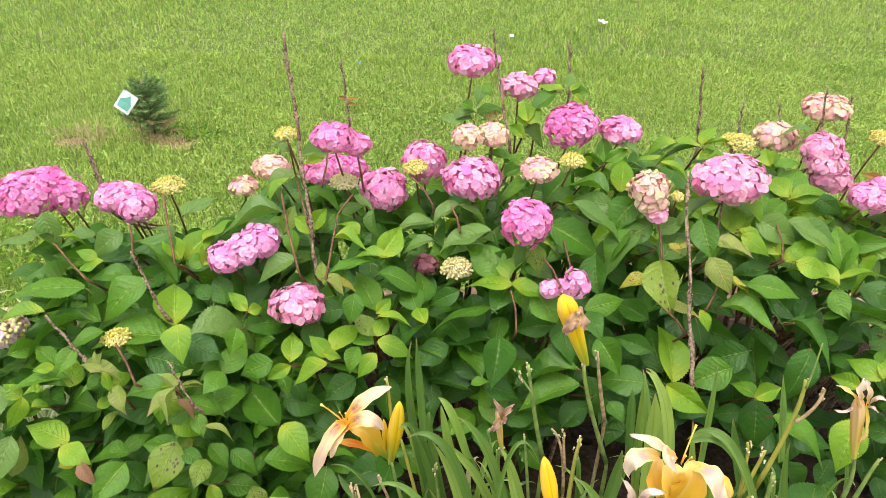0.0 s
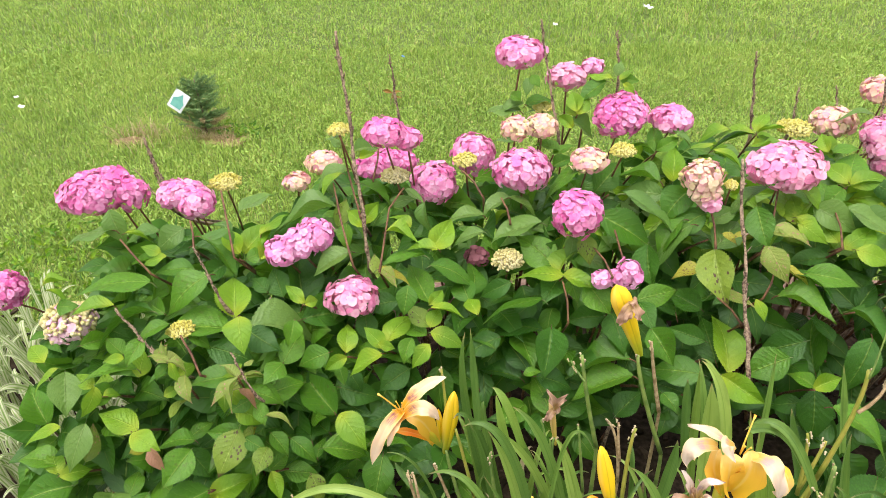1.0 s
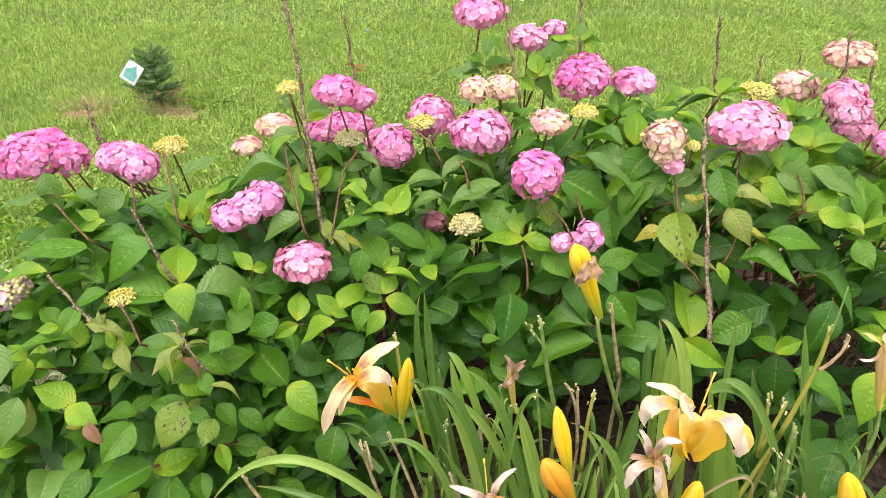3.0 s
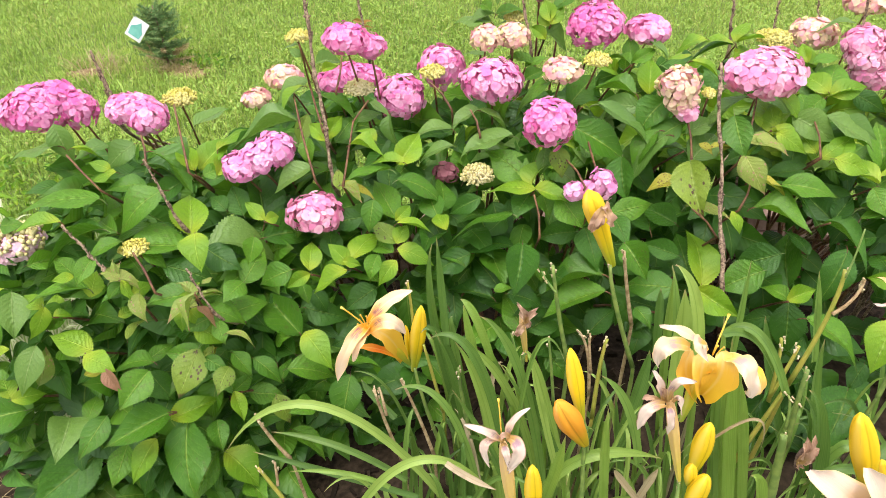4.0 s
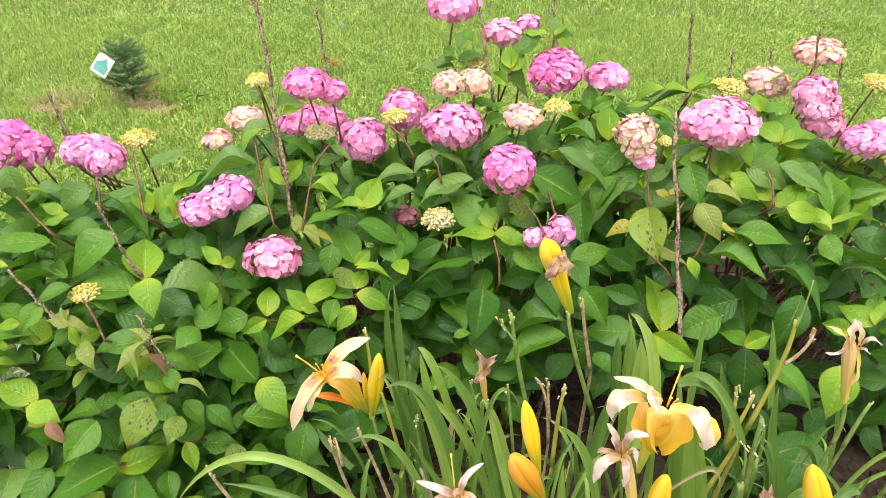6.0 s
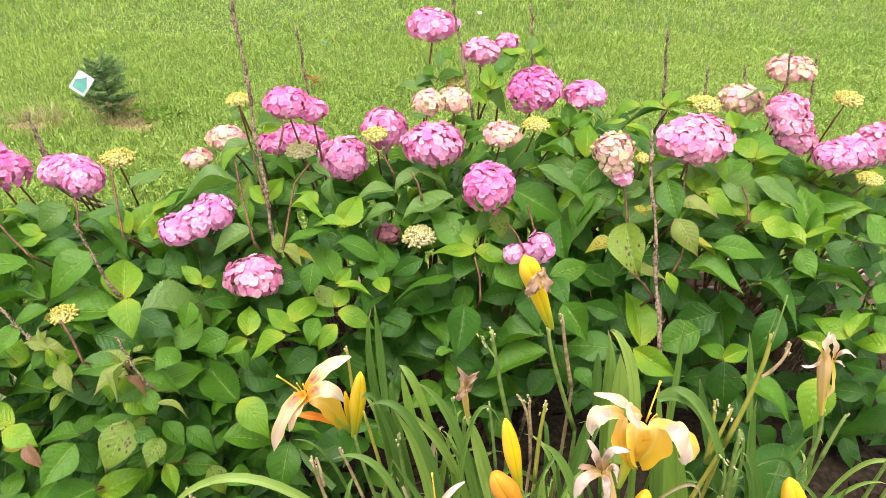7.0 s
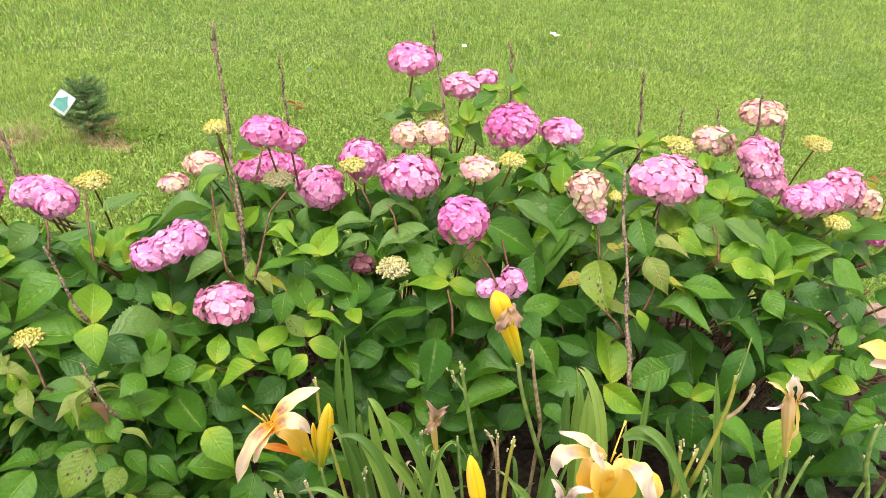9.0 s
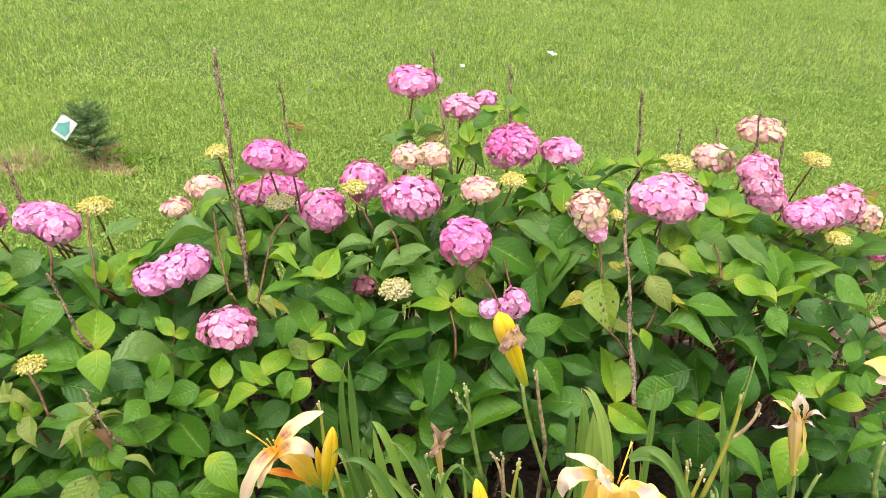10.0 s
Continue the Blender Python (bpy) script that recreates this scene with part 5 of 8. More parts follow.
leaf(left_bush, (-0.716, 1.063, 0.595), (-0.687, 1.084, 0.600), 0.74, "y", -16)
leaf(left_bush, (-0.708, 1.046, 0.545), (-0.685, 1.088, 0.571), 0.66, "s", 23)
leaf(left_bush, (-0.550, 1.085, 0.639), (-0.638, 1.058, 0.644), 0.63, "g", -22)
leaf(left_bush, (-0.544, 1.075, 0.648), (-0.589, 1.119, 0.648), 0.77, "y", -9)
leaf(left_bush, (-0.536, 1.051, 0.631), (-0.582, 1.044, 0.645), 0.63, "k", -24)
leaf(left_bush, (-0.533, 1.082, 0.641), (-0.490, 1.097, 0.641), 0.70, "k", 49)
leaf(left_bush, (-0.547, 1.036, 0.637), (-0.517, 1.024, 0.616), 0.82, "y", 5)
leaf(left_bush, (-0.562, 1.031, 0.641), (-0.555, 1.000, 0.621), 0.75, "y", 17)
leaf(left_bush, (-0.540, 1.086, 0.597), (-0.489, 1.108, 0.593), 0.76, "g", -16)
leaf(middle_bush, (-0.523, 1.067, 0.607), (-0.454, 1.079, 0.593), 0.61, "g", 31)
leaf(left_bush, (-0.538, 1.020, 0.608), (-0.484, 1.008, 0.576), 0.75, "y", -2)
leaf(left_bush, (-0.519, 1.042, 0.615), (-0.484, 1.043, 0.601), 0.63, "k", 27)
leaf(left_bush, (-0.867, 1.175, 0.689), (-0.822, 1.170, 0.669), 0.64, "m", 1)
leaf(left_bush, (-0.980, 1.192, 0.737), (-0.939, 1.188, 0.748), 0.88, "g", -11)
leaf(middle_bush, (-0.443, 1.204, 0.695), (-0.452, 1.163, 0.662), 0.81, "g", 14)
leaf(middle_bush, (-0.476, 1.167, 0.598), (-0.444, 1.233, 0.644), 0.69, "g", -12)
leaf(middle_bush, (-0.464, 1.134, 0.627), (-0.479, 1.075, 0.640), 0.81, "g", 22)
leaf(middle_bush, (-0.362, 1.155, 0.643), (-0.426, 1.131, 0.629), 0.79, "g", 14)
leaf(middle_bush, (-0.505, 1.097, 0.562), (-0.427, 1.142, 0.570), 0.68, "g", -8)
leaf(middle_bush, (-0.363, 1.128, 0.479), (-0.444, 1.197, 0.546), 0.64, "g", -5)
leaf(middle_bush, (-0.331, 1.187, 0.617), (-0.327, 1.246, 0.654), 0.69, "y", -22)
leaf(middle_bush, (-0.319, 1.141, 0.644), (-0.362, 1.116, 0.630), 0.62, "y", 17)
leaf(middle_bush, (-0.292, 1.261, 0.593), (-0.306, 1.309, 0.646), 0.74, "m", -2)
leaf(middle_bush, (-0.238, 1.218, 0.623), (-0.200, 1.291, 0.659), 0.65, "y", 16)
leaf(middle_bush, (-0.240, 1.180, 0.638), (-0.282, 1.206, 0.674), 0.62, "y", -4)
leaf(middle_bush, (-0.251, 1.177, 0.650), (-0.215, 1.179, 0.639), 0.68, "y", -1)
leaf(middle_bush, (-0.244, 1.157, 0.641), (-0.311, 1.124, 0.622), 0.62, "y", -15)
leaf(middle_bush, (-0.262, 1.197, 0.604), (-0.306, 1.217, 0.617), 0.79, "g", -5)
leaf(middle_bush, (-0.345, 1.160, 0.596), (-0.331, 1.130, 0.573), 0.77, "g", 3)
leaf(middle_bush, (-0.333, 1.195, 0.547), (-0.303, 1.166, 0.516), 0.77, "m", 2)
leaf(middle_bush, (-0.357, 1.184, 0.505), (-0.265, 1.171, 0.490), 0.65, "m", -9)
leaf(middle_bush, (-0.195, 1.219, 0.534), (-0.258, 1.178, 0.510), 0.78, "m", 3)
leaf(middle_bush, (-0.143, 1.244, 0.647), (-0.195, 1.281, 0.679), 0.66, "s", -6)
leaf(middle_bush, (-0.140, 1.240, 0.649), (-0.119, 1.280, 0.674), 0.76, "y", -8)
leaf(middle_bush, (-0.136, 1.230, 0.641), (-0.064, 1.211, 0.632), 0.63, "y", 8)
leaf(middle_bush, (-0.140, 1.193, 0.636), (-0.176, 1.155, 0.608), 0.69, "y", 2)
leaf(middle_bush, (-0.150, 1.237, 0.628), (-0.199, 1.276, 0.630), 0.76, "g", 1)
leaf(middle_bush, (-0.181, 1.207, 0.641), (-0.195, 1.162, 0.614), 0.72, "g", 1)
leaf(middle_bush, (-0.033, 1.278, 0.424), (-0.123, 1.338, 0.469), 0.69, "m", -25)
leaf(middle_bush, (-0.421, 1.100, 0.415), (-0.462, 1.178, 0.428), 0.76, "m", -18)
leaf(middle_bush, (-0.334, 1.077, 0.531), (-0.279, 1.016, 0.517), 0.76, "y", 8)
leaf(middle_bush, (-0.217, 1.166, 0.440), (-0.295, 1.141, 0.428), 0.67, "m", 10)
leaf(middle_bush, (0.120, 1.310, 0.585), (-0.019, 1.337, 0.594), 0.66, "m", -37)
leaf(middle_bush, (0.090, 1.264, 0.496), (0.032, 1.328, 0.546), 0.70, "m", 2)
leaf(middle_bush, (0.143, 1.279, 0.615), (0.123, 1.186, 0.559), 0.67, "m", 0)
leaf(middle_bush, (0.021, 1.282, 0.582), (-0.058, 1.253, 0.556), 0.70, "m", 0)
leaf(middle_bush, (0.074, 1.258, 0.471), (-0.021, 1.299, 0.481), 0.66, "m", -21)
leaf(middle_bush, (0.077, 1.188, 0.552), (0.115, 1.197, 0.561), 0.66, "g", 13)
leaf(middle_bush, (0.112, 1.225, 0.510), (0.190, 1.209, 0.498), 0.76, "m", 4)
leaf(middle_bush, (0.147, 1.194, 0.416), (0.109, 1.268, 0.471), 0.72, "g", 1)
leaf(middle_bush, (0.163, 1.220, 0.395), (0.248, 1.267, 0.416), 0.79, "m", 0)
leaf(middle_bush, (0.326, 1.251, 0.548), (0.177, 1.261, 0.513), 0.64, "g", -40)
leaf(middle_bush, (0.326, 1.210, 0.532), (0.194, 1.193, 0.504), 0.65, "g", -41)
leaf(middle_bush, (0.272, 1.346, 0.598), (0.189, 1.340, 0.586), 0.69, "m", 17)
leaf(middle_bush, (0.292, 1.335, 0.615), (0.305, 1.250, 0.587), 0.76, "m", -13)
leaf(middle_bush, (0.369, 1.263, 0.629), (0.405, 1.194, 0.591), 0.76, "g", -20)
leaf(middle_bush, (0.351, 1.326, 0.654), (0.366, 1.259, 0.648), 0.78, "m", -16)
leaf(middle_bush, (0.486, 1.212, 0.538), (0.380, 1.247, 0.525), 0.71, "g", 0)
leaf(middle_bush, (0.308, 1.224, 0.381), (0.370, 1.267, 0.425), 0.73, "m", 9)
leaf(middle_bush, (0.395, 1.176, 0.511), (0.418, 1.132, 0.507), 0.84, "g", -1)
leaf(middle_bush, (0.460, 1.234, 0.456), (0.397, 1.257, 0.463), 0.62, "m", 14)
leaf(right_bush, (0.543, 1.287, 0.507), (0.518, 1.374, 0.572), 0.77, "m", 22)
leaf(middle_bush, (0.512, 1.306, 0.557), (0.438, 1.340, 0.569), 0.61, "m", 15)
leaf(right_bush, (0.554, 1.235, 0.526), (0.569, 1.339, 0.606), 0.66, "y", -25)
leaf(right_bush, (0.527, 1.195, 0.550), (0.603, 1.137, 0.529), 0.64, "y", -20)
leaf(right_bush, (0.683, 1.238, 0.566), (0.595, 1.229, 0.523), 0.81, "g", -1)
leaf(right_bush, (0.796, 1.311, 0.458), (0.801, 1.432, 0.544), 0.62, "m", 42)
leaf(right_bush, (0.821, 1.322, 0.546), (0.796, 1.378, 0.588), 0.65, "m", -16)
leaf(right_bush, (0.735, 1.191, 0.522), (0.694, 1.229, 0.535), 0.70, "g", 6)
leaf(right_bush, (0.724, 1.173, 0.536), (0.781, 1.182, 0.561), 0.66, "y", -5)
leaf(right_bush, (0.753, 1.214, 0.487), (0.742, 1.136, 0.413), 0.72, "m", -16)
leaf(right_bush, (0.872, 1.267, 0.599), (0.823, 1.185, 0.510), 0.65, "m", 7)
leaf(right_bush, (0.755, 1.129, 0.522), (0.854, 1.048, 0.497), 0.69, "g", 25)
leaf(right_bush, (0.930, 1.119, 0.523), (0.878, 1.047, 0.459), 0.70, "y", -22)
leaf(right_bush, (0.950, 1.174, 0.571), (0.905, 1.210, 0.573), 0.67, "y", 15)
leaf(right_bush, (0.735, 1.286, 0.576), (0.643, 1.293, 0.536), 0.81, "m", 10)
leaf(right_bush, (0.733, 1.216, 0.445), (0.669, 1.227, 0.426), 0.71, "m", 5)
leaf(right_bush, (0.980, 1.259, 0.547), (0.969, 1.326, 0.559), 0.77, "m", 17)
leaf(right_bush, (0.952, 1.311, 0.604), (0.898, 1.317, 0.584), 0.69, "m", 7)
leaf(left_bush, (-0.876, 1.000, 0.568), (-0.885, 0.922, 0.527), 0.63, "p", 24)
leaf(left_bush, (-0.883, 0.969, 0.488), (-0.877, 1.039, 0.526), 0.60, "k", -46)
leaf(left_bush, (-0.898, 1.037, 0.438), (-0.874, 1.103, 0.450), 0.74, "m", -22)
leaf(left_bush, (-0.928, 0.935, 0.478), (-0.883, 0.971, 0.460), 0.65, "y", -7)
leaf(left_bush, (-0.941, 0.948, 0.469), (-0.969, 0.985, 0.505), 0.70, "y", -24)
leaf(left_bush, (-0.862, 1.006, 0.319), (-0.884, 1.125, 0.403), 0.70, "m", 3)
leaf(left_bush, (-0.816, 0.962, 0.376), (-0.816, 1.030, 0.398), 0.61, "g", -16)
leaf(left_bush, (-0.758, 0.972, 0.572), (-0.697, 0.949, 0.568), 0.77, "y", 20)
leaf(left_bush, (-0.712, 0.948, 0.558), (-0.684, 0.915, 0.527), 0.61, "r", -14)
leaf(left_bush, (-0.777, 0.970, 0.515), (-0.746, 0.990, 0.509), 0.63, "d", 8)
leaf(left_bush, (-0.645, 0.977, 0.519), (-0.678, 0.902, 0.500), 0.81, "g", 18)
leaf(left_bush, (-0.617, 0.949, 0.423), (-0.717, 0.873, 0.431), 0.61, "g", -2)
leaf(left_bush, (-0.651, 1.014, 0.510), (-0.725, 1.010, 0.523), 0.67, "g", -41)
leaf(left_bush, (-0.681, 1.039, 0.482), (-0.644, 1.087, 0.494), 0.61, "g", 17)
leaf(left_bush, (-0.540, 1.004, 0.555), (-0.567, 0.928, 0.504), 0.74, "s", 22)
leaf(left_bush, (-0.535, 1.001, 0.524), (-0.516, 1.035, 0.536), 0.64, "d", 1)
leaf(left_bush, (-0.626, 0.963, 0.385), (-0.543, 1.011, 0.399), 0.61, "y", -1)
leaf(left_bush, (-0.610, 0.982, 0.351), (-0.536, 1.043, 0.355), 0.62, "g", -11)
leaf(left_bush, (-0.592, 0.981, 0.342), (-0.525, 0.955, 0.296), 0.61, "g", 9)
leaf(left_bush, (-0.593, 0.961, 0.379), (-0.575, 0.827, 0.295), 0.67, "g", -12)
leaf(left_bush, (-0.558, 0.969, 0.255), (-0.600, 0.876, 0.207), 0.68, "g", -16)
leaf(left_bush, (-0.661, 0.931, 0.353), (-0.697, 0.854, 0.321), 0.61, "y", 3)
leaf(left_bush, (-0.753, 0.941, 0.416), (-0.779, 0.861, 0.401), 0.64, "g", 22)
leaf(left_bush, (-0.849, 0.961, 0.390), (-0.831, 0.865, 0.400), 0.78, "p", 26)
leaf(left_bush, (-0.832, 0.968, 0.253), (-0.941, 0.853, 0.229), 0.72, "m", 13)
leaf(left_bush, (-0.966, 0.987, 0.213), (-1.059, 0.942, 0.244), 0.67, "m", -32)
leaf(left_bush, (-0.960, 0.965, 0.429), (-0.976, 0.913, 0.400), 0.72, "p", 34)
leaf(left_bush, (-0.925, 0.947, 0.385), (-0.976, 0.918, 0.393), 0.64, "g", -41)
leaf(left_bush, (-0.738, 0.939, 0.317), (-0.741, 0.863, 0.291), 0.69, "g", 37)
leaf(left_bush, (-0.815, 0.924, 0.138), (-0.753, 0.947, 0.126), 0.82, "g", 9)
leaf(left_bush, (-0.700, 0.974, 0.247), (-0.720, 0.893, 0.213), 0.60, "m", 10)
leaf(left_bush, (-0.749, 0.952, 0.142), (-0.682, 0.928, 0.109), 0.71, "m", 12)
leaf(left_bush, (-0.685, 1.038, 0.446), (-0.633, 1.010, 0.394), 0.74, "m", 19)
leaf(middle_bush, (-0.477, 0.986, 0.523), (-0.482, 0.929, 0.520), 0.76, "s", 21)
leaf(middle_bush, (-0.481, 1.029, 0.520), (-0.440, 0.999, 0.492), 0.72, "g", 24)
leaf(middle_bush, (-0.437, 1.026, 0.506), (-0.381, 0.997, 0.476), 0.61, "g", 12)
leaf(left_bush, (-0.495, 1.009, 0.415), (-0.528, 1.059, 0.442), 0.63, "g", -15)
leaf(middle_bush, (-0.495, 1.011, 0.419), (-0.463, 1.048, 0.432), 0.67, "g", -13)
leaf(middle_bush, (-0.475, 0.971, 0.462), (-0.450, 0.931, 0.425), 0.63, "y", 35)
leaf(middle_bush, (-0.473, 1.033, 0.387), (-0.404, 1.045, 0.368), 0.73, "g", 6)
leaf(middle_bush, (-0.382, 1.065, 0.432), (-0.287, 1.085, 0.403), 0.62, "g", 16)
leaf(middle_bush, (-0.399, 1.055, 0.409), (-0.398, 1.102, 0.433), 0.65, "g", 22)
leaf(middle_bush, (-0.454, 1.078, 0.382), (-0.393, 1.093, 0.375), 0.64, "m", -7)
leaf(middle_bush, (-0.323, 1.095, 0.359), (-0.398, 1.069, 0.354), 0.63, "m", -44)
leaf(middle_bush, (-0.409, 1.024, 0.388), (-0.375, 0.986, 0.353), 0.77, "s", 19)
leaf(middle_bush, (-0.334, 1.033, 0.348), (-0.365, 0.991, 0.381), 0.81, "g", -1)
leaf(middle_bush, (-0.442, 1.063, 0.248), (-0.505, 1.091, 0.276), 0.76, "m", 1)
leaf(middle_bush, (-0.248, 1.067, 0.406), (-0.257, 0.981, 0.361), 0.76, "g", 12)
leaf(middle_bush, (-0.275, 1.093, 0.424), (-0.185, 1.090, 0.423), 0.64, "g", 51)
leaf(middle_bush, (-0.111, 1.159, 0.311), (-0.217, 1.109, 0.307), 0.67, "m", -6)
leaf(middle_bush, (-0.187, 1.160, 0.122), (-0.122, 1.193, 0.128), 0.67, "m", -7)
leaf(middle_bush, (-0.398, 1.042, 0.242), (-0.319, 1.002, 0.222), 0.62, "g", 34)
leaf(middle_bush, (-0.530, 0.955, 0.275), (-0.452, 0.914, 0.229), 0.80, "y", 29)
leaf(left_bush, (-0.532, 0.969, 0.368), (-0.511, 0.918, 0.344), 0.77, "g", 21)
leaf(middle_bush, (-0.457, 1.036, 0.206), (-0.511, 1.052, 0.228), 0.79, "m", -4)
leaf(middle_bush, (-0.493, 0.941, 0.185), (-0.440, 0.892, 0.195), 0.75, "g", 21)
leaf(left_bush, (-0.602, 1.006, 0.109), (-0.542, 0.938, 0.107), 0.80, "m", 24)
leaf(middle_bush, (-0.381, 1.112, 0.431), (-0.431, 1.161, 0.427), 0.77, "m", 0)
leaf(right_bush, (0.879, 1.083, 0.344), (0.801, 0.972, 0.322), 0.78, "m", -17)
leaf(right_bush, (0.932, 1.137, 0.368), (0.895, 1.095, 0.329), 0.67, "m", -6)
leaf(right_bush, (0.820, 0.985, 0.204), (0.879, 1.011, 0.232), 0.66, "d", 59)
leaf(middle_bush, (-0.379, 1.633, 0.856), (-0.456, 1.601, 0.840), 0.63, "p", -20)
leaf(middle_bush, (-0.382, 1.581, 0.867), (-0.440, 1.543, 0.845), 0.65, "y", -44)
leaf(middle_bush, (-0.373, 1.570, 0.974), (-0.409, 1.560, 0.981), 0.68, "p", -35)
leaf(middle_bush, (-0.378, 1.594, 0.937), (-0.403, 1.601, 0.955), 0.69, "p", 16)
leaf(middle_bush, (-0.368, 1.709, 0.869), (-0.313, 1.740, 0.881), 0.64, "p", 4)
leaf(middle_bush, (-0.348, 1.670, 0.866), (-0.312, 1.680, 0.877), 0.62, "y", -16)
leaf(middle_bush, (-0.295, 1.777, 0.850), (-0.280, 1.740, 0.805), 0.79, "s", 5)
leaf(middle_bush, (-0.334, 1.570, 0.846), (-0.249, 1.545, 0.812), 0.70, "g", 39)
leaf(middle_bush, (-0.217, 1.558, 0.832), (-0.169, 1.536, 0.808), 0.62, "p", 29)
leaf(middle_bush, (-0.409, 1.567, 0.810), (-0.430, 1.593, 0.843), 0.68, "p", -40)
leaf(middle_bush, (0.081, 1.849, 0.919), (-0.009, 1.860, 0.929), 0.67, "p", -25)
leaf(middle_bush, (0.098, 1.839, 0.942), (0.172, 1.858, 0.959), 0.61, "g", 12)
leaf(middle_bush, (0.170, 1.894, 0.895), (0.107, 1.905, 0.907), 0.66, "p", -34)
leaf(middle_bush, (0.234, 1.826, 0.915), (0.218, 1.875, 0.957), 0.68, "y", 51)
leaf(middle_bush, (0.238, 1.820, 0.921), (0.266, 1.845, 0.962), 0.71, "y", -3)
leaf(middle_bush, (0.224, 1.805, 0.885), (0.188, 1.836, 0.911), 0.62, "y", 16)
leaf(middle_bush, (0.218, 1.835, 0.896), (0.286, 1.817, 0.864), 0.65, "p", 8)
leaf(middle_bush, (0.185, 1.752, 0.838), (0.127, 1.770, 0.862), 0.62, "g", -27)
leaf(middle_bush, (0.171, 1.748, 0.835), (0.226, 1.761, 0.857), 0.69, "g", 21)
leaf(middle_bush, (0.169, 1.706, 0.820), (0.212, 1.720, 0.847), 0.69, "g", -1)
leaf(middle_bush, (0.069, 1.806, 0.848), (0.001, 1.823, 0.850), 0.62, "p", -29)
leaf(middle_bush, (0.231, 1.628, 0.855), (0.126, 1.590, 0.822), 0.65, "g", -37)
leaf(middle_bush, (0.279, 1.651, 0.774), (0.348, 1.705, 0.834), 0.71, "g", -12)
leaf(middle_bush, (0.441, 1.647, 0.806), (0.344, 1.697, 0.822), 0.67, "g", -28)
leaf(middle_bush, (0.445, 1.767, 0.833), (0.396, 1.815, 0.850), 0.69, "g", -22)
leaf(middle_bush, (0.453, 1.796, 0.826), (0.453, 1.838, 0.875), 0.68, "g", 7)
leaf(middle_bush, (0.452, 1.766, 0.836), (0.509, 1.783, 0.867), 0.60, "g", -14)
leaf(middle_bush, (0.481, 1.673, 0.793), (0.483, 1.726, 0.868), 0.65, "y", 15)
leaf(middle_bush, (0.442, 1.601, 0.790), (0.348, 1.626, 0.794), 0.67, "p", 25)
leaf(right_bush, (0.641, 1.799, 0.884), (0.570, 1.800, 0.874), 0.67, "y", -30)
leaf(right_bush, (0.703, 1.772, 0.884), (0.615, 1.807, 0.891), 0.62, "y", -41)
leaf(right_bush, (0.714, 1.789, 0.881), (0.738, 1.826, 0.926), 0.67, "y", 42)
leaf(right_bush, (0.720, 1.789, 0.876), (0.781, 1.788, 0.901), 0.61, "y", 41)
leaf(right_bush, (0.704, 1.783, 0.875), (0.598, 1.801, 0.847), 0.58, "g", -46)
leaf(right_bush, (0.593, 1.752, 0.859), (0.519, 1.773, 0.840), 0.66, "y", -33)
leaf(right_bush, (0.716, 1.785, 0.855), (0.751, 1.788, 0.866), 0.59, "y", -12)
leaf(right_bush, (0.583, 1.698, 0.867), (0.653, 1.660, 0.847), 0.63, "y", 33)
leaf(right_bush, (0.672, 1.707, 0.789), (0.635, 1.742, 0.825), 0.83, "m", 25)
leaf(right_bush, (0.698, 1.793, 0.818), (0.751, 1.791, 0.837), 0.64, "p", 34)
leaf(middle_bush, (0.498, 1.803, 0.874), (0.543, 1.765, 0.858), 0.66, "p", 23)
leaf(right_bush, (0.682, 1.558, 0.836), (0.591, 1.540, 0.805), 0.67, "p", -58)
leaf(right_bush, (0.886, 1.627, 0.810), (0.834, 1.669, 0.828), 0.63, "p", 23)
leaf(right_bush, (0.915, 1.644, 0.801), (0.942, 1.709, 0.866), 0.84, "g", 26)
leaf(right_bush, (0.893, 1.611, 0.807), (0.864, 1.668, 0.851), 0.65, "y", -9)
leaf(right_bush, (0.894, 1.600, 0.815), (0.955, 1.589, 0.847), 0.66, "y", 38)
leaf(right_bush, (0.854, 1.549, 0.834), (0.811, 1.518, 0.806), 0.78, "g", -7)
leaf(right_bush, (0.739, 1.522, 0.859), (0.785, 1.476, 0.829), 0.60, "y", 12)
leaf(right_bush, (0.893, 1.715, 0.852), (0.940, 1.709, 0.881), 0.64, "g", 23)
leaf(right_bush, (0.888, 1.732, 0.845), (0.878, 1.778, 0.879), 0.62, "y", 37)
leaf(right_bush, (1.030, 1.833, 0.907), (0.960, 1.874, 0.905), 0.64, "p", -40)
leaf(right_bush, (0.986, 1.657, 0.794), (1.046, 1.606, 0.773), 0.61, "m", -32)
leaf(right_bush, (0.792, 1.561, 0.791), (0.771, 1.604, 0.823), 0.75, "p", 24)
leaf(right_bush, (1.168, 1.579, 0.740), (1.119, 1.662, 0.753), 0.68, "p", -6)
leaf(right_bush, (1.228, 1.580, 0.757), (1.272, 1.573, 0.771), 0.65, "g", -7)
leaf(right_bush, (0.992, 1.439, 0.708), (0.994, 1.524, 0.785), 0.59, "g", 15)
leaf(right_bush, (0.947, 1.372, 0.729), (1.032, 1.360, 0.775), 0.65, "y", 51)
leaf(right_bush, (1.100, 1.405, 0.768), (1.141, 1.318, 0.731), 0.63, "g", -2)
leaf(right_bush, (0.925, 1.346, 0.715), (0.939, 1.286, 0.686), 0.74, "g", -28)
leaf(right_bush, (0.928, 1.361, 0.654), (1.082, 1.316, 0.671), 0.61, "m", 46)
leaf(right_bush, (1.021, 1.398, 0.686), (1.111, 1.349, 0.680), 0.66, "m", 0)
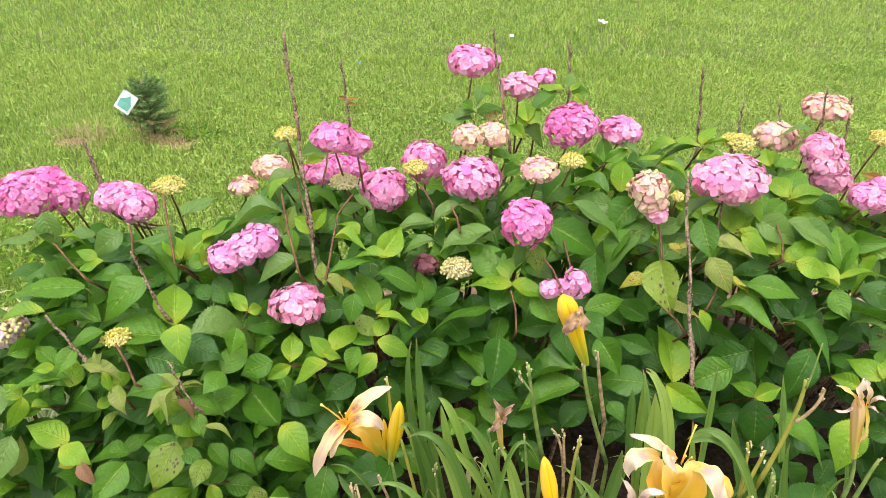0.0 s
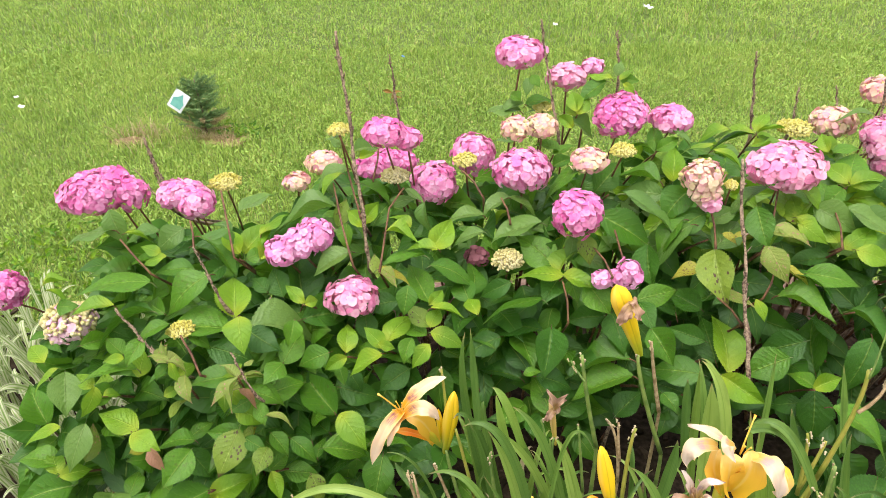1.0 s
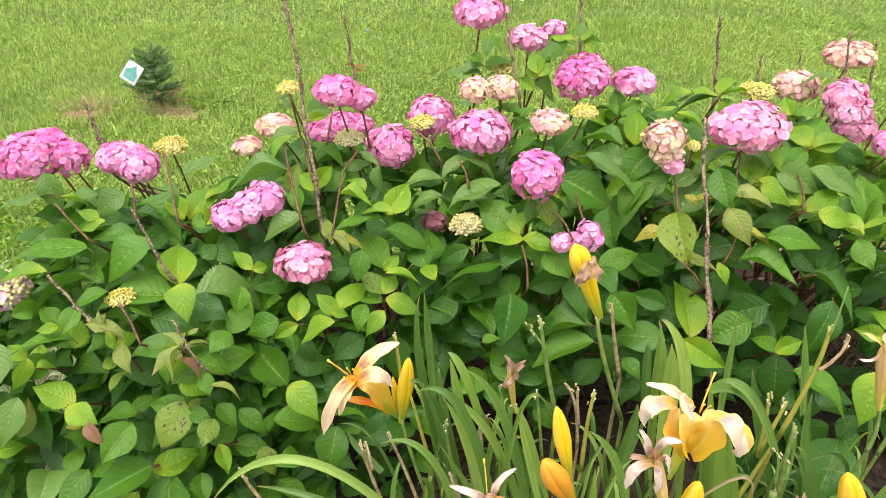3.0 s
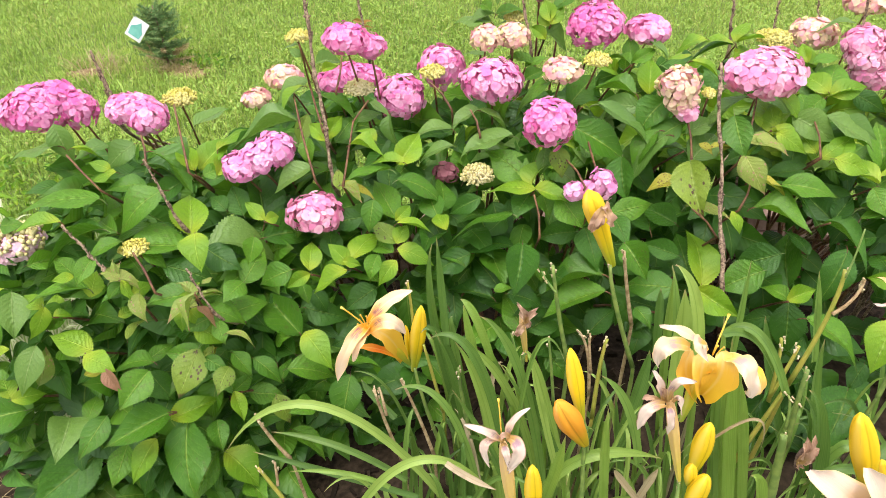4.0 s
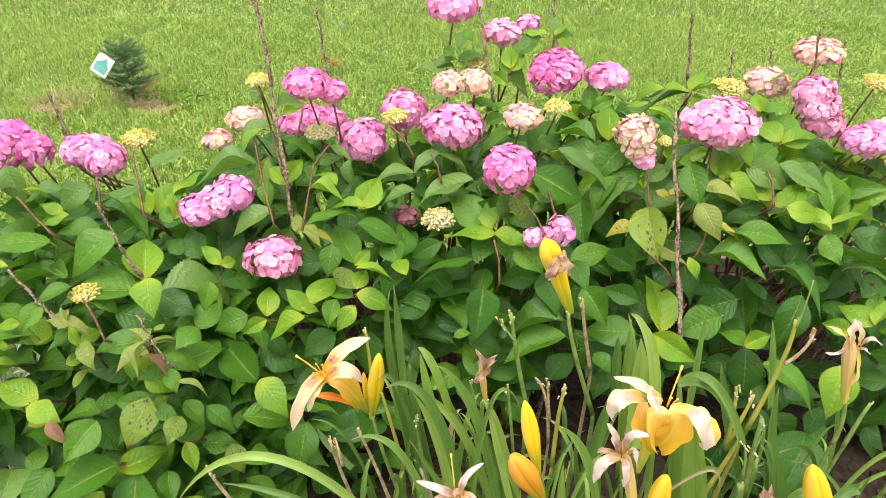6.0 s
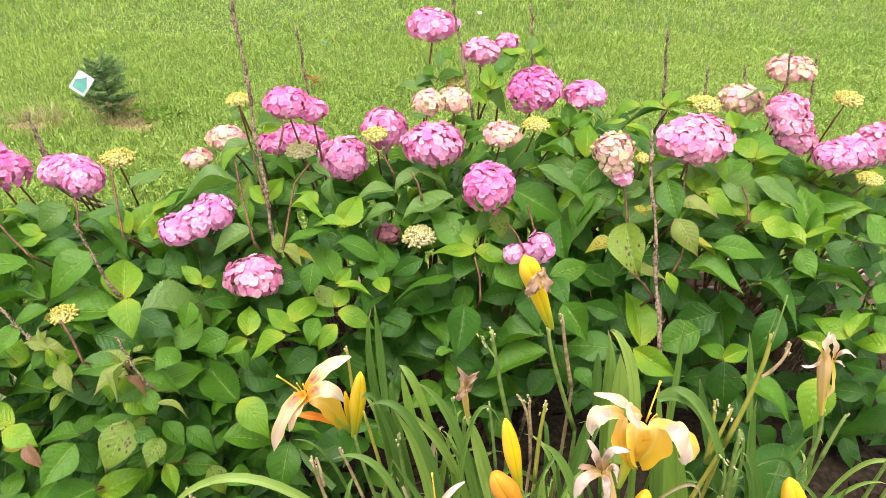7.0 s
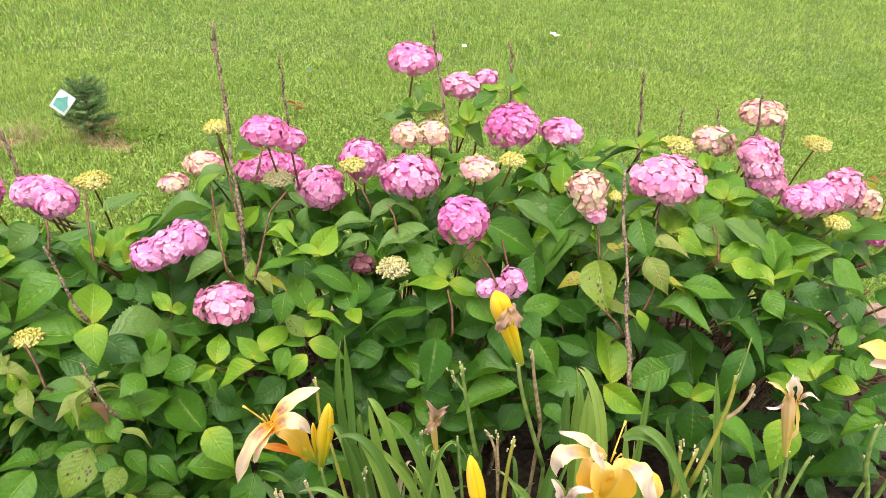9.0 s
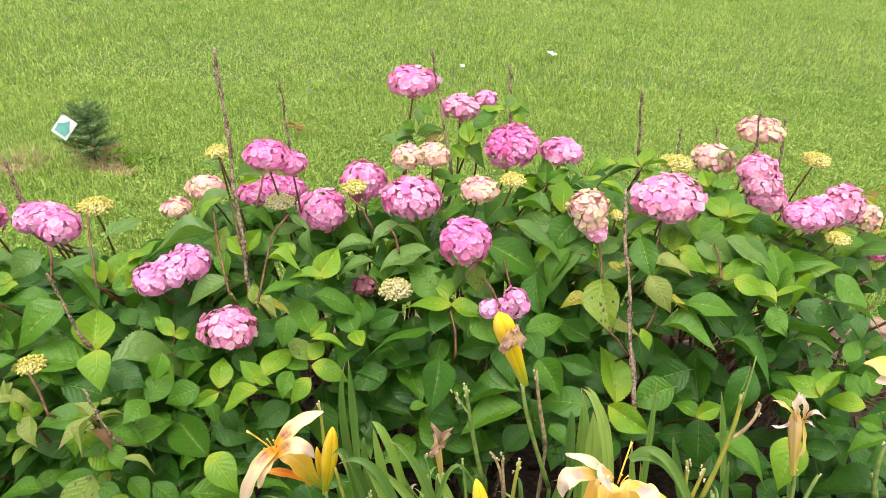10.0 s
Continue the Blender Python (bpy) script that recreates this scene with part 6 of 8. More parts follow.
leaf(right_bush, (1.068, 1.362, 0.728), (1.165, 1.298, 0.734), 0.67, "p", 38)
leaf(right_bush, (0.981, 1.309, 0.652), (1.066, 1.279, 0.658), 0.67, "p", 45)
leaf(right_bush, (1.101, 1.268, 0.617), (1.134, 1.302, 0.657), 0.66, "g", 16)
leaf(right_bush, (1.011, 1.197, 0.577), (0.963, 1.259, 0.587), 0.75, "y", 9)
leaf(right_bush, (1.009, 1.190, 0.584), (1.052, 1.226, 0.633), 0.69, "y", 55)
leaf(right_bush, (1.035, 1.229, 0.565), (1.062, 1.288, 0.600), 0.63, "g", 21)
leaf(right_bush, (1.158, 1.221, 0.554), (1.163, 1.273, 0.587), 0.76, "g", 21)
leaf(right_bush, (1.135, 1.226, 0.549), (1.121, 1.277, 0.574), 0.85, "g", 25)
leaf(right_bush, (1.357, 1.523, 0.689), (1.329, 1.589, 0.682), 0.86, "m", 22)
leaf(right_bush, (1.200, 1.525, 0.704), (1.236, 1.580, 0.732), 0.73, "m", 19)
leaf(right_bush, (1.270, 1.179, 0.271), (1.131, 1.250, 0.233), 0.66, "m", -25)
leaf(right_bush, (1.113, 1.181, 0.557), (1.051, 1.220, 0.547), 0.63, "y", 10)
leaf(right_bush, (1.190, 1.170, 0.469), (1.118, 1.183, 0.428), 0.63, "g", -39)
leaf(right_bush, (1.201, 1.308, 0.635), (1.192, 1.354, 0.616), 0.84, "p", 39)
leaf(middle_bush, (0.089, 1.854, 0.938), (0.019, 1.855, 0.920), 0.64, "p", -25)
leaf(middle_bush, (0.081, 1.847, 0.949), (0.053, 1.875, 0.962), 0.77, "g", 14)
leaf(middle_bush, (0.105, 1.894, 0.914), (0.169, 1.907, 0.935), 0.63, "p", -17)
leaf(middle_bush, (0.103, 1.843, 1.015), (0.098, 1.807, 0.993), 0.75, "p", 5)
leaf(middle_bush, (0.110, 1.847, 1.021), (0.128, 1.816, 1.009), 0.75, "g", -10)
leaf(middle_bush, (0.328, 1.873, 1.000), (0.268, 1.898, 1.007), 0.63, "y", -22)
leaf(middle_bush, (0.313, 1.869, 0.993), (0.244, 1.847, 0.951), 0.70, "g", -23)
leaf(middle_bush, (0.343, 1.871, 1.009), (0.351, 1.891, 1.043), 0.73, "p", 15)
leaf(middle_bush, (0.349, 1.852, 1.008), (0.393, 1.836, 1.007), 0.68, "g", -33)
leaf(middle_bush, (0.346, 1.835, 1.010), (0.377, 1.852, 1.033), 0.62, "y", 19)
leaf(middle_bush, (0.352, 1.815, 1.006), (0.381, 1.798, 0.989), 0.66, "y", -9)
leaf(middle_bush, (0.235, 1.822, 0.928), (0.224, 1.865, 0.969), 0.75, "y", 11)
leaf(left_bush, (-0.989, 1.032, 0.532), (-1.037, 1.084, 0.597), 0.67, "g", -20)
leaf(left_bush, (-0.996, 1.106, 0.649), (-1.038, 1.138, 0.669), 0.77, "y", -20)
leaf(left_bush, (-0.949, 0.967, 0.476), (-1.028, 0.979, 0.506), 0.69, "g", -42)
leaf(left_bush, (-0.923, 0.943, 0.434), (-1.002, 0.886, 0.454), 0.77, "g", 12)
leaf(left_bush, (-1.015, 1.223, 0.777), (-0.970, 1.251, 0.782), 0.65, "y", 46)
leaf(left_bush, (-1.002, 1.208, 0.773), (-0.951, 1.207, 0.754), 0.62, "y", 67)
leaf(left_bush, (-0.922, 0.986, 0.576), (-0.969, 0.950, 0.592), 0.68, "y", -28)
leaf(left_bush, (-0.932, 1.063, 0.673), (-0.968, 1.018, 0.673), 0.67, "y", -34)
leaf(right_bush, (1.238, 1.268, 0.617), (1.177, 1.302, 0.614), 0.79, "g", 13)
leaf(right_bush, (1.302, 1.392, 0.657), (1.274, 1.459, 0.643), 0.79, "m", 40)
leaf(right_bush, (1.234, 1.221, 0.517), (1.166, 1.213, 0.499), 0.79, "m", 0)
leaf(right_bush, (1.252, 1.170, 0.422), (1.178, 1.162, 0.403), 0.82, "m", 0)
leaf(right_bush, (1.187, 1.188, 0.478), (1.152, 1.223, 0.477), 0.85, "g", 16)
leaf(right_bush, (1.130, 1.216, 0.450), (1.077, 1.249, 0.446), 0.78, "m", 12)
leaf(right_bush, (1.111, 1.198, 0.393), (1.050, 1.235, 0.373), 0.78, "m", 3)
leaf(right_bush, (1.026, 1.177, 0.358), (0.978, 1.228, 0.363), 0.82, "m", 3)
leaf(right_bush, (1.437, 1.644, 0.722), (1.405, 1.692, 0.712), 0.83, "m", 26)
leaf(right_bush, (1.320, 1.286, 0.511), (1.268, 1.338, 0.502), 0.78, "m", 24)
leaf(right_bush, (1.365, 1.375, 0.617), (1.290, 1.373, 0.601), 0.76, "m", 3)
leaf(right_bush, (1.362, 1.247, 0.416), (1.292, 1.243, 0.401), 0.82, "m", -4)
leaf(right_bush, (1.382, 1.191, 0.276), (1.342, 1.245, 0.234), 0.85, "m", 15)
leaf(left_bush, (-0.540, 1.058, 0.654), (-0.568, 1.080, 0.680), 0.70, "k", -55)
leaf(left_bush, (-0.540, 1.062, 0.644), (-0.496, 1.088, 0.644), 0.66, "k", 45)
leaf(left_bush, (-0.525, 1.029, 0.672), (-0.568, 0.991, 0.676), 0.61, "k", -33)
leaf(left_bush, (-0.522, 1.028, 0.657), (-0.480, 1.014, 0.636), 0.68, "r", 51)
leaf(middle_bush, (-0.528, 1.053, 0.627), (-0.457, 1.065, 0.597), 0.61, "g", 33)
leaf(left_bush, (-0.518, 1.022, 0.697), (-0.536, 0.970, 0.662), 0.64, "k", -38)
leaf(left_bush, (-0.509, 1.037, 0.616), (-0.545, 1.004, 0.615), 0.77, "g", 6)
leaf(middle_bush, (-0.490, 1.028, 0.614), (-0.473, 0.992, 0.593), 0.75, "g", 14)
leaf(middle_bush, (-0.467, 1.002, 0.607), (-0.413, 1.000, 0.597), 0.65, "k", 51)
leaf(left_bush, (-0.682, 1.067, 0.694), (-0.715, 1.067, 0.716), 0.65, "k", -40)
leaf(left_bush, (-0.677, 1.060, 0.700), (-0.645, 1.069, 0.685), 0.66, "k", 40)
leaf(left_bush, (-0.672, 1.051, 0.704), (-0.645, 1.030, 0.674), 0.62, "y", 56)
leaf(left_bush, (-0.691, 1.077, 0.691), (-0.709, 1.102, 0.716), 0.63, "k", 29)
leaf(left_bush, (-0.690, 1.075, 0.675), (-0.715, 1.050, 0.660), 0.64, "g", -7)
leaf(left_bush, (-0.529, 1.004, 0.536), (-0.518, 1.028, 0.545), 0.76, "s", -11)
leaf(left_bush, (-0.532, 1.008, 0.526), (-0.612, 1.011, 0.540), 0.63, "g", 1)
leaf(left_bush, (-0.526, 0.998, 0.538), (-0.483, 0.983, 0.522), 0.71, "g", -2)
leaf(left_bush, (-0.530, 1.089, 0.663), (-0.515, 1.106, 0.668), 0.69, "k", 16)
leaf(middle_bush, (0.479, 1.524, 0.846), (0.419, 1.484, 0.795), 0.85, "g", -10)
leaf(middle_bush, (0.508, 1.470, 0.814), (0.426, 1.447, 0.772), 0.72, "g", -5)
leaf(middle_bush, (0.474, 1.442, 0.801), (0.382, 1.411, 0.747), 0.67, "p", -40)
leaf(right_bush, (0.689, 1.490, 0.763), (0.730, 1.527, 0.804), 0.69, "p", 39)
leaf(right_bush, (0.729, 1.472, 0.784), (0.726, 1.524, 0.832), 0.78, "y", 20)
leaf(right_bush, (0.719, 1.436, 0.807), (0.761, 1.387, 0.797), 0.65, "y", -22)
leaf(right_bush, (0.727, 1.477, 0.791), (0.762, 1.503, 0.829), 0.66, "y", 36)
leaf(right_bush, (0.645, 1.413, 0.798), (0.729, 1.387, 0.797), 0.66, "k", 25)
leaf(right_bush, (0.629, 1.357, 0.790), (0.651, 1.293, 0.756), 0.72, "k", -26)
leaf(right_bush, (0.772, 1.493, 0.818), (0.847, 1.431, 0.796), 0.70, "p", -23)
leaf(right_bush, (0.834, 1.538, 0.786), (0.822, 1.594, 0.834), 0.76, "g", 26)
leaf(right_bush, (0.897, 1.594, 0.822), (0.962, 1.586, 0.858), 0.74, "y", -3)
leaf(right_bush, (0.894, 1.603, 0.824), (0.848, 1.655, 0.856), 0.68, "y", 15)
leaf(right_bush, (0.620, 1.451, 0.841), (0.632, 1.380, 0.784), 0.70, "g", -30)
leaf(right_bush, (0.862, 1.437, 0.737), (0.825, 1.489, 0.773), 0.63, "g", 21)
leaf(right_bush, (0.841, 1.400, 0.761), (0.887, 1.431, 0.803), 0.77, "y", 5)
leaf(right_bush, (0.833, 1.374, 0.775), (0.903, 1.345, 0.767), 0.68, "y", -18)
leaf(right_bush, (0.727, 1.355, 0.722), (0.816, 1.308, 0.735), 0.60, "g", -12)
leaf(right_bush, (0.877, 1.484, 0.806), (0.935, 1.433, 0.803), 0.75, "p", -17)
leaf(right_bush, (0.567, 1.417, 0.778), (0.618, 1.418, 0.791), 0.67, "d", 44)
shoot(left_bush, (-0.535, 1.055, 0.665), (-0.56, 1.22, 0.20))
shoot(left_bush, (-0.680, 1.065, 0.690), (-0.70, 1.25, 0.20))
shoot(left_bush, (-0.572, 1.185, 0.710), (-0.606, 1.465, 0.370))
shoot(middle_bush, (0.168, 1.341, 0.715), (0.143, 1.621, 0.375))
shoot(middle_bush, (-0.430, 1.251, 0.703), (-0.365, 1.531, 0.363))
shoot(middle_bush, (-0.140, 1.227, 0.636), (-0.119, 1.507, 0.296))
shoot(right_bush, (0.540, 1.200, 0.549), (0.594, 1.480, 0.209))
shoot(right_bush, (0.723, 1.168, 0.536), (0.749, 1.448, 0.196))
shoot(middle_bush, (0.442, 1.737, 0.841), (0.375, 2.017, 0.501))
shoot(right_bush, (0.720, 1.797, 0.866), (0.747, 2.077, 0.526))
shoot(right_bush, (0.885, 1.594, 0.812), (0.887, 1.874, 0.472))
shoot(right_bush, (0.933, 1.349, 0.716), (0.928, 1.629, 0.376))
shoot(middle_bush, (-0.325, 1.162, 0.625), (-0.276, 1.442, 0.285))
shoot(middle_bush, (-0.244, 1.179, 0.633), (-0.207, 1.459, 0.293))
shoot(middle_bush, (-0.134, 1.257, 0.692), (-0.114, 1.537, 0.352))
shoot(left_bush, (-0.590, 1.328, 0.776), (-0.622, 1.608, 0.436))
shoot(right_bush, (0.721, 1.473, 0.792), (0.748, 1.753, 0.452))
shoot(right_bush, (0.649, 1.416, 0.754), (0.686, 1.696, 0.414))
shoot(left_bush, (-0.614, 0.941, 0.424), (-0.642, 1.221, 0.084))
shoot(middle_bush, (-0.481, 0.983, 0.445), (-0.409, 1.263, 0.105))
shoot(left_bush, (-0.776, 0.997, 0.552), (-0.779, 1.277, 0.212))
shoot(right_bush, (0.824, 1.290, 0.661), (0.835, 1.570, 0.321))
shoot(right_bush, (0.820, 1.415, 0.753), (0.832, 1.695, 0.413))
shoot(left_bush, (-0.835, 1.036, 0.618), (-0.830, 1.316, 0.278))
shoot(left_bush, (-0.540, 1.059, 0.623), (-0.579, 1.339, 0.283))
shoot(left_bush, (-0.936, 0.941, 0.471), (-0.916, 1.221, 0.131))
shoot(middle_bush, (0.168, 1.719, 0.845), (0.143, 1.999, 0.505))
shoot(middle_bush, (0.238, 1.823, 0.916), (0.203, 2.103, 0.576))
shoot(middle_bush, (0.302, 1.596, 0.794), (0.256, 1.876, 0.454))
shoot(middle_bush, (0.519, 1.440, 0.759), (0.441, 1.720, 0.419))
stalk(middle_bush, (-0.359, 1.527, 0.994), (-0.369, 1.604, 0.859), (-0.315, 1.442, 0.820), (-0.315, 1.542, 0.700))
stalk(middle_bush, (-0.400, 1.556, 0.853), (-0.361, 1.429, 0.816), (-0.321, 1.323, 0.761), (-0.321, 1.423, 0.641))
stalk(middle_bush, (-0.292, 1.660, 0.907), (-0.293, 1.621, 0.881), (-0.302, 1.582, 0.847), (-0.302, 1.682, 0.727))
stalk(middle_bush, (-0.220, 1.550, 0.842), (-0.251, 1.489, 0.819), (-0.257, 1.305, 0.757), (-0.257, 1.405, 0.637))
stalk(left_bush, (-0.731, 1.419, 0.826), (-0.717, 1.389, 0.809), (-0.710, 1.358, 0.784), (-0.710, 1.458, 0.664))
stalk(left_bush, (-0.681, 1.520, 0.852), (-0.627, 1.391, 0.826), (-0.594, 1.310, 0.794), (-0.594, 1.410, 0.674))
stalk(left_bush, (-0.876, 1.347, 0.818), (-0.827, 1.302, 0.802), (-0.779, 1.267, 0.776), (-0.779, 1.367, 0.656))
stalk(right_bush, (0.699, 1.547, 0.859), (0.654, 1.424, 0.794), (0.629, 1.392, 0.754), (0.629, 1.492, 0.634))
stalk(middle_bush, (0.516, 1.469, 0.842), (0.525, 1.432, 0.802), (0.527, 1.394, 0.754), (0.527, 1.494, 0.634))
stalk(right_bush, (0.650, 1.347, 0.738), (0.642, 1.330, 0.713), (0.626, 1.314, 0.681), (0.626, 1.414, 0.561))
stalk(middle_bush, (0.298, 1.479, 0.781), (0.300, 1.360, 0.777), (0.309, 1.261, 0.760), (0.309, 1.361, 0.640))
stalk(middle_bush, (0.241, 1.388, 0.771), (0.259, 1.330, 0.775), (0.269, 1.273, 0.771), (0.269, 1.373, 0.651))
stalk(middle_bush, (-0.074, 1.604, 0.863), (-0.042, 1.560, 0.852), (-0.018, 1.515, 0.832), (-0.018, 1.615, 0.712))
stalk(middle_bush, (0.025, 1.523, 0.828), (0.040, 1.496, 0.813), (0.048, 1.468, 0.790), (0.048, 1.568, 0.670))
stalk(left_bush, (-0.672, 1.124, 0.717), (-0.640, 1.089, 0.696), (-0.615, 1.055, 0.667), (-0.615, 1.155, 0.547))
stalk(right_bush, (0.811, 1.477, 0.820), (0.814, 1.434, 0.798), (0.809, 1.391, 0.767), (0.809, 1.491, 0.647))
stalk(middle_bush, (0.509, 1.283, 0.707), (0.543, 1.272, 0.680), (0.569, 1.261, 0.646), (0.569, 1.361, 0.526))
stalk(middle_bush, (0.166, 1.317, 0.724), (0.176, 1.286, 0.692), (0.178, 1.256, 0.651), (0.178, 1.356, 0.531))

LEFT_CORE, MIDDLE_CORE, RIGHT_CORE = (1.50, 0.58, 0.575), (1.70, 0.58, 0.655), (1.80, 0.66, 0.685)
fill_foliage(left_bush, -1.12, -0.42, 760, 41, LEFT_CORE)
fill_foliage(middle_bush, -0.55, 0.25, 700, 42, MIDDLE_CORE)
# only the darkest leaf colour here: shade of the hollows put into colour
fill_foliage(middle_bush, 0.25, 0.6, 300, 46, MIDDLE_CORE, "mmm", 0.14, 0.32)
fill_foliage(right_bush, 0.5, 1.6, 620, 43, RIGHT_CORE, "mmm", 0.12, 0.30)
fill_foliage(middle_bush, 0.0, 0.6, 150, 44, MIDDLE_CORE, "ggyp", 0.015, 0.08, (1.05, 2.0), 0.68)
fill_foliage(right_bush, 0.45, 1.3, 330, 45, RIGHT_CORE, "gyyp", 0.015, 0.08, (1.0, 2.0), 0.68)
cane_fan(left_bush, -1.0, -0.45, 16, 51, LEFT_CORE)
cane_fan(middle_bush, -0.5, 0.55, 34, 52, MIDDLE_CORE)
cane_fan(right_bush, 0.5, 1.6, 58, 53, RIGHT_CORE)


# ---- the daylilies ----
left_lily = thing("daylily_plant", (0.02, 0.92, 0.02), "daylily clump with peach flowers, buds and strap leaves", "daylily", "daylilies")
right_lily = thing("daylily_plant", (0.55, 0.85, 0.02), "daylily clump with golden flowers and withered blooms", "daylily", "daylilies")

open_lily = blossom(left_lily, "flower", (-0.178, 1.000, 0.609), "open peach daylily flower with purple eye")
petal_curve(open_lily, (-0.178, 1.000, 0.637), (-0.142, 1.010, 0.688), (-0.093, 1.050, 0.679), 0.0270, PEACH, 0.25, 0.10)
petal_curve(open_lily, (-0.177, 1.000, 0.634), (-0.211, 0.945, 0.643), (-0.248, 0.955, 0.515), 0.0270, PEACH, 0.25, 0.12)
petal_curve(open_lily, (-0.175, 1.000, 0.622), (-0.196, 0.955, 0.633), (-0.206, 0.950, 0.581), 0.0203, PEACH, 0.30, 0.14)
petal_curve(open_lily, (-0.182, 0.995, 0.614), (-0.135, 0.960, 0.694), (-0.104, 0.980, 0.629), 0.0293, PEACH, 0.30, 0.12)
petal_curve(open_lily, (-0.121, 1.040, 0.486), (-0.137, 0.990, 0.616), (-0.177, 0.995, 0.620), 0.0383, GOLD, 0.70, 0.06)
petal_curve(open_lily, (-0.122, 1.030, 0.500), (-0.162, 1.000, 0.567), (-0.210, 0.990, 0.580), 0.0158, RED_GOLD, 0.50, 0.06)
stamen(open_lily, (-0.178, 0.990, 0.632), (-0.220, 0.970, 0.708), 0.0016)
stamen(open_lily, (-0.179, 0.985, 0.640), (-0.186, 0.970, 0.688))
stamen(open_lily, (-0.182, 0.985, 0.637), (-0.189, 0.970, 0.676))
stamen(open_lily, (-0.176, 0.985, 0.643), (-0.175, 0.970, 0.685))
stamen(open_lily, (-0.179, 0.985, 0.633), (-0.194, 0.970, 0.664))
pod("flower_tube", open_lily, (-0.105, 1.050, 0.460), (-0.141, 1.020, 0.561), 0.0248, LIME, "yellow-green flower tube", fat=0.7)
pod("bud", left_lily, (-0.102, 1.050, 0.444), (-0.076, 1.040, 0.644), 0.0327, BUD_YELLOW, "closed yellow daylily bud", fat=0.55)
pod("bud", left_lily, (-0.108, 1.060, 0.451), (-0.113, 1.060, 0.571), 0.0142, BUD_YELLOW, "small green-yellow daylily bud", fat=0.55)
scape(left_lily, (-0.034, 1.040, 0.000), (-0.038, 1.009, 0.186), (-0.042, 1.010, 0.202), 0.0048, SCAPE)
scape(left_lily, (-0.042, 1.010, 0.202), (-0.089, 1.020, 0.395), (-0.097, 1.030, 0.472), 0.0044, SCAPE, 0, "")
scape(left_lily, (-0.094, 1.040, 0.585), (-0.097, 1.050, 0.640), (-0.102, 1.060, 0.691), 0.0033, SCAPE_OLIVE, 3, "")
scape(left_lily, (-0.034, 1.040, 0.000), (-0.036, 1.009, 0.337), (-0.038, 1.010, 0.349), 0.0042, SCAPE_OLIVE)
scape(left_lily, (-0.038, 1.010, 0.349), (-0.063, 1.020, 0.491), (-0.075, 1.030, 0.545), 0.0039, SCAPE_OLIVE, 0, "")
pod("bud", left_lily, (0.306, 1.100, 0.700), (0.236, 1.080, 0.893), 0.0400, BUD_YELLOW, "yellow spent daylily bud with brown tip", fat=0.8)
spent_bloom = blossom(left_lily, "withered_flower", (0.262, 1.060, 0.847), "brown withered petals folded on the yellow bud")
petal(spent_bloom, (0.262, 1.060, 0.871), (0.243, 1.050, 0.823), 0.0196, 0.16, WITHERED_BROWN, 0.5, 0.34)
petal(spent_bloom, (0.262, 1.060, 0.871), (0.281, 1.050, 0.833), 0.0196, 0.16, WITHERED_BROWN, 0.5, 0.34)
petal(spent_bloom, (0.262, 1.060, 0.871), (0.253, 1.050, 0.830), 0.0196, 0.16, WITHERED_BROWN, 0.5, 0.34)
petal(spent_bloom, (0.262, 1.060, 0.871), (0.270, 1.050, 0.873), 0.0196, 0.16, WITHERED_BROWN, 0.5, 0.34)
scape(left_lily, (0.388, 1.090, 0.000), (0.382, 1.059, 0.426), (0.376, 1.060, 0.443), 0.0053, SCAPE)
scape(left_lily, (0.376, 1.060, 0.443), (0.300, 1.070, 0.659), (0.297, 1.080, 0.716), 0.0048, SCAPE, 3, "")
scape(left_lily, (0.363, 1.100, 0.000), (0.361, 1.069, 0.554), (0.358, 1.070, 0.563), 0.0043, SCAPE_DRY)
scape(left_lily, (0.358, 1.070, 0.563), (0.335, 1.080, 0.660), (0.322, 1.090, 0.744), 0.0040, SCAPE_DRY, 4, "dry brown scape")
scape(left_lily, (0.235, 1.070, 0.000), (0.232, 1.039, 0.471), (0.229, 1.040, 0.483), 0.0052, SCAPE)
scape(left_lily, (0.229, 1.040, 0.483), (0.200, 1.050, 0.606), (0.181, 1.060, 0.733), 0.0047, SCAPE, 4, "")
scape(left_lily, (0.189, 1.030, 0.687), (0.170, 1.040, 0.708), (0.159, 1.050, 0.728), 0.0022, SCAPE, 4, "")
scape(left_lily, (0.201, 1.010, 0.000), (0.200, 0.979, 0.396), (0.199, 0.980, 0.408), 0.0036, SCAPE)
scape(left_lily, (0.199, 0.980, 0.408), (0.185, 0.990, 0.542), (0.178, 1.000, 0.593), 0.0033, SCAPE, 3, "")
scape(left_lily, (0.267, 0.990, 0.000), (0.265, 0.959, 0.458), (0.264, 0.960, 0.469), 0.0034, SCAPE_DRY)
scape(left_lily, (0.264, 0.960, 0.469), (0.256, 0.970, 0.616), (0.228, 0.980, 0.637), 0.0032, SCAPE_DRY, 4, "dry brown scape")
scape(left_lily, (0.261, 0.960, 0.538), (0.252, 0.970, 0.602), (0.253, 0.980, 0.629), 0.0029, SCAPE_DRY, 3, "dry brown scape")
scape(left_lily, (0.276, 0.980, 0.000), (0.276, 0.949, 0.394), (0.276, 0.950, 0.409), 0.0047, SCAPE_OLIVE)
scape(left_lily, (0.276, 0.950, 0.409), (0.274, 0.960, 0.594), (0.285, 0.970, 0.624), 0.0043, SCAPE_OLIVE, 4, "")
pod("bud", left_lily, (0.147, 1.080, 0.439), (0.128, 1.090, 0.588), 0.0143, TUBE, "withered tan daylily bud", fat=0.5, ribs=6)
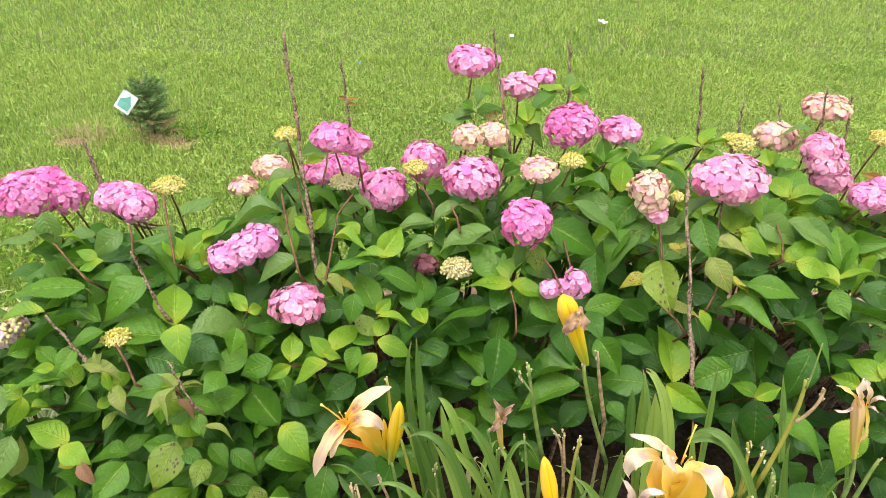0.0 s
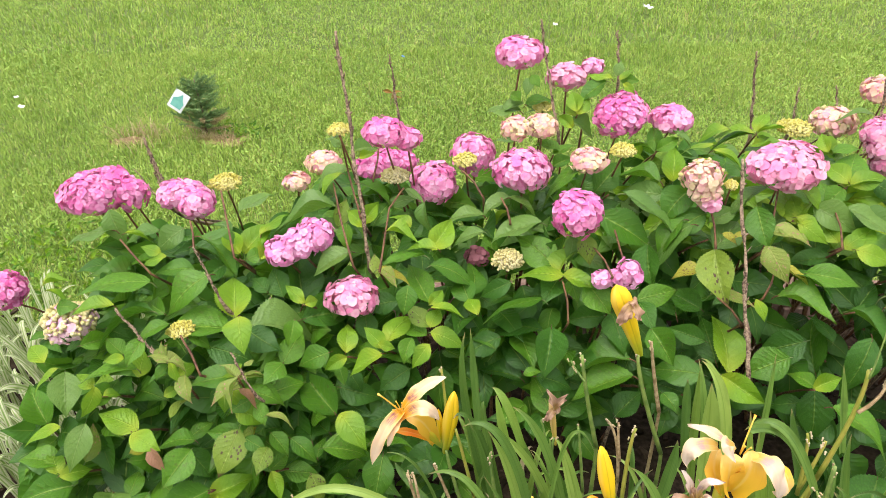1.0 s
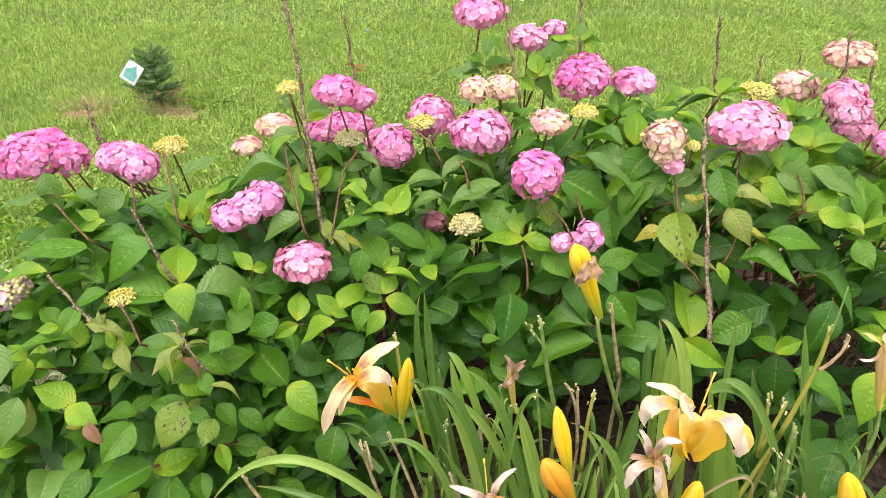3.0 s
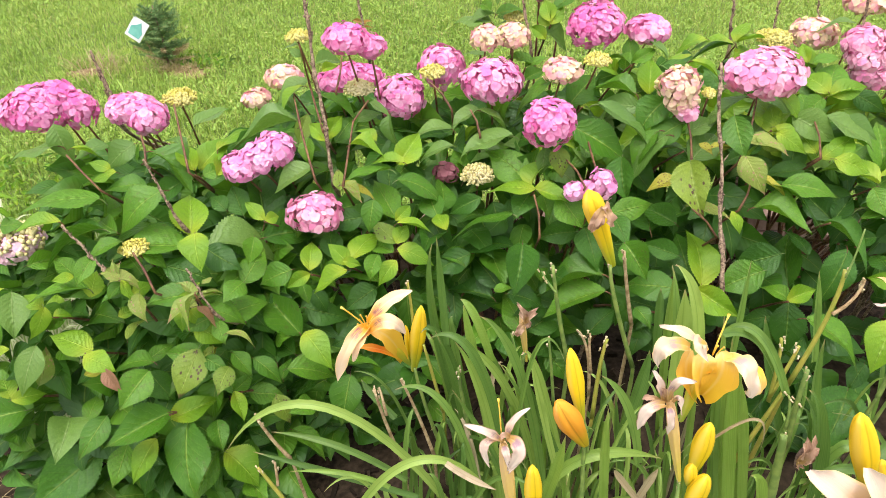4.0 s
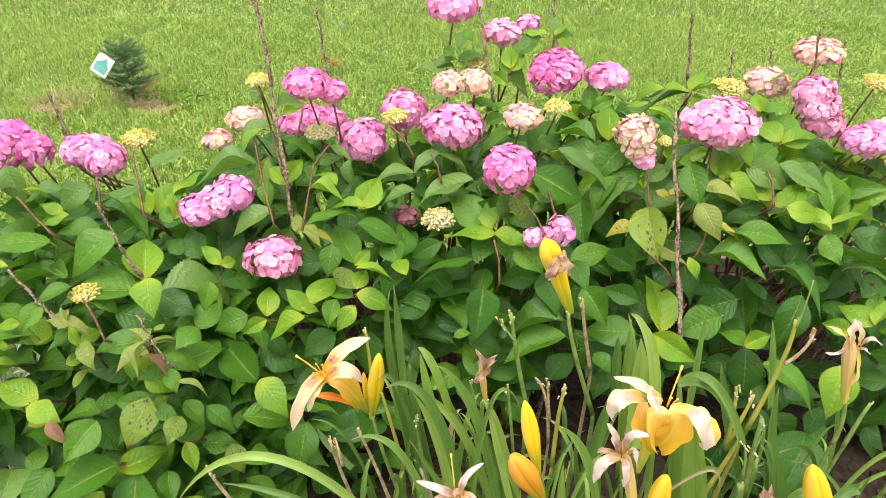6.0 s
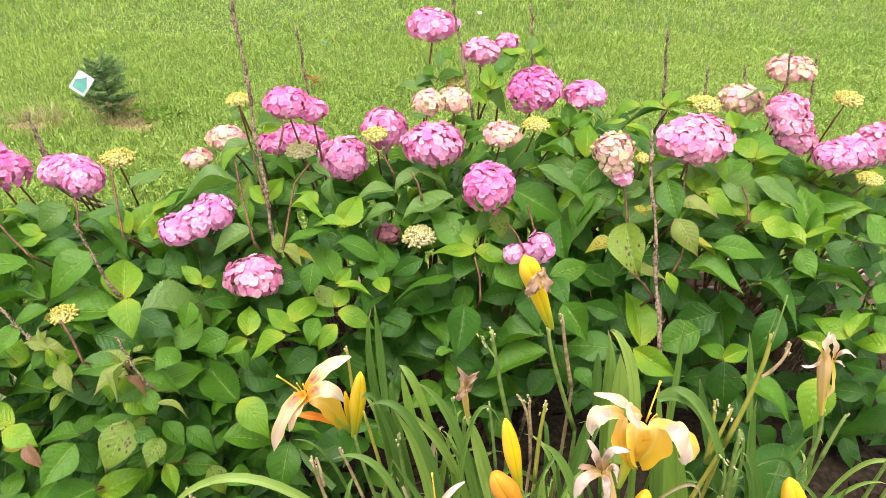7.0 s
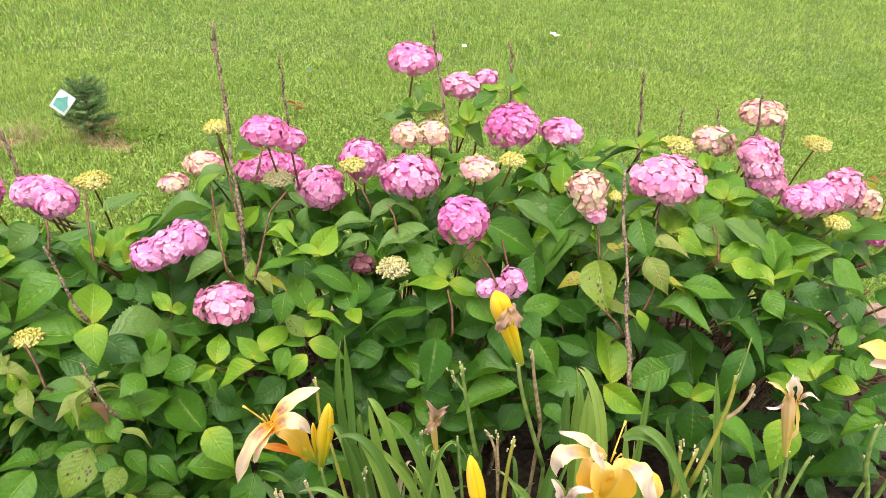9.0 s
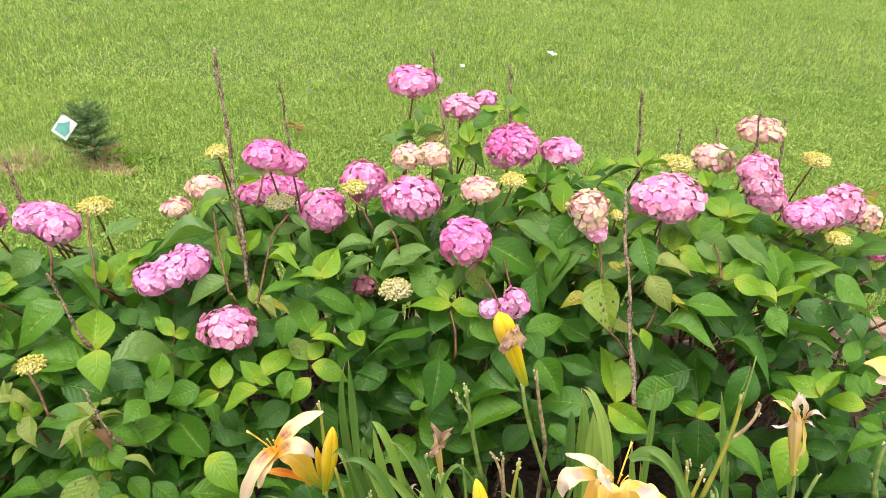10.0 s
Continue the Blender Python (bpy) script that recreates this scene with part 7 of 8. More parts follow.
crumpled_bloom = blossom(left_lily, "withered_flower", (0.131, 1.070, 0.588), "crumpled brown withered daylily petals")
petal(crumpled_bloom, (0.137, 1.070, 0.571), (0.120, 1.060, 0.540), 0.0170, 0.1, WITHERED_BROWN, 0.6, 0.425)
petal(crumpled_bloom, (0.137, 1.070, 0.571), (0.157, 1.060, 0.616), 0.0170, 0.1, WITHERED_BROWN, 0.6, 0.425)
petal(crumpled_bloom, (0.137, 1.070, 0.571), (0.120, 1.060, 0.629), 0.0170, 0.1, WITHERED_BROWN, 0.6, 0.425)
petal(crumpled_bloom, (0.137, 1.070, 0.571), (0.146, 1.060, 0.565), 0.0170, 0.1, WITHERED_BROWN, 0.6, 0.425)
scape(left_lily, (0.151, 1.070, 0.000), (0.150, 1.039, 0.277), (0.149, 1.040, 0.292), 0.0043, SCAPE)
scape(left_lily, (0.149, 1.040, 0.292), (0.128, 1.050, 0.482), (0.141, 1.060, 0.488), 0.0040, SCAPE, 2, "")
pod("bud", left_lily, (0.201, 0.740, 0.676), (0.170, 0.750, 0.830), 0.0258, BUD_YELLOW, "tall closed yellow daylily bud", fat=0.55)
pod("bud", left_lily, (0.207, 0.720, 0.638), (0.151, 0.700, 0.768), 0.0390, BUD_ORANGE, "plump orange daylily bud about to open", fat=0.58)
pod("bud", left_lily, (0.126, 0.660, 0.510), (0.116, 0.660, 0.664), 0.0285, BUD_YELLOW, "closed yellow daylily bud", fat=0.55)
scape(left_lily, (0.214, 0.730, 0.000), (0.214, 0.699, 0.489), (0.213, 0.700, 0.497), 0.0042, SCAPE)
scape(left_lily, (0.213, 0.700, 0.497), (0.207, 0.710, 0.598), (0.206, 0.720, 0.639), 0.0040, SCAPE, 2, "")
scape(left_lily, (0.213, 0.720, 0.616), (0.215, 0.730, 0.647), (0.202, 0.740, 0.682), 0.0027, SCAPE, 0, "")
wilted_lily = blossom(left_lily, "withered_flower", (0.071, 0.650, 0.742), "withered pale daylily with a tan tube")
petal_curve(wilted_lily, (0.069, 0.650, 0.739), (0.046, 0.630, 0.788), (0.011, 0.640, 0.791), 0.0123, WITHERED, 0.5, 0.24)
petal_curve(wilted_lily, (0.076, 0.650, 0.739), (0.074, 0.650, 0.784), (0.105, 0.660, 0.804), 0.0105, WITHERED, 0.5, 0.24)
petal_curve(wilted_lily, (0.063, 0.645, 0.755), (0.034, 0.625, 0.769), (0.048, 0.630, 0.707), 0.0128, WITHERED, 0.5, 0.26)
petal_curve(wilted_lily, (0.075, 0.645, 0.755), (0.093, 0.615, 0.770), (0.076, 0.625, 0.701), 0.0205, WITHERED, 0.4, 0.22)
petal_curve(wilted_lily, (0.067, 0.643, 0.744), (0.070, 0.618, 0.759), (0.077, 0.622, 0.712), 0.0115, WITHERED, 0.4, 0.26)
petal_curve(wilted_lily, (0.077, 0.645, 0.755), (0.067, 0.635, 0.778), (0.063, 0.630, 0.772), 0.0090, WITHERED_BROWN, 0.5, 0.3)
pod("flower_tube", wilted_lily, (0.096, 0.660, 0.483), (0.067, 0.655, 0.742), 0.0204, TUBE, "tan flower tube", fat=0.62, ribs=6)
stamen(wilted_lily, (0.065, 0.650, 0.755), (0.059, 0.660, 0.824))
golden_lily = blossom(right_lily, "flower", (0.373, 0.770, 0.781), "open golden daylily with pale drooping petals")
petal_curve(golden_lily, (0.394, 0.780, 0.681), (0.350, 0.755, 0.772), (0.361, 0.775, 0.801), 0.0366, GOLD, 0.6, 0.08)
petal_curve(golden_lily, (0.396, 0.775, 0.691), (0.368, 0.735, 0.794), (0.374, 0.755, 0.815), 0.0449, GOLD, 0.6, 0.06)
petal_curve(golden_lily, (0.399, 0.775, 0.691), (0.408, 0.745, 0.777), (0.403, 0.765, 0.809), 0.0481, GOLD, 0.6, 0.1)
petal_curve(golden_lily, (0.384, 0.770, 0.804), (0.341, 0.765, 0.854), (0.310, 0.790, 0.837), 0.0147, PALE, 0.25, 0.16)
petal_curve(golden_lily, (0.354, 0.765, 0.818), (0.290, 0.715, 0.882), (0.297, 0.725, 0.820), 0.0256, PALE, 0.2, 0.2)
petal_curve(golden_lily, (0.374, 0.760, 0.823), (0.345, 0.735, 0.867), (0.373, 0.735, 0.819), 0.0214, PALE, 0.3, 0.14)
petal_curve(golden_lily, (0.412, 0.765, 0.796), (0.429, 0.720, 0.830), (0.445, 0.720, 0.754), 0.0298, PALE, 0.2, 0.22)
petal_curve(golden_lily, (0.434, 0.772, 0.766), (0.461, 0.745, 0.790), (0.473, 0.745, 0.733), 0.0187, GOLD, 0.2, 0.14)
stamen(golden_lily, (0.393, 0.770, 0.796), (0.409, 0.790, 0.863), 0.0014)
stamen(golden_lily, (0.391, 0.765, 0.800), (0.392, 0.760, 0.826))
stamen(golden_lily, (0.396, 0.765, 0.800), (0.402, 0.760, 0.823))
pod("flower_tube", golden_lily, (0.375, 0.770, 0.634), (0.383, 0.775, 0.733), 0.0218, LIME, "yellow-green flower tube", fat=0.85)
wilted_lily = blossom(right_lily, "withered_flower", (0.322, 0.720, 0.760), "withered pale daylily on a tan tube")
petal_curve(wilted_lily, (0.314, 0.720, 0.744), (0.303, 0.715, 0.792), (0.290, 0.720, 0.816), 0.0125, WITHERED, 0.5, 0.26)
petal_curve(wilted_lily, (0.323, 0.720, 0.744), (0.313, 0.700, 0.819), (0.348, 0.705, 0.806), 0.0138, WITHERED, 0.5, 0.22)
petal_curve(wilted_lily, (0.318, 0.715, 0.745), (0.283, 0.695, 0.764), (0.280, 0.700, 0.703), 0.0179, WITHERED, 0.4, 0.22)
petal_curve(wilted_lily, (0.314, 0.720, 0.744), (0.289, 0.710, 0.769), (0.279, 0.710, 0.764), 0.0090, WITHERED_BROWN, 0.5, 0.35)
petal_curve(wilted_lily, (0.320, 0.715, 0.742), (0.324, 0.695, 0.745), (0.327, 0.700, 0.692), 0.0137, WITHERED, 0.4, 0.3)
petal_curve(wilted_lily, (0.319, 0.720, 0.744), (0.313, 0.715, 0.773), (0.308, 0.720, 0.783), 0.0083, WITHERED_BROWN, 0.5, 0.35)
petal_curve(wilted_lily, (0.325, 0.720, 0.749), (0.322, 0.715, 0.779), (0.317, 0.720, 0.796), 0.0070, WITHERED_BROWN, 0.5, 0.4)
petal_curve(wilted_lily, (0.330, 0.720, 0.744), (0.335, 0.710, 0.772), (0.344, 0.710, 0.726), 0.0097, WITHERED, 0.5, 0.35)
pod("flower_tube", wilted_lily, (0.385, 0.730, 0.513), (0.323, 0.725, 0.761), 0.0183, TUBE, "tan flower tube", fat=0.6, ribs=6)
pod("bud", right_lily, (0.405, 0.740, 0.520), (0.404, 0.730, 0.679), 0.0331, BUD_YELLOW, "closed yellow daylily bud", fat=0.55)
pod("bud", right_lily, (0.401, 0.730, 0.508), (0.394, 0.725, 0.576), 0.0226, BUD_YELLOW, "small closed yellow daylily bud", fat=0.5)
pod("bud", right_lily, (0.406, 0.720, 0.440), (0.417, 0.710, 0.566), 0.0340, BUD_YELLOW, "closed yellow daylily bud", fat=0.55)
scape(right_lily, (0.381, 0.740, 0.000), (0.381, 0.709, 0.482), (0.381, 0.710, 0.483), 0.0042, SCAPE)
scape(right_lily, (0.381, 0.710, 0.483), (0.382, 0.720, 0.503), (0.384, 0.730, 0.522), 0.0042, SCAPE, 3, "")
pod("bud", right_lily, (0.686, 0.700, 0.535), (0.596, 0.690, 0.755), 0.0418, BUD_YELLOW, "tall closed yellow daylily bud", fat=0.55)
pod("bud", right_lily, (0.724, 0.710, 0.523), (0.688, 0.710, 0.612), 0.0220, BUD_YELLOW, "small closed yellow daylily bud", fat=0.55)
pale_lily = blossom(right_lily, "flower", (0.625, 0.640, 0.570), "open pale peach daylily flower")
petal(pale_lily, (0.656, 0.650, 0.519), (0.530, 0.630, 0.694), 0.0665, 0.1, PALE, 0.35, 0.125)
petal(pale_lily, (0.665, 0.650, 0.519), (0.611, 0.630, 0.695), 0.0630, 0.12, PALE, 0.35, 0.125)
petal(pale_lily, (0.653, 0.640, 0.528), (0.556, 0.600, 0.651), 0.0590, 0.15, PALE, 0.35, 0.125)
petal(pale_lily, (0.674, 0.650, 0.519), (0.691, 0.630, 0.635), 0.0630, 0.12, PALE, 0.35, 0.125)
petal(pale_lily, (0.653, 0.640, 0.528), (0.638, 0.600, 0.606), 0.0590, 0.15, GOLD, 0.35, 0.125)
scape(right_lily, (0.689, 0.700, 0.000), (0.688, 0.669, 0.461), (0.687, 0.670, 0.467), 0.0041, SCAPE)
scape(right_lily, (0.687, 0.670, 0.467), (0.676, 0.680, 0.530), (0.672, 0.690, 0.554), 0.0040, SCAPE, 0, "")
edge_lily = blossom(right_lily, "flower", (0.937, 0.950, 0.846), "open yellow and white daylily flower")
petal(edge_lily, (0.958, 0.950, 0.846), (0.860, 0.940, 0.890), 0.0370, 0.1, GOLD, 0.25, 0.125)
petal(edge_lily, (0.963, 0.950, 0.833), (0.883, 0.930, 0.863), 0.0372, 0.15, PALE, 0.25, 0.125)
petal(edge_lily, (0.961, 0.950, 0.840), (0.977, 0.950, 0.898), 0.0371, 0.1, PALE, 0.25, 0.125)
petal(edge_lily, (0.963, 0.950, 0.833), (1.001, 0.930, 0.838), 0.0372, 0.1, GOLD, 0.25, 0.125)
scape(right_lily, (1.051, 0.970, 0.000), (1.048, 0.939, 0.613), (1.044, 0.940, 0.624), 0.0044, SCAPE)
scape(right_lily, (1.044, 0.940, 0.624), (1.007, 0.950, 0.753), (0.981, 0.960, 0.810), 0.0041, SCAPE, 0, "")
wilted_lily = blossom(right_lily, "withered_flower", (0.788, 0.950, 0.762), "withered white-tipped daylily on a tan tube")
pod("flower_tube", wilted_lily, (0.818, 0.950, 0.602), (0.773, 0.950, 0.769), 0.0242, TUBE, "tan flower tube, yellow at its foot", fat=0.75, ribs=6)
petal_curve(wilted_lily, (0.780, 0.945, 0.752), (0.757, 0.935, 0.791), (0.762, 0.945, 0.819), 0.0172, PALE, 0.6, 0.16)
petal_curve(wilted_lily, (0.789, 0.947, 0.753), (0.780, 0.940, 0.789), (0.768, 0.947, 0.813), 0.0141, PALE, 0.6, 0.16)
petal_curve(wilted_lily, (0.774, 0.945, 0.749), (0.747, 0.935, 0.794), (0.713, 0.940, 0.806), 0.0081, TUBE, 0.5, 0.25)
petal_curve(wilted_lily, (0.766, 0.945, 0.752), (0.751, 0.935, 0.742), (0.730, 0.940, 0.744), 0.0061, WITHERED, 0.5, 0.25)
petal_curve(wilted_lily, (0.792, 0.945, 0.750), (0.794, 0.935, 0.789), (0.825, 0.940, 0.760), 0.0081, WITHERED, 0.5, 0.25)
petal_curve(wilted_lily, (0.788, 0.945, 0.752), (0.807, 0.935, 0.692), (0.804, 0.940, 0.654), 0.0091, TUBE, 0.5, 0.25)
petal_curve(wilted_lily, (0.791, 0.945, 0.747), (0.797, 0.935, 0.757), (0.812, 0.940, 0.738), 0.0061, WITHERED, 0.5, 0.25)
scape(right_lily, (0.835, 0.980, 0.000), (0.836, 0.949, 0.471), (0.836, 0.950, 0.477), 0.0046, SCAPE)
scape(right_lily, (0.836, 0.950, 0.477), (0.849, 0.960, 0.535), (0.834, 0.970, 0.589), 0.0045, SCAPE, 3, "")
scape(right_lily, (0.849, 0.970, 0.000), (0.851, 0.939, 0.474), (0.852, 0.940, 0.481), 0.0042, SCAPE)
scape(right_lily, (0.852, 0.940, 0.481), (0.864, 0.950, 0.558), (0.879, 0.960, 0.588), 0.0041, SCAPE, 3, "")
scape(right_lily, (0.971, 0.910, 0.000), (0.969, 0.879, 0.526), (0.967, 0.880, 0.533), 0.0051, SCAPE)
scape(right_lily, (0.967, 0.880, 0.533), (0.952, 0.890, 0.611), (0.927, 0.900, 0.657), 0.0049, SCAPE, 1, "")
scape(right_lily, (0.937, 0.910, 0.000), (0.935, 0.879, 0.607), (0.934, 0.880, 0.615), 0.0042, SCAPE)
scape(right_lily, (0.934, 0.880, 0.615), (0.908, 0.890, 0.712), (0.928, 0.900, 0.743), 0.0040, SCAPE, 2, "")
scape(right_lily, (0.597, 0.910, 0.000), (0.599, 0.879, 0.583), (0.602, 0.880, 0.599), 0.0048, SCAPE_OLIVE)
scape(right_lily, (0.602, 0.880, 0.599), (0.637, 0.890, 0.795), (0.628, 0.900, 0.856), 0.0042, SCAPE_OLIVE, 2, "")
scape(right_lily, (0.625, 0.880, 0.776), (0.663, 0.890, 0.795), (0.667, 0.900, 0.835), 0.0031, SCAPE_DRY, 4, "")
scape(right_lily, (0.620, 0.880, 0.856), (0.628, 0.890, 0.896), (0.631, 0.900, 0.939), 0.0017, SCAPE, 0, "")
scape(right_lily, (0.536, 0.890, 0.000), (0.539, 0.859, 0.349), (0.543, 0.860, 0.364), 0.0053, SCAPE_OLIVE)
scape(right_lily, (0.543, 0.860, 0.364), (0.581, 0.870, 0.529), (0.602, 0.880, 0.599), 0.0048, SCAPE_OLIVE, 0, "")
scape(right_lily, (0.579, 0.880, 0.551), (0.575, 0.890, 0.673), (0.569, 0.900, 0.699), 0.0036, SCAPE_OLIVE, 4, "")
scape(right_lily, (0.579, 0.880, 0.568), (0.600, 0.890, 0.675), (0.606, 0.900, 0.679), 0.0036, SCAPE_OLIVE, 4, "")
scape(right_lily, (0.607, 0.850, 0.000), (0.607, 0.819, 0.485), (0.606, 0.820, 0.495), 0.0055, SCAPE)
scape(right_lily, (0.606, 0.820, 0.495), (0.596, 0.830, 0.606), (0.597, 0.840, 0.683), 0.0051, SCAPE, 4, "")
scape(right_lily, (0.583, 0.810, 0.559), (0.581, 0.820, 0.626), (0.576, 0.830, 0.628), 0.0026, SCAPE, 4, "")
scape(right_lily, (0.596, 0.810, 0.000), (0.595, 0.779, 0.360), (0.594, 0.780, 0.372), 0.0093, SCAPE)
scape(right_lily, (0.594, 0.780, 0.372), (0.582, 0.790, 0.508), (0.578, 0.800, 0.556), 0.0086, SCAPE, 3, "")
pod("seed_pod", right_lily, (0.625, 0.800, 0.461), (0.625, 0.790, 0.544), 0.0185, POD, "dry brown seed pod", fat=0.4, ribs=6)
dried_bloom = blossom(right_lily, "withered_flower", (0.624, 0.790, 0.512), "shrivelled brown daylily petals on a dry pod")
petal(dried_bloom, (0.617, 0.790, 0.490), (0.627, 0.785, 0.564), 0.0165, 0.12, WITHERED_BROWN, 0.6, 0.34)
petal(dried_bloom, (0.617, 0.790, 0.490), (0.640, 0.785, 0.535), 0.0165, 0.12, WITHERED_BROWN, 0.6, 0.34)
petal(dried_bloom, (0.617, 0.790, 0.490), (0.613, 0.785, 0.564), 0.0165, 0.12, WITHERED_BROWN, 0.6, 0.34)
petal(dried_bloom, (0.617, 0.790, 0.490), (0.622, 0.785, 0.480), 0.0165, 0.12, WITHERED_BROWN, 0.6, 0.34)
petal(dried_bloom, (0.617, 0.790, 0.490), (0.642, 0.785, 0.508), 0.0165, 0.12, WITHERED_BROWN, 0.6, 0.34)
scape(left_lily, (-0.118, 0.930, 0.000), (-0.121, 0.899, 0.314), (-0.124, 0.900, 0.327), 0.0040, SCAPE_DRY)
scape(left_lily, (-0.124, 0.900, 0.327), (-0.161, 0.910, 0.483), (-0.168, 0.920, 0.536), 0.0037, SCAPE_DRY, 4, "dry brown scape")
scape(left_lily, (-0.146, 0.900, 0.479), (-0.151, 0.910, 0.515), (-0.157, 0.920, 0.533), 0.0029, SCAPE_DRY, 2, "")
scape(left_lily, (-0.052, 0.950, 0.000), (-0.055, 0.919, 0.307), (-0.057, 0.920, 0.319), 0.0040, SCAPE_DRY)
scape(left_lily, (-0.057, 0.920, 0.319), (-0.086, 0.930, 0.453), (-0.116, 0.940, 0.540), 0.0037, SCAPE_DRY, 3, "dry brown scape")
scape(left_lily, (-0.347, 0.910, 0.000), (-0.350, 0.879, 0.354), (-0.354, 0.880, 0.360), 0.0039, SCAPE_DRY)
scape(left_lily, (-0.354, 0.880, 0.360), (-0.393, 0.890, 0.418), (-0.410, 0.900, 0.474), 0.0038, SCAPE_DRY, 4, "dry brown scape")
scape(left_lily, (-0.365, 0.870, 0.000), (-0.368, 0.839, 0.252), (-0.371, 0.840, 0.259), 0.0044, SCAPE_OLIVE)
scape(left_lily, (-0.371, 0.840, 0.259), (-0.407, 0.850, 0.347), (-0.419, 0.860, 0.357), 0.0043, SCAPE_OLIVE, 3, "")
scape(left_lily, (-0.379, 0.840, 0.323), (-0.378, 0.850, 0.346), (-0.381, 0.860, 0.377), 0.0031, SCAPE_DRY, 3, "")
scape(left_lily, (0.127, 1.030, 0.000), (0.126, 0.999, 0.410), (0.125, 1.000, 0.420), 0.0028, SCAPE)
scape(left_lily, (0.125, 1.000, 0.420), (0.122, 1.010, 0.528), (0.104, 1.020, 0.589), 0.0026, SCAPE, 2, "")
scape(left_lily, (0.028, 0.960, 0.000), (0.026, 0.929, 0.343), (0.024, 0.930, 0.356), 0.0044, SCAPE)
scape(left_lily, (0.024, 0.930, 0.356), (-0.002, 0.940, 0.523), (-0.001, 0.950, 0.565), 0.0040, SCAPE, 4, "")
strap(left_lily, (-0.019, 0.860, 0.209), (-0.252, 0.860, 0.791), (-0.471, 0.860, 0.416), 0.0174, STRAP_LIGHT, "strap_leaf", "")
strap(left_lily, (-0.089, 0.840, 0.285), (-0.267, 0.840, 0.375), (-0.408, 0.840, 0.440), 0.0141, STRAP, "strap_leaf", "")
strap(left_lily, (-0.115, 0.880, 0.285), (-0.251, 0.900, 0.411), (-0.398, 0.920, 0.396), 0.0145, STRAP, "strap_leaf", "")
strap(left_lily, (-0.142, 0.820, 0.353), (-0.218, 0.820, 0.420), (-0.335, 0.820, 0.404), 0.0107, STRAP_LIGHT, "strap_leaf", "")
strap(left_lily, (-0.219, 0.760, 0.311), (-0.083, 0.750, 0.684), (0.050, 0.780, 0.426), 0.0165, STRAP_LIGHT, "strap_leaf", "")
strap(left_lily, (0.045, 1.000, 0.126), (-0.090, 1.070, 0.621), (-0.053, 1.100, 0.756), 0.0180, STRAP, "strap_leaf", "")
strap(left_lily, (0.058, 0.970, 0.149), (-0.031, 1.030, 0.631), (-0.015, 1.050, 0.607), 0.0161, STRAP, "strap_leaf", "")
strap(left_lily, (0.058, 0.950, 0.109), (-0.023, 1.025, 0.694), (-0.077, 1.000, 0.609), 0.0190, STRAP, "strap_leaf", "")
strap(left_lily, (0.108, 0.860, 0.255), (0.052, 0.910, 0.778), (-0.054, 0.920, 0.676), 0.0186, STRAP, "strap_leaf", "")
strap(left_lily, (0.100, 0.880, 0.178), (0.015, 0.930, 0.706), (0.009, 0.940, 0.742), 0.0191, STRAP_LIGHT, "strap_leaf", "")
strap(left_lily, (0.172, 0.860, 0.299), (0.122, 0.910, 0.696), (0.039, 0.920, 0.733), 0.0187, STRAP, "strap_leaf", "")
strap(left_lily, (0.042, 0.860, 0.254), (-0.010, 0.910, 0.619), (-0.126, 0.920, 0.533), 0.0151, STRAP, "strap_leaf", "")
strap(left_lily, (0.102, 0.840, 0.244), (0.111, 0.870, 0.899), (0.187, 0.860, 0.681), 0.0081, STRAP, "strap_leaf", "")
strap(left_lily, (0.219, 0.860, 0.299), (0.146, 0.910, 0.643), (0.123, 0.920, 0.646), 0.0176, STRAP_LIGHT, "strap_leaf", "")
strap(left_lily, (0.192, 0.860, 0.417), (0.137, 0.910, 0.543), (0.086, 0.920, 0.661), 0.0133, STRAP, "strap_leaf", "")
strap(left_lily, (0.138, 0.680, 0.512), (0.157, 0.680, 0.611), (0.165, 0.680, 0.713), 0.0186, STRAP_LIGHT, "strap_leaf", "")
strap(left_lily, (0.151, 0.720, 0.513), (0.198, 0.710, 0.672), (0.348, 0.740, 0.570), 0.0191, STRAP_LIGHT, "strap_leaf", "")
strap(left_lily, (0.262, 0.690, 0.384), (0.227, 0.690, 0.652), (0.225, 0.690, 0.765), 0.0162, STRAP_LIGHT, "strap_leaf", "")
strap(right_lily, (0.432, 0.980, 0.332), (0.403, 1.000, 0.612), (0.402, 1.020, 0.752), 0.0184, STRAP_LIGHT, "strap_leaf", "")
strap(right_lily, (0.454, 0.920, 0.163), (0.413, 0.940, 0.692), (0.387, 1.000, 0.783), 0.0178, STRAP, "strap_leaf", "")
strap(right_lily, (0.490, 0.900, 0.151), (0.439, 0.940, 0.831), (0.400, 1.020, 0.766), 0.0158, STRAP_LIGHT, "strap_leaf", "")
strap(right_lily, (0.558, 1.000, 0.422), (0.550, 1.020, 0.617), (0.546, 1.040, 0.762), 0.0137, STRAP, "strap_leaf", "")
strap(right_lily, (0.516, 0.840, 0.251), (0.495, 0.880, 0.509), (0.468, 0.920, 0.733), 0.0236, STRAP_LIGHT, "strap_leaf", "")
strap(right_lily, (0.541, 0.840, 0.251), (0.511, 0.880, 0.503), (0.495, 0.920, 0.676), 0.0223, STRAP_LIGHT, "strap_leaf", "")
strap(right_lily, (0.574, 0.840, 0.252), (0.528, 0.890, 0.486), (0.514, 0.900, 0.638), 0.0225, STRAP_LIGHT, "strap_leaf", "")
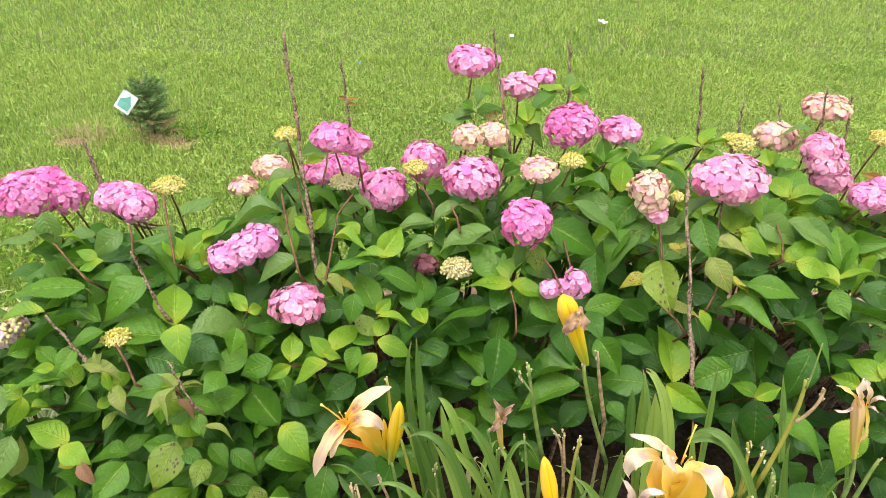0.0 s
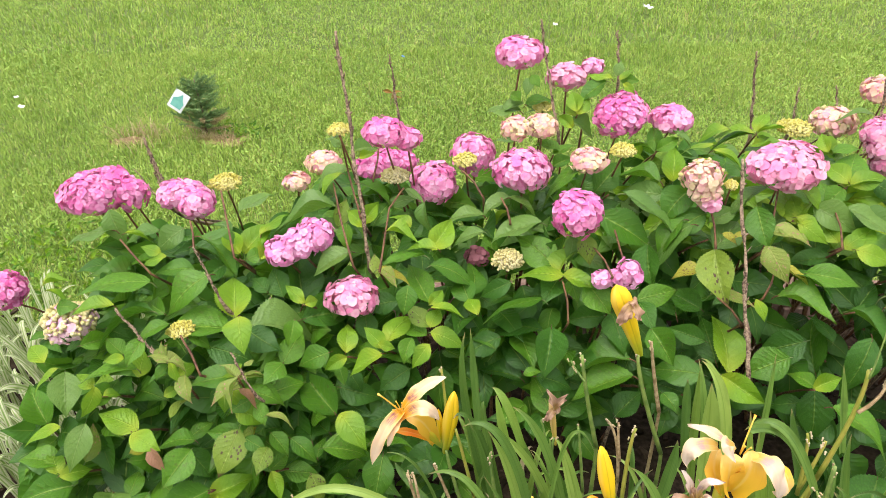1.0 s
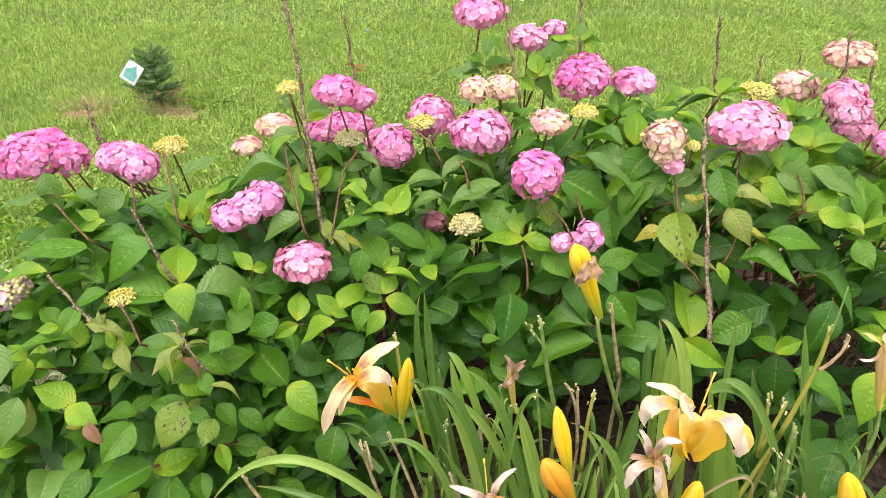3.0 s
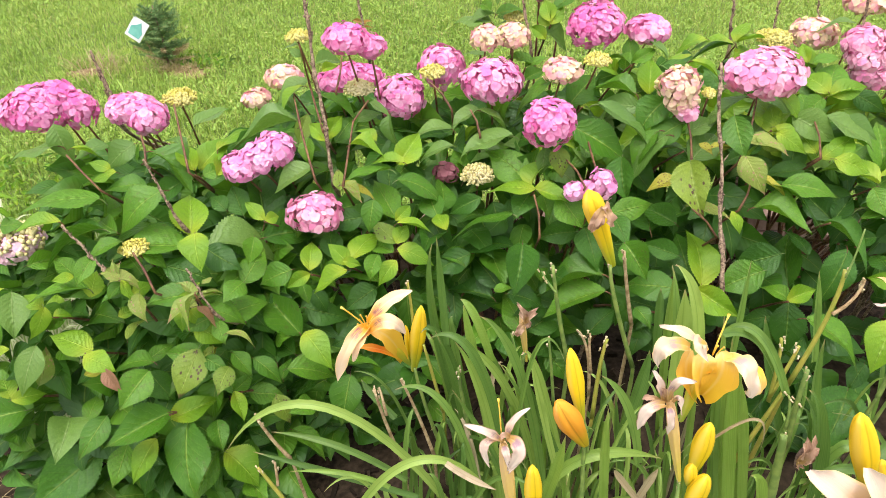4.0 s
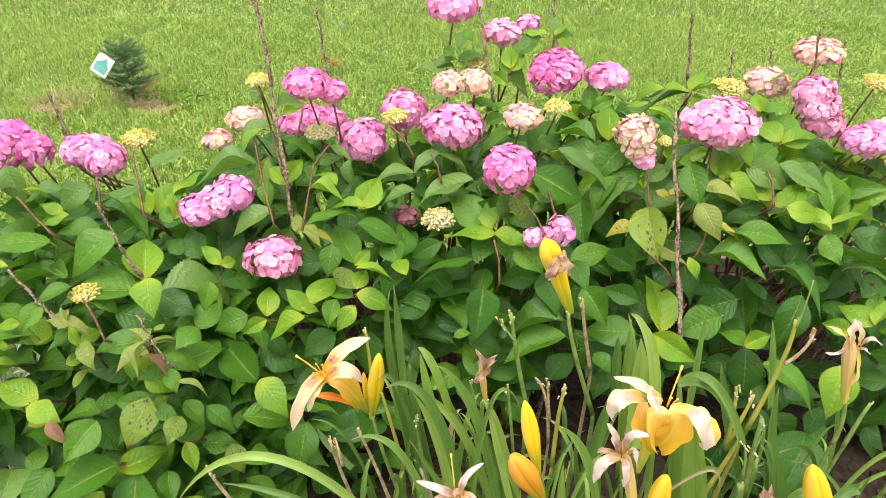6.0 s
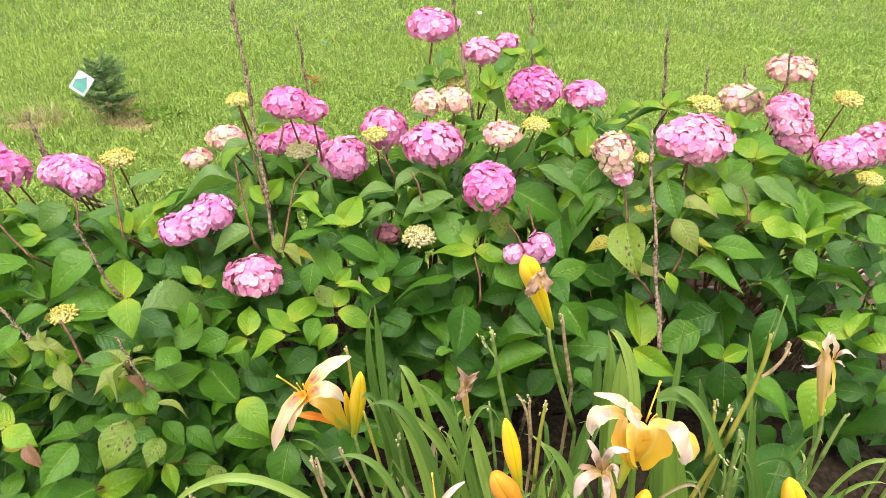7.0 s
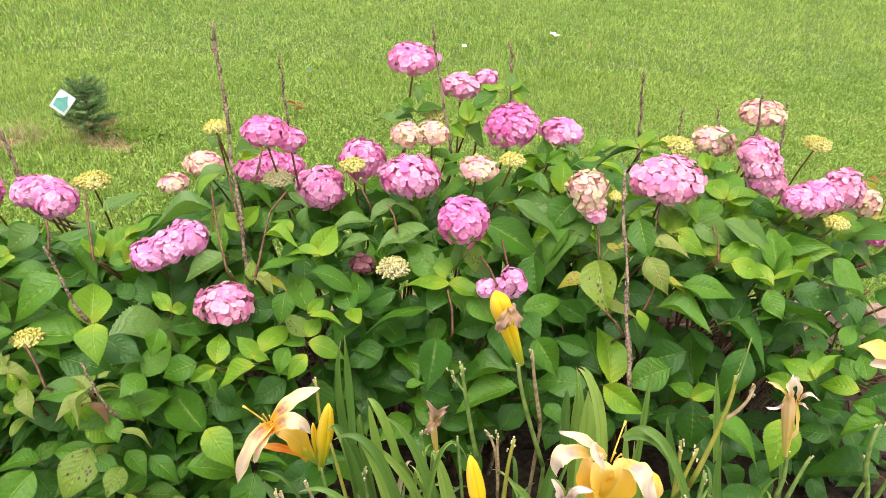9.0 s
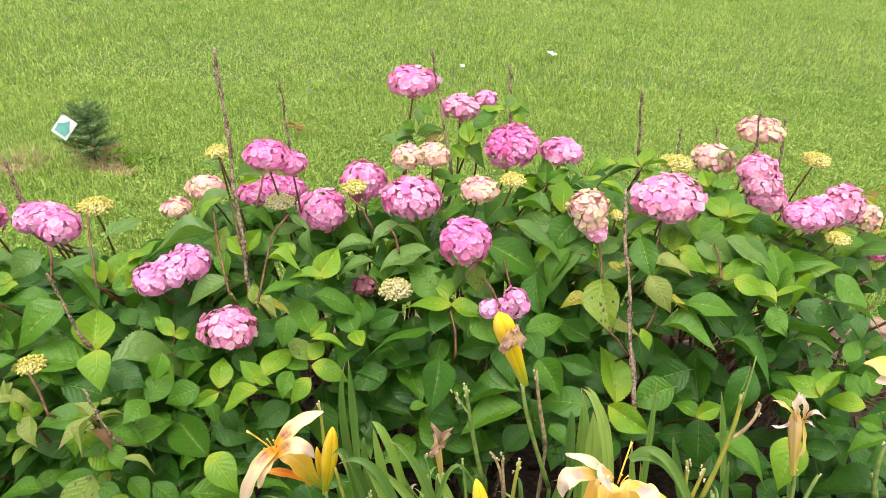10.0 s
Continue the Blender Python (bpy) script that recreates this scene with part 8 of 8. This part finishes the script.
strap(right_lily, (0.679, 0.780, 0.292), (0.643, 0.800, 0.640), (0.600, 0.820, 0.655), 0.0218, STRAP, "strap_leaf", "")
strap(right_lily, (0.743, 0.850, 0.281), (0.662, 0.915, 0.542), (0.660, 0.920, 0.676), 0.0207, STRAP, "strap_leaf", "")
strap(right_lily, (0.578, 0.840, 0.616), (0.507, 0.890, 0.802), (0.457, 0.900, 0.704), 0.0171, STRAP, "strap_leaf", "")
strap(right_lily, (0.323, 0.900, 0.362), (0.365, 0.950, 0.540), (0.367, 0.960, 0.603), 0.0244, STRAP, "strap_leaf", "")
strap(right_lily, (0.334, 0.800, 0.469), (0.315, 0.850, 0.610), (0.255, 0.860, 0.644), 0.0167, STRAP, "strap_leaf", "")
strap(right_lily, (0.683, 0.950, 0.335), (0.599, 0.985, 0.572), (0.586, 1.000, 0.655), 0.0230, STRAP, "strap_leaf", "")
strap(right_lily, (0.715, 1.000, 0.528), (0.695, 1.020, 0.640), (0.679, 1.040, 0.734), 0.0150, STRAP, "strap_leaf", "")
strap(right_lily, (0.797, 0.800, 0.419), (0.697, 0.800, 0.501), (0.656, 0.800, 0.399), 0.0186, STRAP, "strap_leaf", "")
strap(right_lily, (0.792, 0.800, 0.542), (0.740, 0.790, 0.564), (0.710, 0.740, 0.475), 0.0203, STRAP, "strap_leaf", "")
strap(right_lily, (0.504, 0.660, 0.444), (0.478, 0.660, 0.655), (0.455, 0.660, 0.642), 0.0207, STRAP_LIGHT, "strap_leaf", "")
strap(right_lily, (0.399, 0.740, 0.590), (0.502, 0.745, 0.759), (0.500, 0.730, 0.605), 0.0049, STRAP_DRY, "strap_leaf", "dry brown curled strap leaf")
strap(right_lily, (0.323, 0.700, 0.481), (0.254, 0.700, 0.594), (0.257, 0.700, 0.595), 0.0116, STRAP_DRY, "strap_leaf", "dry pale strap leaf")
strap(left_lily, (-0.023, 0.760, 0.523), (0.013, 0.740, 0.508), (0.067, 0.720, 0.502), 0.0123, STRAP_DRY, "strap_leaf", "dry pale strap leaf")
strap(right_lily, (0.316, 0.720, 0.484), (0.329, 0.720, 0.546), (0.337, 0.720, 0.570), 0.0132, STRAP_DRY, "strap_leaf", "dry pale strap leaf")
strap(right_lily, (0.721, 0.860, 0.366), (0.727, 0.860, 0.487), (0.790, 0.860, 0.423), 0.0224, STRAP, "strap_leaf", "yellowing strap leaf")
strap(left_lily, (0.085, 0.860, 0.244), (0.059, 0.895, 0.578), (-0.006, 0.910, 0.677), 0.0184, STRAP_LIGHT)
strap(left_lily, (0.157, 0.900, 0.310), (0.102, 0.935, 0.600), (-0.011, 0.950, 0.645), 0.0169, STRAP_LIGHT)
strap(left_lily, (0.185, 0.920, 0.216), (0.090, 0.955, 0.517), (0.043, 0.970, 0.636), 0.0172, STRAP)
strap(left_lily, (0.203, 0.840, 0.330), (0.145, 0.875, 0.585), (0.129, 0.890, 0.666), 0.0131, STRAP_LIGHT)
strap(left_lily, (0.227, 0.880, 0.299), (0.191, 0.915, 0.387), (0.075, 0.930, 0.604), 0.0135, STRAP)
strap(right_lily, (0.526, 0.800, 0.338), (0.491, 0.835, 0.548), (0.474, 0.850, 0.693), 0.0263, STRAP_LIGHT)
strap(right_lily, (0.567, 0.820, 0.306), (0.534, 0.855, 0.512), (0.508, 0.870, 0.623), 0.0218, STRAP_LIGHT)
strap(right_lily, (0.525, 0.840, 0.273), (0.477, 0.875, 0.512), (0.478, 0.890, 0.619), 0.0202, STRAP)
strap(right_lily, (0.409, 0.900, 0.534), (0.409, 0.935, 0.679), (0.400, 0.950, 0.770), 0.0338, STRAP_LIGHT)
strap(right_lily, (0.435, 0.880, 0.583), (0.421, 0.915, 0.812), (0.366, 0.930, 0.844), 0.0208, STRAP_LIGHT)
strap(right_lily, (0.444, 0.860, 0.749), (0.518, 0.895, 0.742), (0.591, 0.910, 0.584), 0.0154, STRAP)
strap(right_lily, (0.686, 0.800, 0.341), (0.688, 0.835, 0.528), (0.621, 0.850, 0.601), 0.0293, STRAP)
strap(left_lily, (0.025, 0.920, 0.157), (0.013, 0.955, 0.486), (-0.046, 0.970, 0.647), 0.0150, STRAP)
strap(left_lily, (0.063, 0.950, 0.582), (0.027, 0.985, 0.709), (0.003, 1.000, 0.700), 0.0165, STRAP_LIGHT)
strap(left_lily, (-0.026, 1.000, 0.577), (-0.033, 1.035, 0.681), (-0.041, 1.050, 0.811), 0.0148, STRAP)
strap(left_lily, (0.107, 0.840, 0.266), (0.081, 0.875, 0.386), (-0.013, 0.890, 0.569), 0.0151, STRAP)
strap(right_lily, (0.373, 0.900, 0.172), (0.336, 0.935, 0.303), (0.314, 0.950, 0.499), 0.0148, STRAP)
strap(right_lily, (0.391, 0.980, 0.550), (0.385, 1.015, 0.666), (0.387, 1.030, 0.701), 0.0179, STRAP)
strap(left_lily, (-0.133, 0.930, 0.432), (-0.192, 0.965, 0.472), (-0.204, 0.980, 0.493), 0.0151, STRAP)
strap(right_lily, (0.722, 0.760, 0.407), (0.712, 0.795, 0.451), (0.673, 0.810, 0.425), 0.0151, STRAP)

lily_rng = random.Random(77)
for plant, x0, x1, count in ((left_lily, -0.14, 0.28, 74), (right_lily, 0.3, 0.95, 80)):
    for k in range(count):
        x, y = lily_rng.uniform(x0, x1), lily_rng.uniform(0.80, 1.04)
        a, far, high = lily_rng.gauss(0, 0.8), lily_rng.uniform(0.06, 0.22), lily_rng.uniform(0.28, 0.56)
        mid = Vector((x + math.sin(a) * far * 0.25, y + lily_rng.uniform(-0.02, 0.05), high * 1.05))
        tip = Vector((x + math.sin(a) * far, y + lily_rng.uniform(-0.08, 0.12), high * lily_rng.uniform(0.75, 1.0)))
        strap(plant, (x, y, 0.02), mid, tip, lily_rng.uniform(0.007, 0.013), STRAP_LIGHT if k % 5 < 2 else (STRAP_DRY if k % 17 == 3 else STRAP))


# ---- striped grass beside the bed ----
striped = thing("striped_grass", (-1.5, 1.55, 0.0), "clump of white and green striped ornamental grass", "ornamental grass")
grass_rng = random.Random(91)
for _ in range(330):
    x, y = grass_rng.uniform(-1.75, -0.98), grass_rng.uniform(1.05, 1.85)
    a, far, high = grass_rng.uniform(0, 6.3), grass_rng.uniform(0.04, 0.15), grass_rng.uniform(0.2, 0.44)
    tip = Vector((x + math.cos(a) * far, y + math.sin(a) * far, high * grass_rng.uniform(0.72, 1.05)))
    strap(striped, (x, y, 0.01), (x + math.cos(a) * far * 0.3, y + math.sin(a) * far * 0.3, high), tip, grass_rng.uniform(0.011, 0.020), STRIPED, "blade")

# ---- conifer seedling and its tag ----
def add_seedling(place):
    tree = thing("conifer_seedling", place, "small dark green conifer seedling in a bare earth patch", "conifer seedling")
    rng = random.Random(8)
    stick("trunk", [Vector(place), Vector(place) + Vector((0.005, 0, 0.15)), Vector(place) + Vector((0, 0, 0.34))], 0.007, 0.003, CANE, tree)
    for k in range(90):
        h = 0.03 + 0.29 * (k / 90) ** 1.15
        a = k * 2.4 + rng.uniform(-0.4, 0.4)
        reach = (0.15 - 0.36 * max(0, h - 0.13)) * rng.uniform(0.7, 1.15)
        way = Vector((math.cos(a), math.sin(a), rng.uniform(0.15, 0.7)))
        base = Vector((0, 0, h))
        tip = base + way * reach
        g = Gather()
        g.add(*tube(bend(base, base.lerp(tip, 0.5) - Vector((0, 0, 0.01)), tip, 4), [0.0022, 0.002, 0.0017, 0.0014, 0.001], 4))
        for _ in range(150):
            s = rng.uniform(0.12, 1.0)
            p = base.lerp(tip, s)
            d = (way.normalized() * 0.5 + Vector((rng.gauss(0, 1), rng.gauss(0, 1), rng.gauss(0.2, 1))).normalized()).normalized() * rng.uniform(0.010, 0.024)
            e = d.orthogonal().normalized() * 0.0015
            g.add([p - e, p + e, p + d * 0.6 + e * 0.8, p + d * 0.6 - e * 0.8, p + d], [(0, 1, 2, 3), (3, 2, 4)], [(0, 0)] * 5)
        part("branch", g.mesh("branch", False), STRAW if k in (0, 1, 2, 4, 5, 6, 8, 9, 11, 13, 16, 19, 23) else NEEDLE, tree)
    return tree


add_seedling((-1.66, 3.70, 0.0))


def slab(w, h, d, bevel=0.003):
    bm = bmesh.new()
    bmesh.ops.create_cube(bm, size=1.0)
    for v in bm.verts:
        v.co.x, v.co.y, v.co.z = v.co.x * w, v.co.y * d, v.co.z * h
    bmesh.ops.bevel(bm, geom=bm.edges[:], offset=bevel, segments=2, affect="EDGES")
    me = bpy.data.meshes.new("slab")
    bm.to_mesh(me)
    bm.free()
    return me


tag = thing("plant_tag", (-1.732, 3.60, 0.250), "white plastic plant tag with a teal tree print, on a stake", "plant tag")
turn = pose(0, 0, 0, -22, 36, -8)
part("card", slab(0.088, 0.112, 0.004, 0.0018), WHITE, tag, "glossy white card", place=turn)
bm = bmesh.new()
corners = [(-0.030, -0.040), (0.030, -0.040), (0.034, -0.004), (0.020, 0.014), (0.006, 0.044), (-0.012, 0.020), (-0.034, 0.004)]
low = [bm.verts.new((x, 0, z)) for x, z in corners]
bm.faces.new(low)
got = bmesh.ops.extrude_face_region(bm, geom=bm.faces[:])
for v in got["geom"]:
    if isinstance(v, bmesh.types.BMVert):
        v.co.y -= 0.0015
print_mesh = bpy.data.meshes.new("tree_print")
bm.to_mesh(print_mesh)
bm.free()
part("tree_print", print_mesh, TEAL, tag, "teal tree picture", place=turn @ Matrix.Translation((0, -0.0035, 0)))
stick("stake", [(-1.70, 3.64, -0.02), (-1.705, 3.635, 0.1), (-1.715, 3.615, 0.22)], 0.003, 0.002, SCAPE_DRY, tag)

# ---- bare earth and dry grass by the seedling ----
for cx, cy, rx, ry in BARE:
    rings, spokes = 5, 26
    rng = random.Random(int(cx * 100))
    verts = [(cx, cy, 0.010)]
    for i in range(1, rings + 1):
        for k in range(spokes):
            a = 2 * math.pi * k / spokes
            r = i / rings * (1 + 0.14 * math.sin(3 * a + cx) + 0.1 * rng.uniform(-1, 1) * (i == rings))
            verts.append((cx + rx * r * math.cos(a), cy + ry * r * math.sin(a), 0.010 * (1 - i / rings) + 0.006 * rng.random() - 0.006 * (i == rings)))
    faces = [(0, 1 + k, 1 + (k + 1) % spokes) for k in range(spokes)]
    for i in range(rings - 1):
        for k in range(spokes):
            k2 = (k + 1) % spokes
            faces.append((1 + i * spokes + k, 1 + (i + 1) * spokes + k, 1 + (i + 1) * spokes + k2, 1 + i * spokes + k2))
    tagged(part("earth_patch", mesh_of("earth_patch", verts, faces), EARTH, None), "bare brown earth patch in the lawn", "bare earth", kind="structure")


def straw_at(seed, cx, cy, rx, ry, count, length):
    r = np.random.RandomState(seed)
    v = blades(seed, count, 0, 1, length, 0.004, 1.3, lambda x, y, q: np.ones(len(x), bool), 0, 1)
    move = np.stack([cx + rx * r.randn(count) * 0.5, cy + ry * r.randn(count) * 0.5, np.zeros(count)], 1)
    centre = (v[:, 0] + v[:, 1]) / 2
    centre[:, 2] = 0
    v = v - centre[:, None] + move[:, None]
    tagged(part("dry_grass", blade_mesh("dry_grass", v.astype(np.float32)), STRAW, None), "dry straw-coloured grass tuft on bare earth", "dry grass", kind="stuff")


straw_at(61, -1.56, 3.64, 0.18, 0.07, 130, 0.035)
straw_at(62, -2.06, 3.70, 0.20, 0.08, 170, 0.06)
straw_at(64, -1.02, 1.0, 0.22, 0.24, 500, 0.06)
straw_at(65, -1.60, 3.62, 0.16, 0.05, 240, 0.05)
straw_at(63, -1.98, 3.55, 0.10, 0.10, 30, 0.10)

# ---- small things on the lawn ----
def scrap(name, place, size, material, label, category, turn):
    n = 5
    rng = random.Random(int(abs(place[0]) * 1000))
    verts = [((i / (n - 1) - 0.5) * size, (j / (n - 1) - 0.5) * size * 0.7, rng.uniform(0, 0.3) * size) for i in range(n) for j in range(n)]
    me = mesh_of(name, verts, grid_faces(n, n), [(0.5, 0.5)] * 25)
    ob = part(name, me, material, None, place=Matrix.Translation(place) @ pose(0, 0, 0, 20, 10, turn))
    ob.modifiers.new("thick", "SOLIDIFY").thickness = 0.002
    tagged(ob, label, category)


scrap("paper_scrap", (1.31, 6.0, 0.045), 0.075, WHITE, "crumpled white paper scrap lying on the lawn", "scrap", 30)
scrap("white_fleck", (0.515, 5.58, 0.045), 0.035, WHITE_PETAL, "small white clover bloom in the lawn", "clover bloom", 10)
scrap("blue_fleck", (-0.62, 4.88, 0.045), 0.028, BLUE_BIT, "tiny blue paper fleck in the grass", "scrap", 70)
scrap("white_fleck", (-2.95, 4.0, 0.06), 0.035, WHITE_PETAL, "small white wildflower bloom in the lawn", "wildflower", 0)
scrap("white_fleck", (-3.08, 4.16, 0.06), 0.03, WHITE_PETAL, "small white wildflower bloom in the lawn", "wildflower", 50)

# dry rust leaves of a seedling behind the bushes
rust = thing("rust_seedling", (-0.62, 4.1, 0.0), "tiny seedling with rust-orange leaves in the lawn", "seedling")
stick("stem", [(-0.62, 4.1, 0.0), (-0.61, 4.1, 0.05), (-0.60, 4.1, 0.09)], 0.003, 0.002, SCAPE_DRY, rust)
verts, faces, uvs = SHAPES[1]
rust_mesh = mesh_of("rust_leaf", verts, faces, uvs)
rust_rng = random.Random(4)
for a, z in ((10, 0.08), (165, 0.085), (60, 0.06), (-30, 0.05)):
    d = Vector((math.cos(radians(a)), math.sin(radians(a)) * 0.5, 0.3)) * 0.065
    ob = part("leaf", rust_mesh, RUST, rust)
    ob.matrix_basis = leaf_frame(Vector((0.015, 0, z)), Vector((0.015, 0, z)) + d, 0.35, rust_rng)
golden = thing("golden_shrub", (2.25, 2.75, 0.0), "low shrub with orange-gold leaves at the lawn edge", "shrub")
for k in range(46):
    a = k * 2.4
    h, r = rust_rng.uniform(0.05, 0.28), rust_rng.uniform(0.02, 0.30)
    d = Vector((math.cos(a), math.sin(a), rust_rng.uniform(0.0, 0.5))) * rust_rng.uniform(0.06, 0.10)
    base = Vector((math.cos(a) * r, math.sin(a) * r, h))
    ob = part("leaf", rust_mesh if k % 3 == 0 else leaf_mesh("dy"[k % 2], 2), None, golden)
    ob.matrix_basis = leaf_frame(base, base + d, 0.4, rust_rng, 0.5)
for k in range(7):
    a = k * 0.9
    stick("twig", [Vector((2.25, 2.75, 0)), Vector((2.25 + 0.1 * math.cos(a), 2.75 + 0.1 * math.sin(a), 0.14)), Vector((2.25 + 0.24 * math.cos(a), 2.75 + 0.24 * math.sin(a), 0.26))], 0.004, 0.002, STEM_RED, golden)

# ---- brick edging behind the bushes ----
edging = thing("brick_edging", (0.0, 2.06, 0.0), "row of weathered pink garden bricks edging the bed", "brick edging", kind="structure")
bm = bmesh.new()
bmesh.ops.create_cube(bm, size=1.0)
for v in bm.verts:
    v.co.x, v.co.y, v.co.z = v.co.x * 0.20, v.co.y * 0.095, v.co.z * 0.065
bmesh.ops.bevel(bm, geom=bm.edges[:], offset=0.004, segments=1, affect="EDGES")
brick_mesh = bpy.data.meshes.new("brick")
bm.to_mesh(brick_mesh)
bm.free()
brick_rng = random.Random(17)
for i in range(14):
    x = -0.75 + 0.212 * i
    for row in range(2):
        part("brick", brick_mesh, BRICK, edging, place=pose(x + 0.10 * row, 0.03 * math.sin(2 * x) + brick_rng.uniform(-0.006, 0.006), 0.036 + 0.067 * row,
             brick_rng.uniform(-2, 2), brick_rng.uniform(-1, 1), brick_rng.uniform(-3, 3)))

# ---- weeds at the lawn's edge beside the bed ----
def weed_patch(cx, cy, rx, ry, count, seed):
    rng = random.Random(seed)
    g = {c: Gather() for c in "gy"}
    for _ in range(count):
        a, r = rng.uniform(0, 6.3), math.sqrt(rng.random())
        x, y = cx + rx * r * math.cos(a), cy + ry * r * math.sin(a)
        b = rng.uniform(0, 6.3)
        base = Vector((x, y, rng.uniform(0.0, 0.05)))
        tip = base + Vector((math.cos(b), math.sin(b), rng.uniform(0.3, 1.6))).normalized() * rng.uniform(0.02, 0.05)
        m = leaf_frame(base, tip, rng.uniform(0.2, 0.45), rng, 0.6)
        verts, faces, uvs = PLAIN_SHAPES[rng.randrange(7)]
        g[rng.choice("gyy")].add([m @ Vector(v) for v in verts], faces, uvs)
    patch = thing("weed_patch", (cx, cy, 0.0), "low green broad-leaved weeds in the lawn edge", "weeds", kind="stuff")
    for code, got in g.items():
        got.verts = [v - patch.location for v in got.verts]
        part("weed_leaves", got.mesh("weed_leaves"), LEAF[code], patch, kind="stuff")


weed_patch(-1.75, 2.35, 0.5, 0.35, 420, 71)
weed_patch(-1.25, 2.2, 0.3, 0.15, 140, 72)
weed_patch(-1.46, 3.70, 0.16, 0.08, 70, 73)
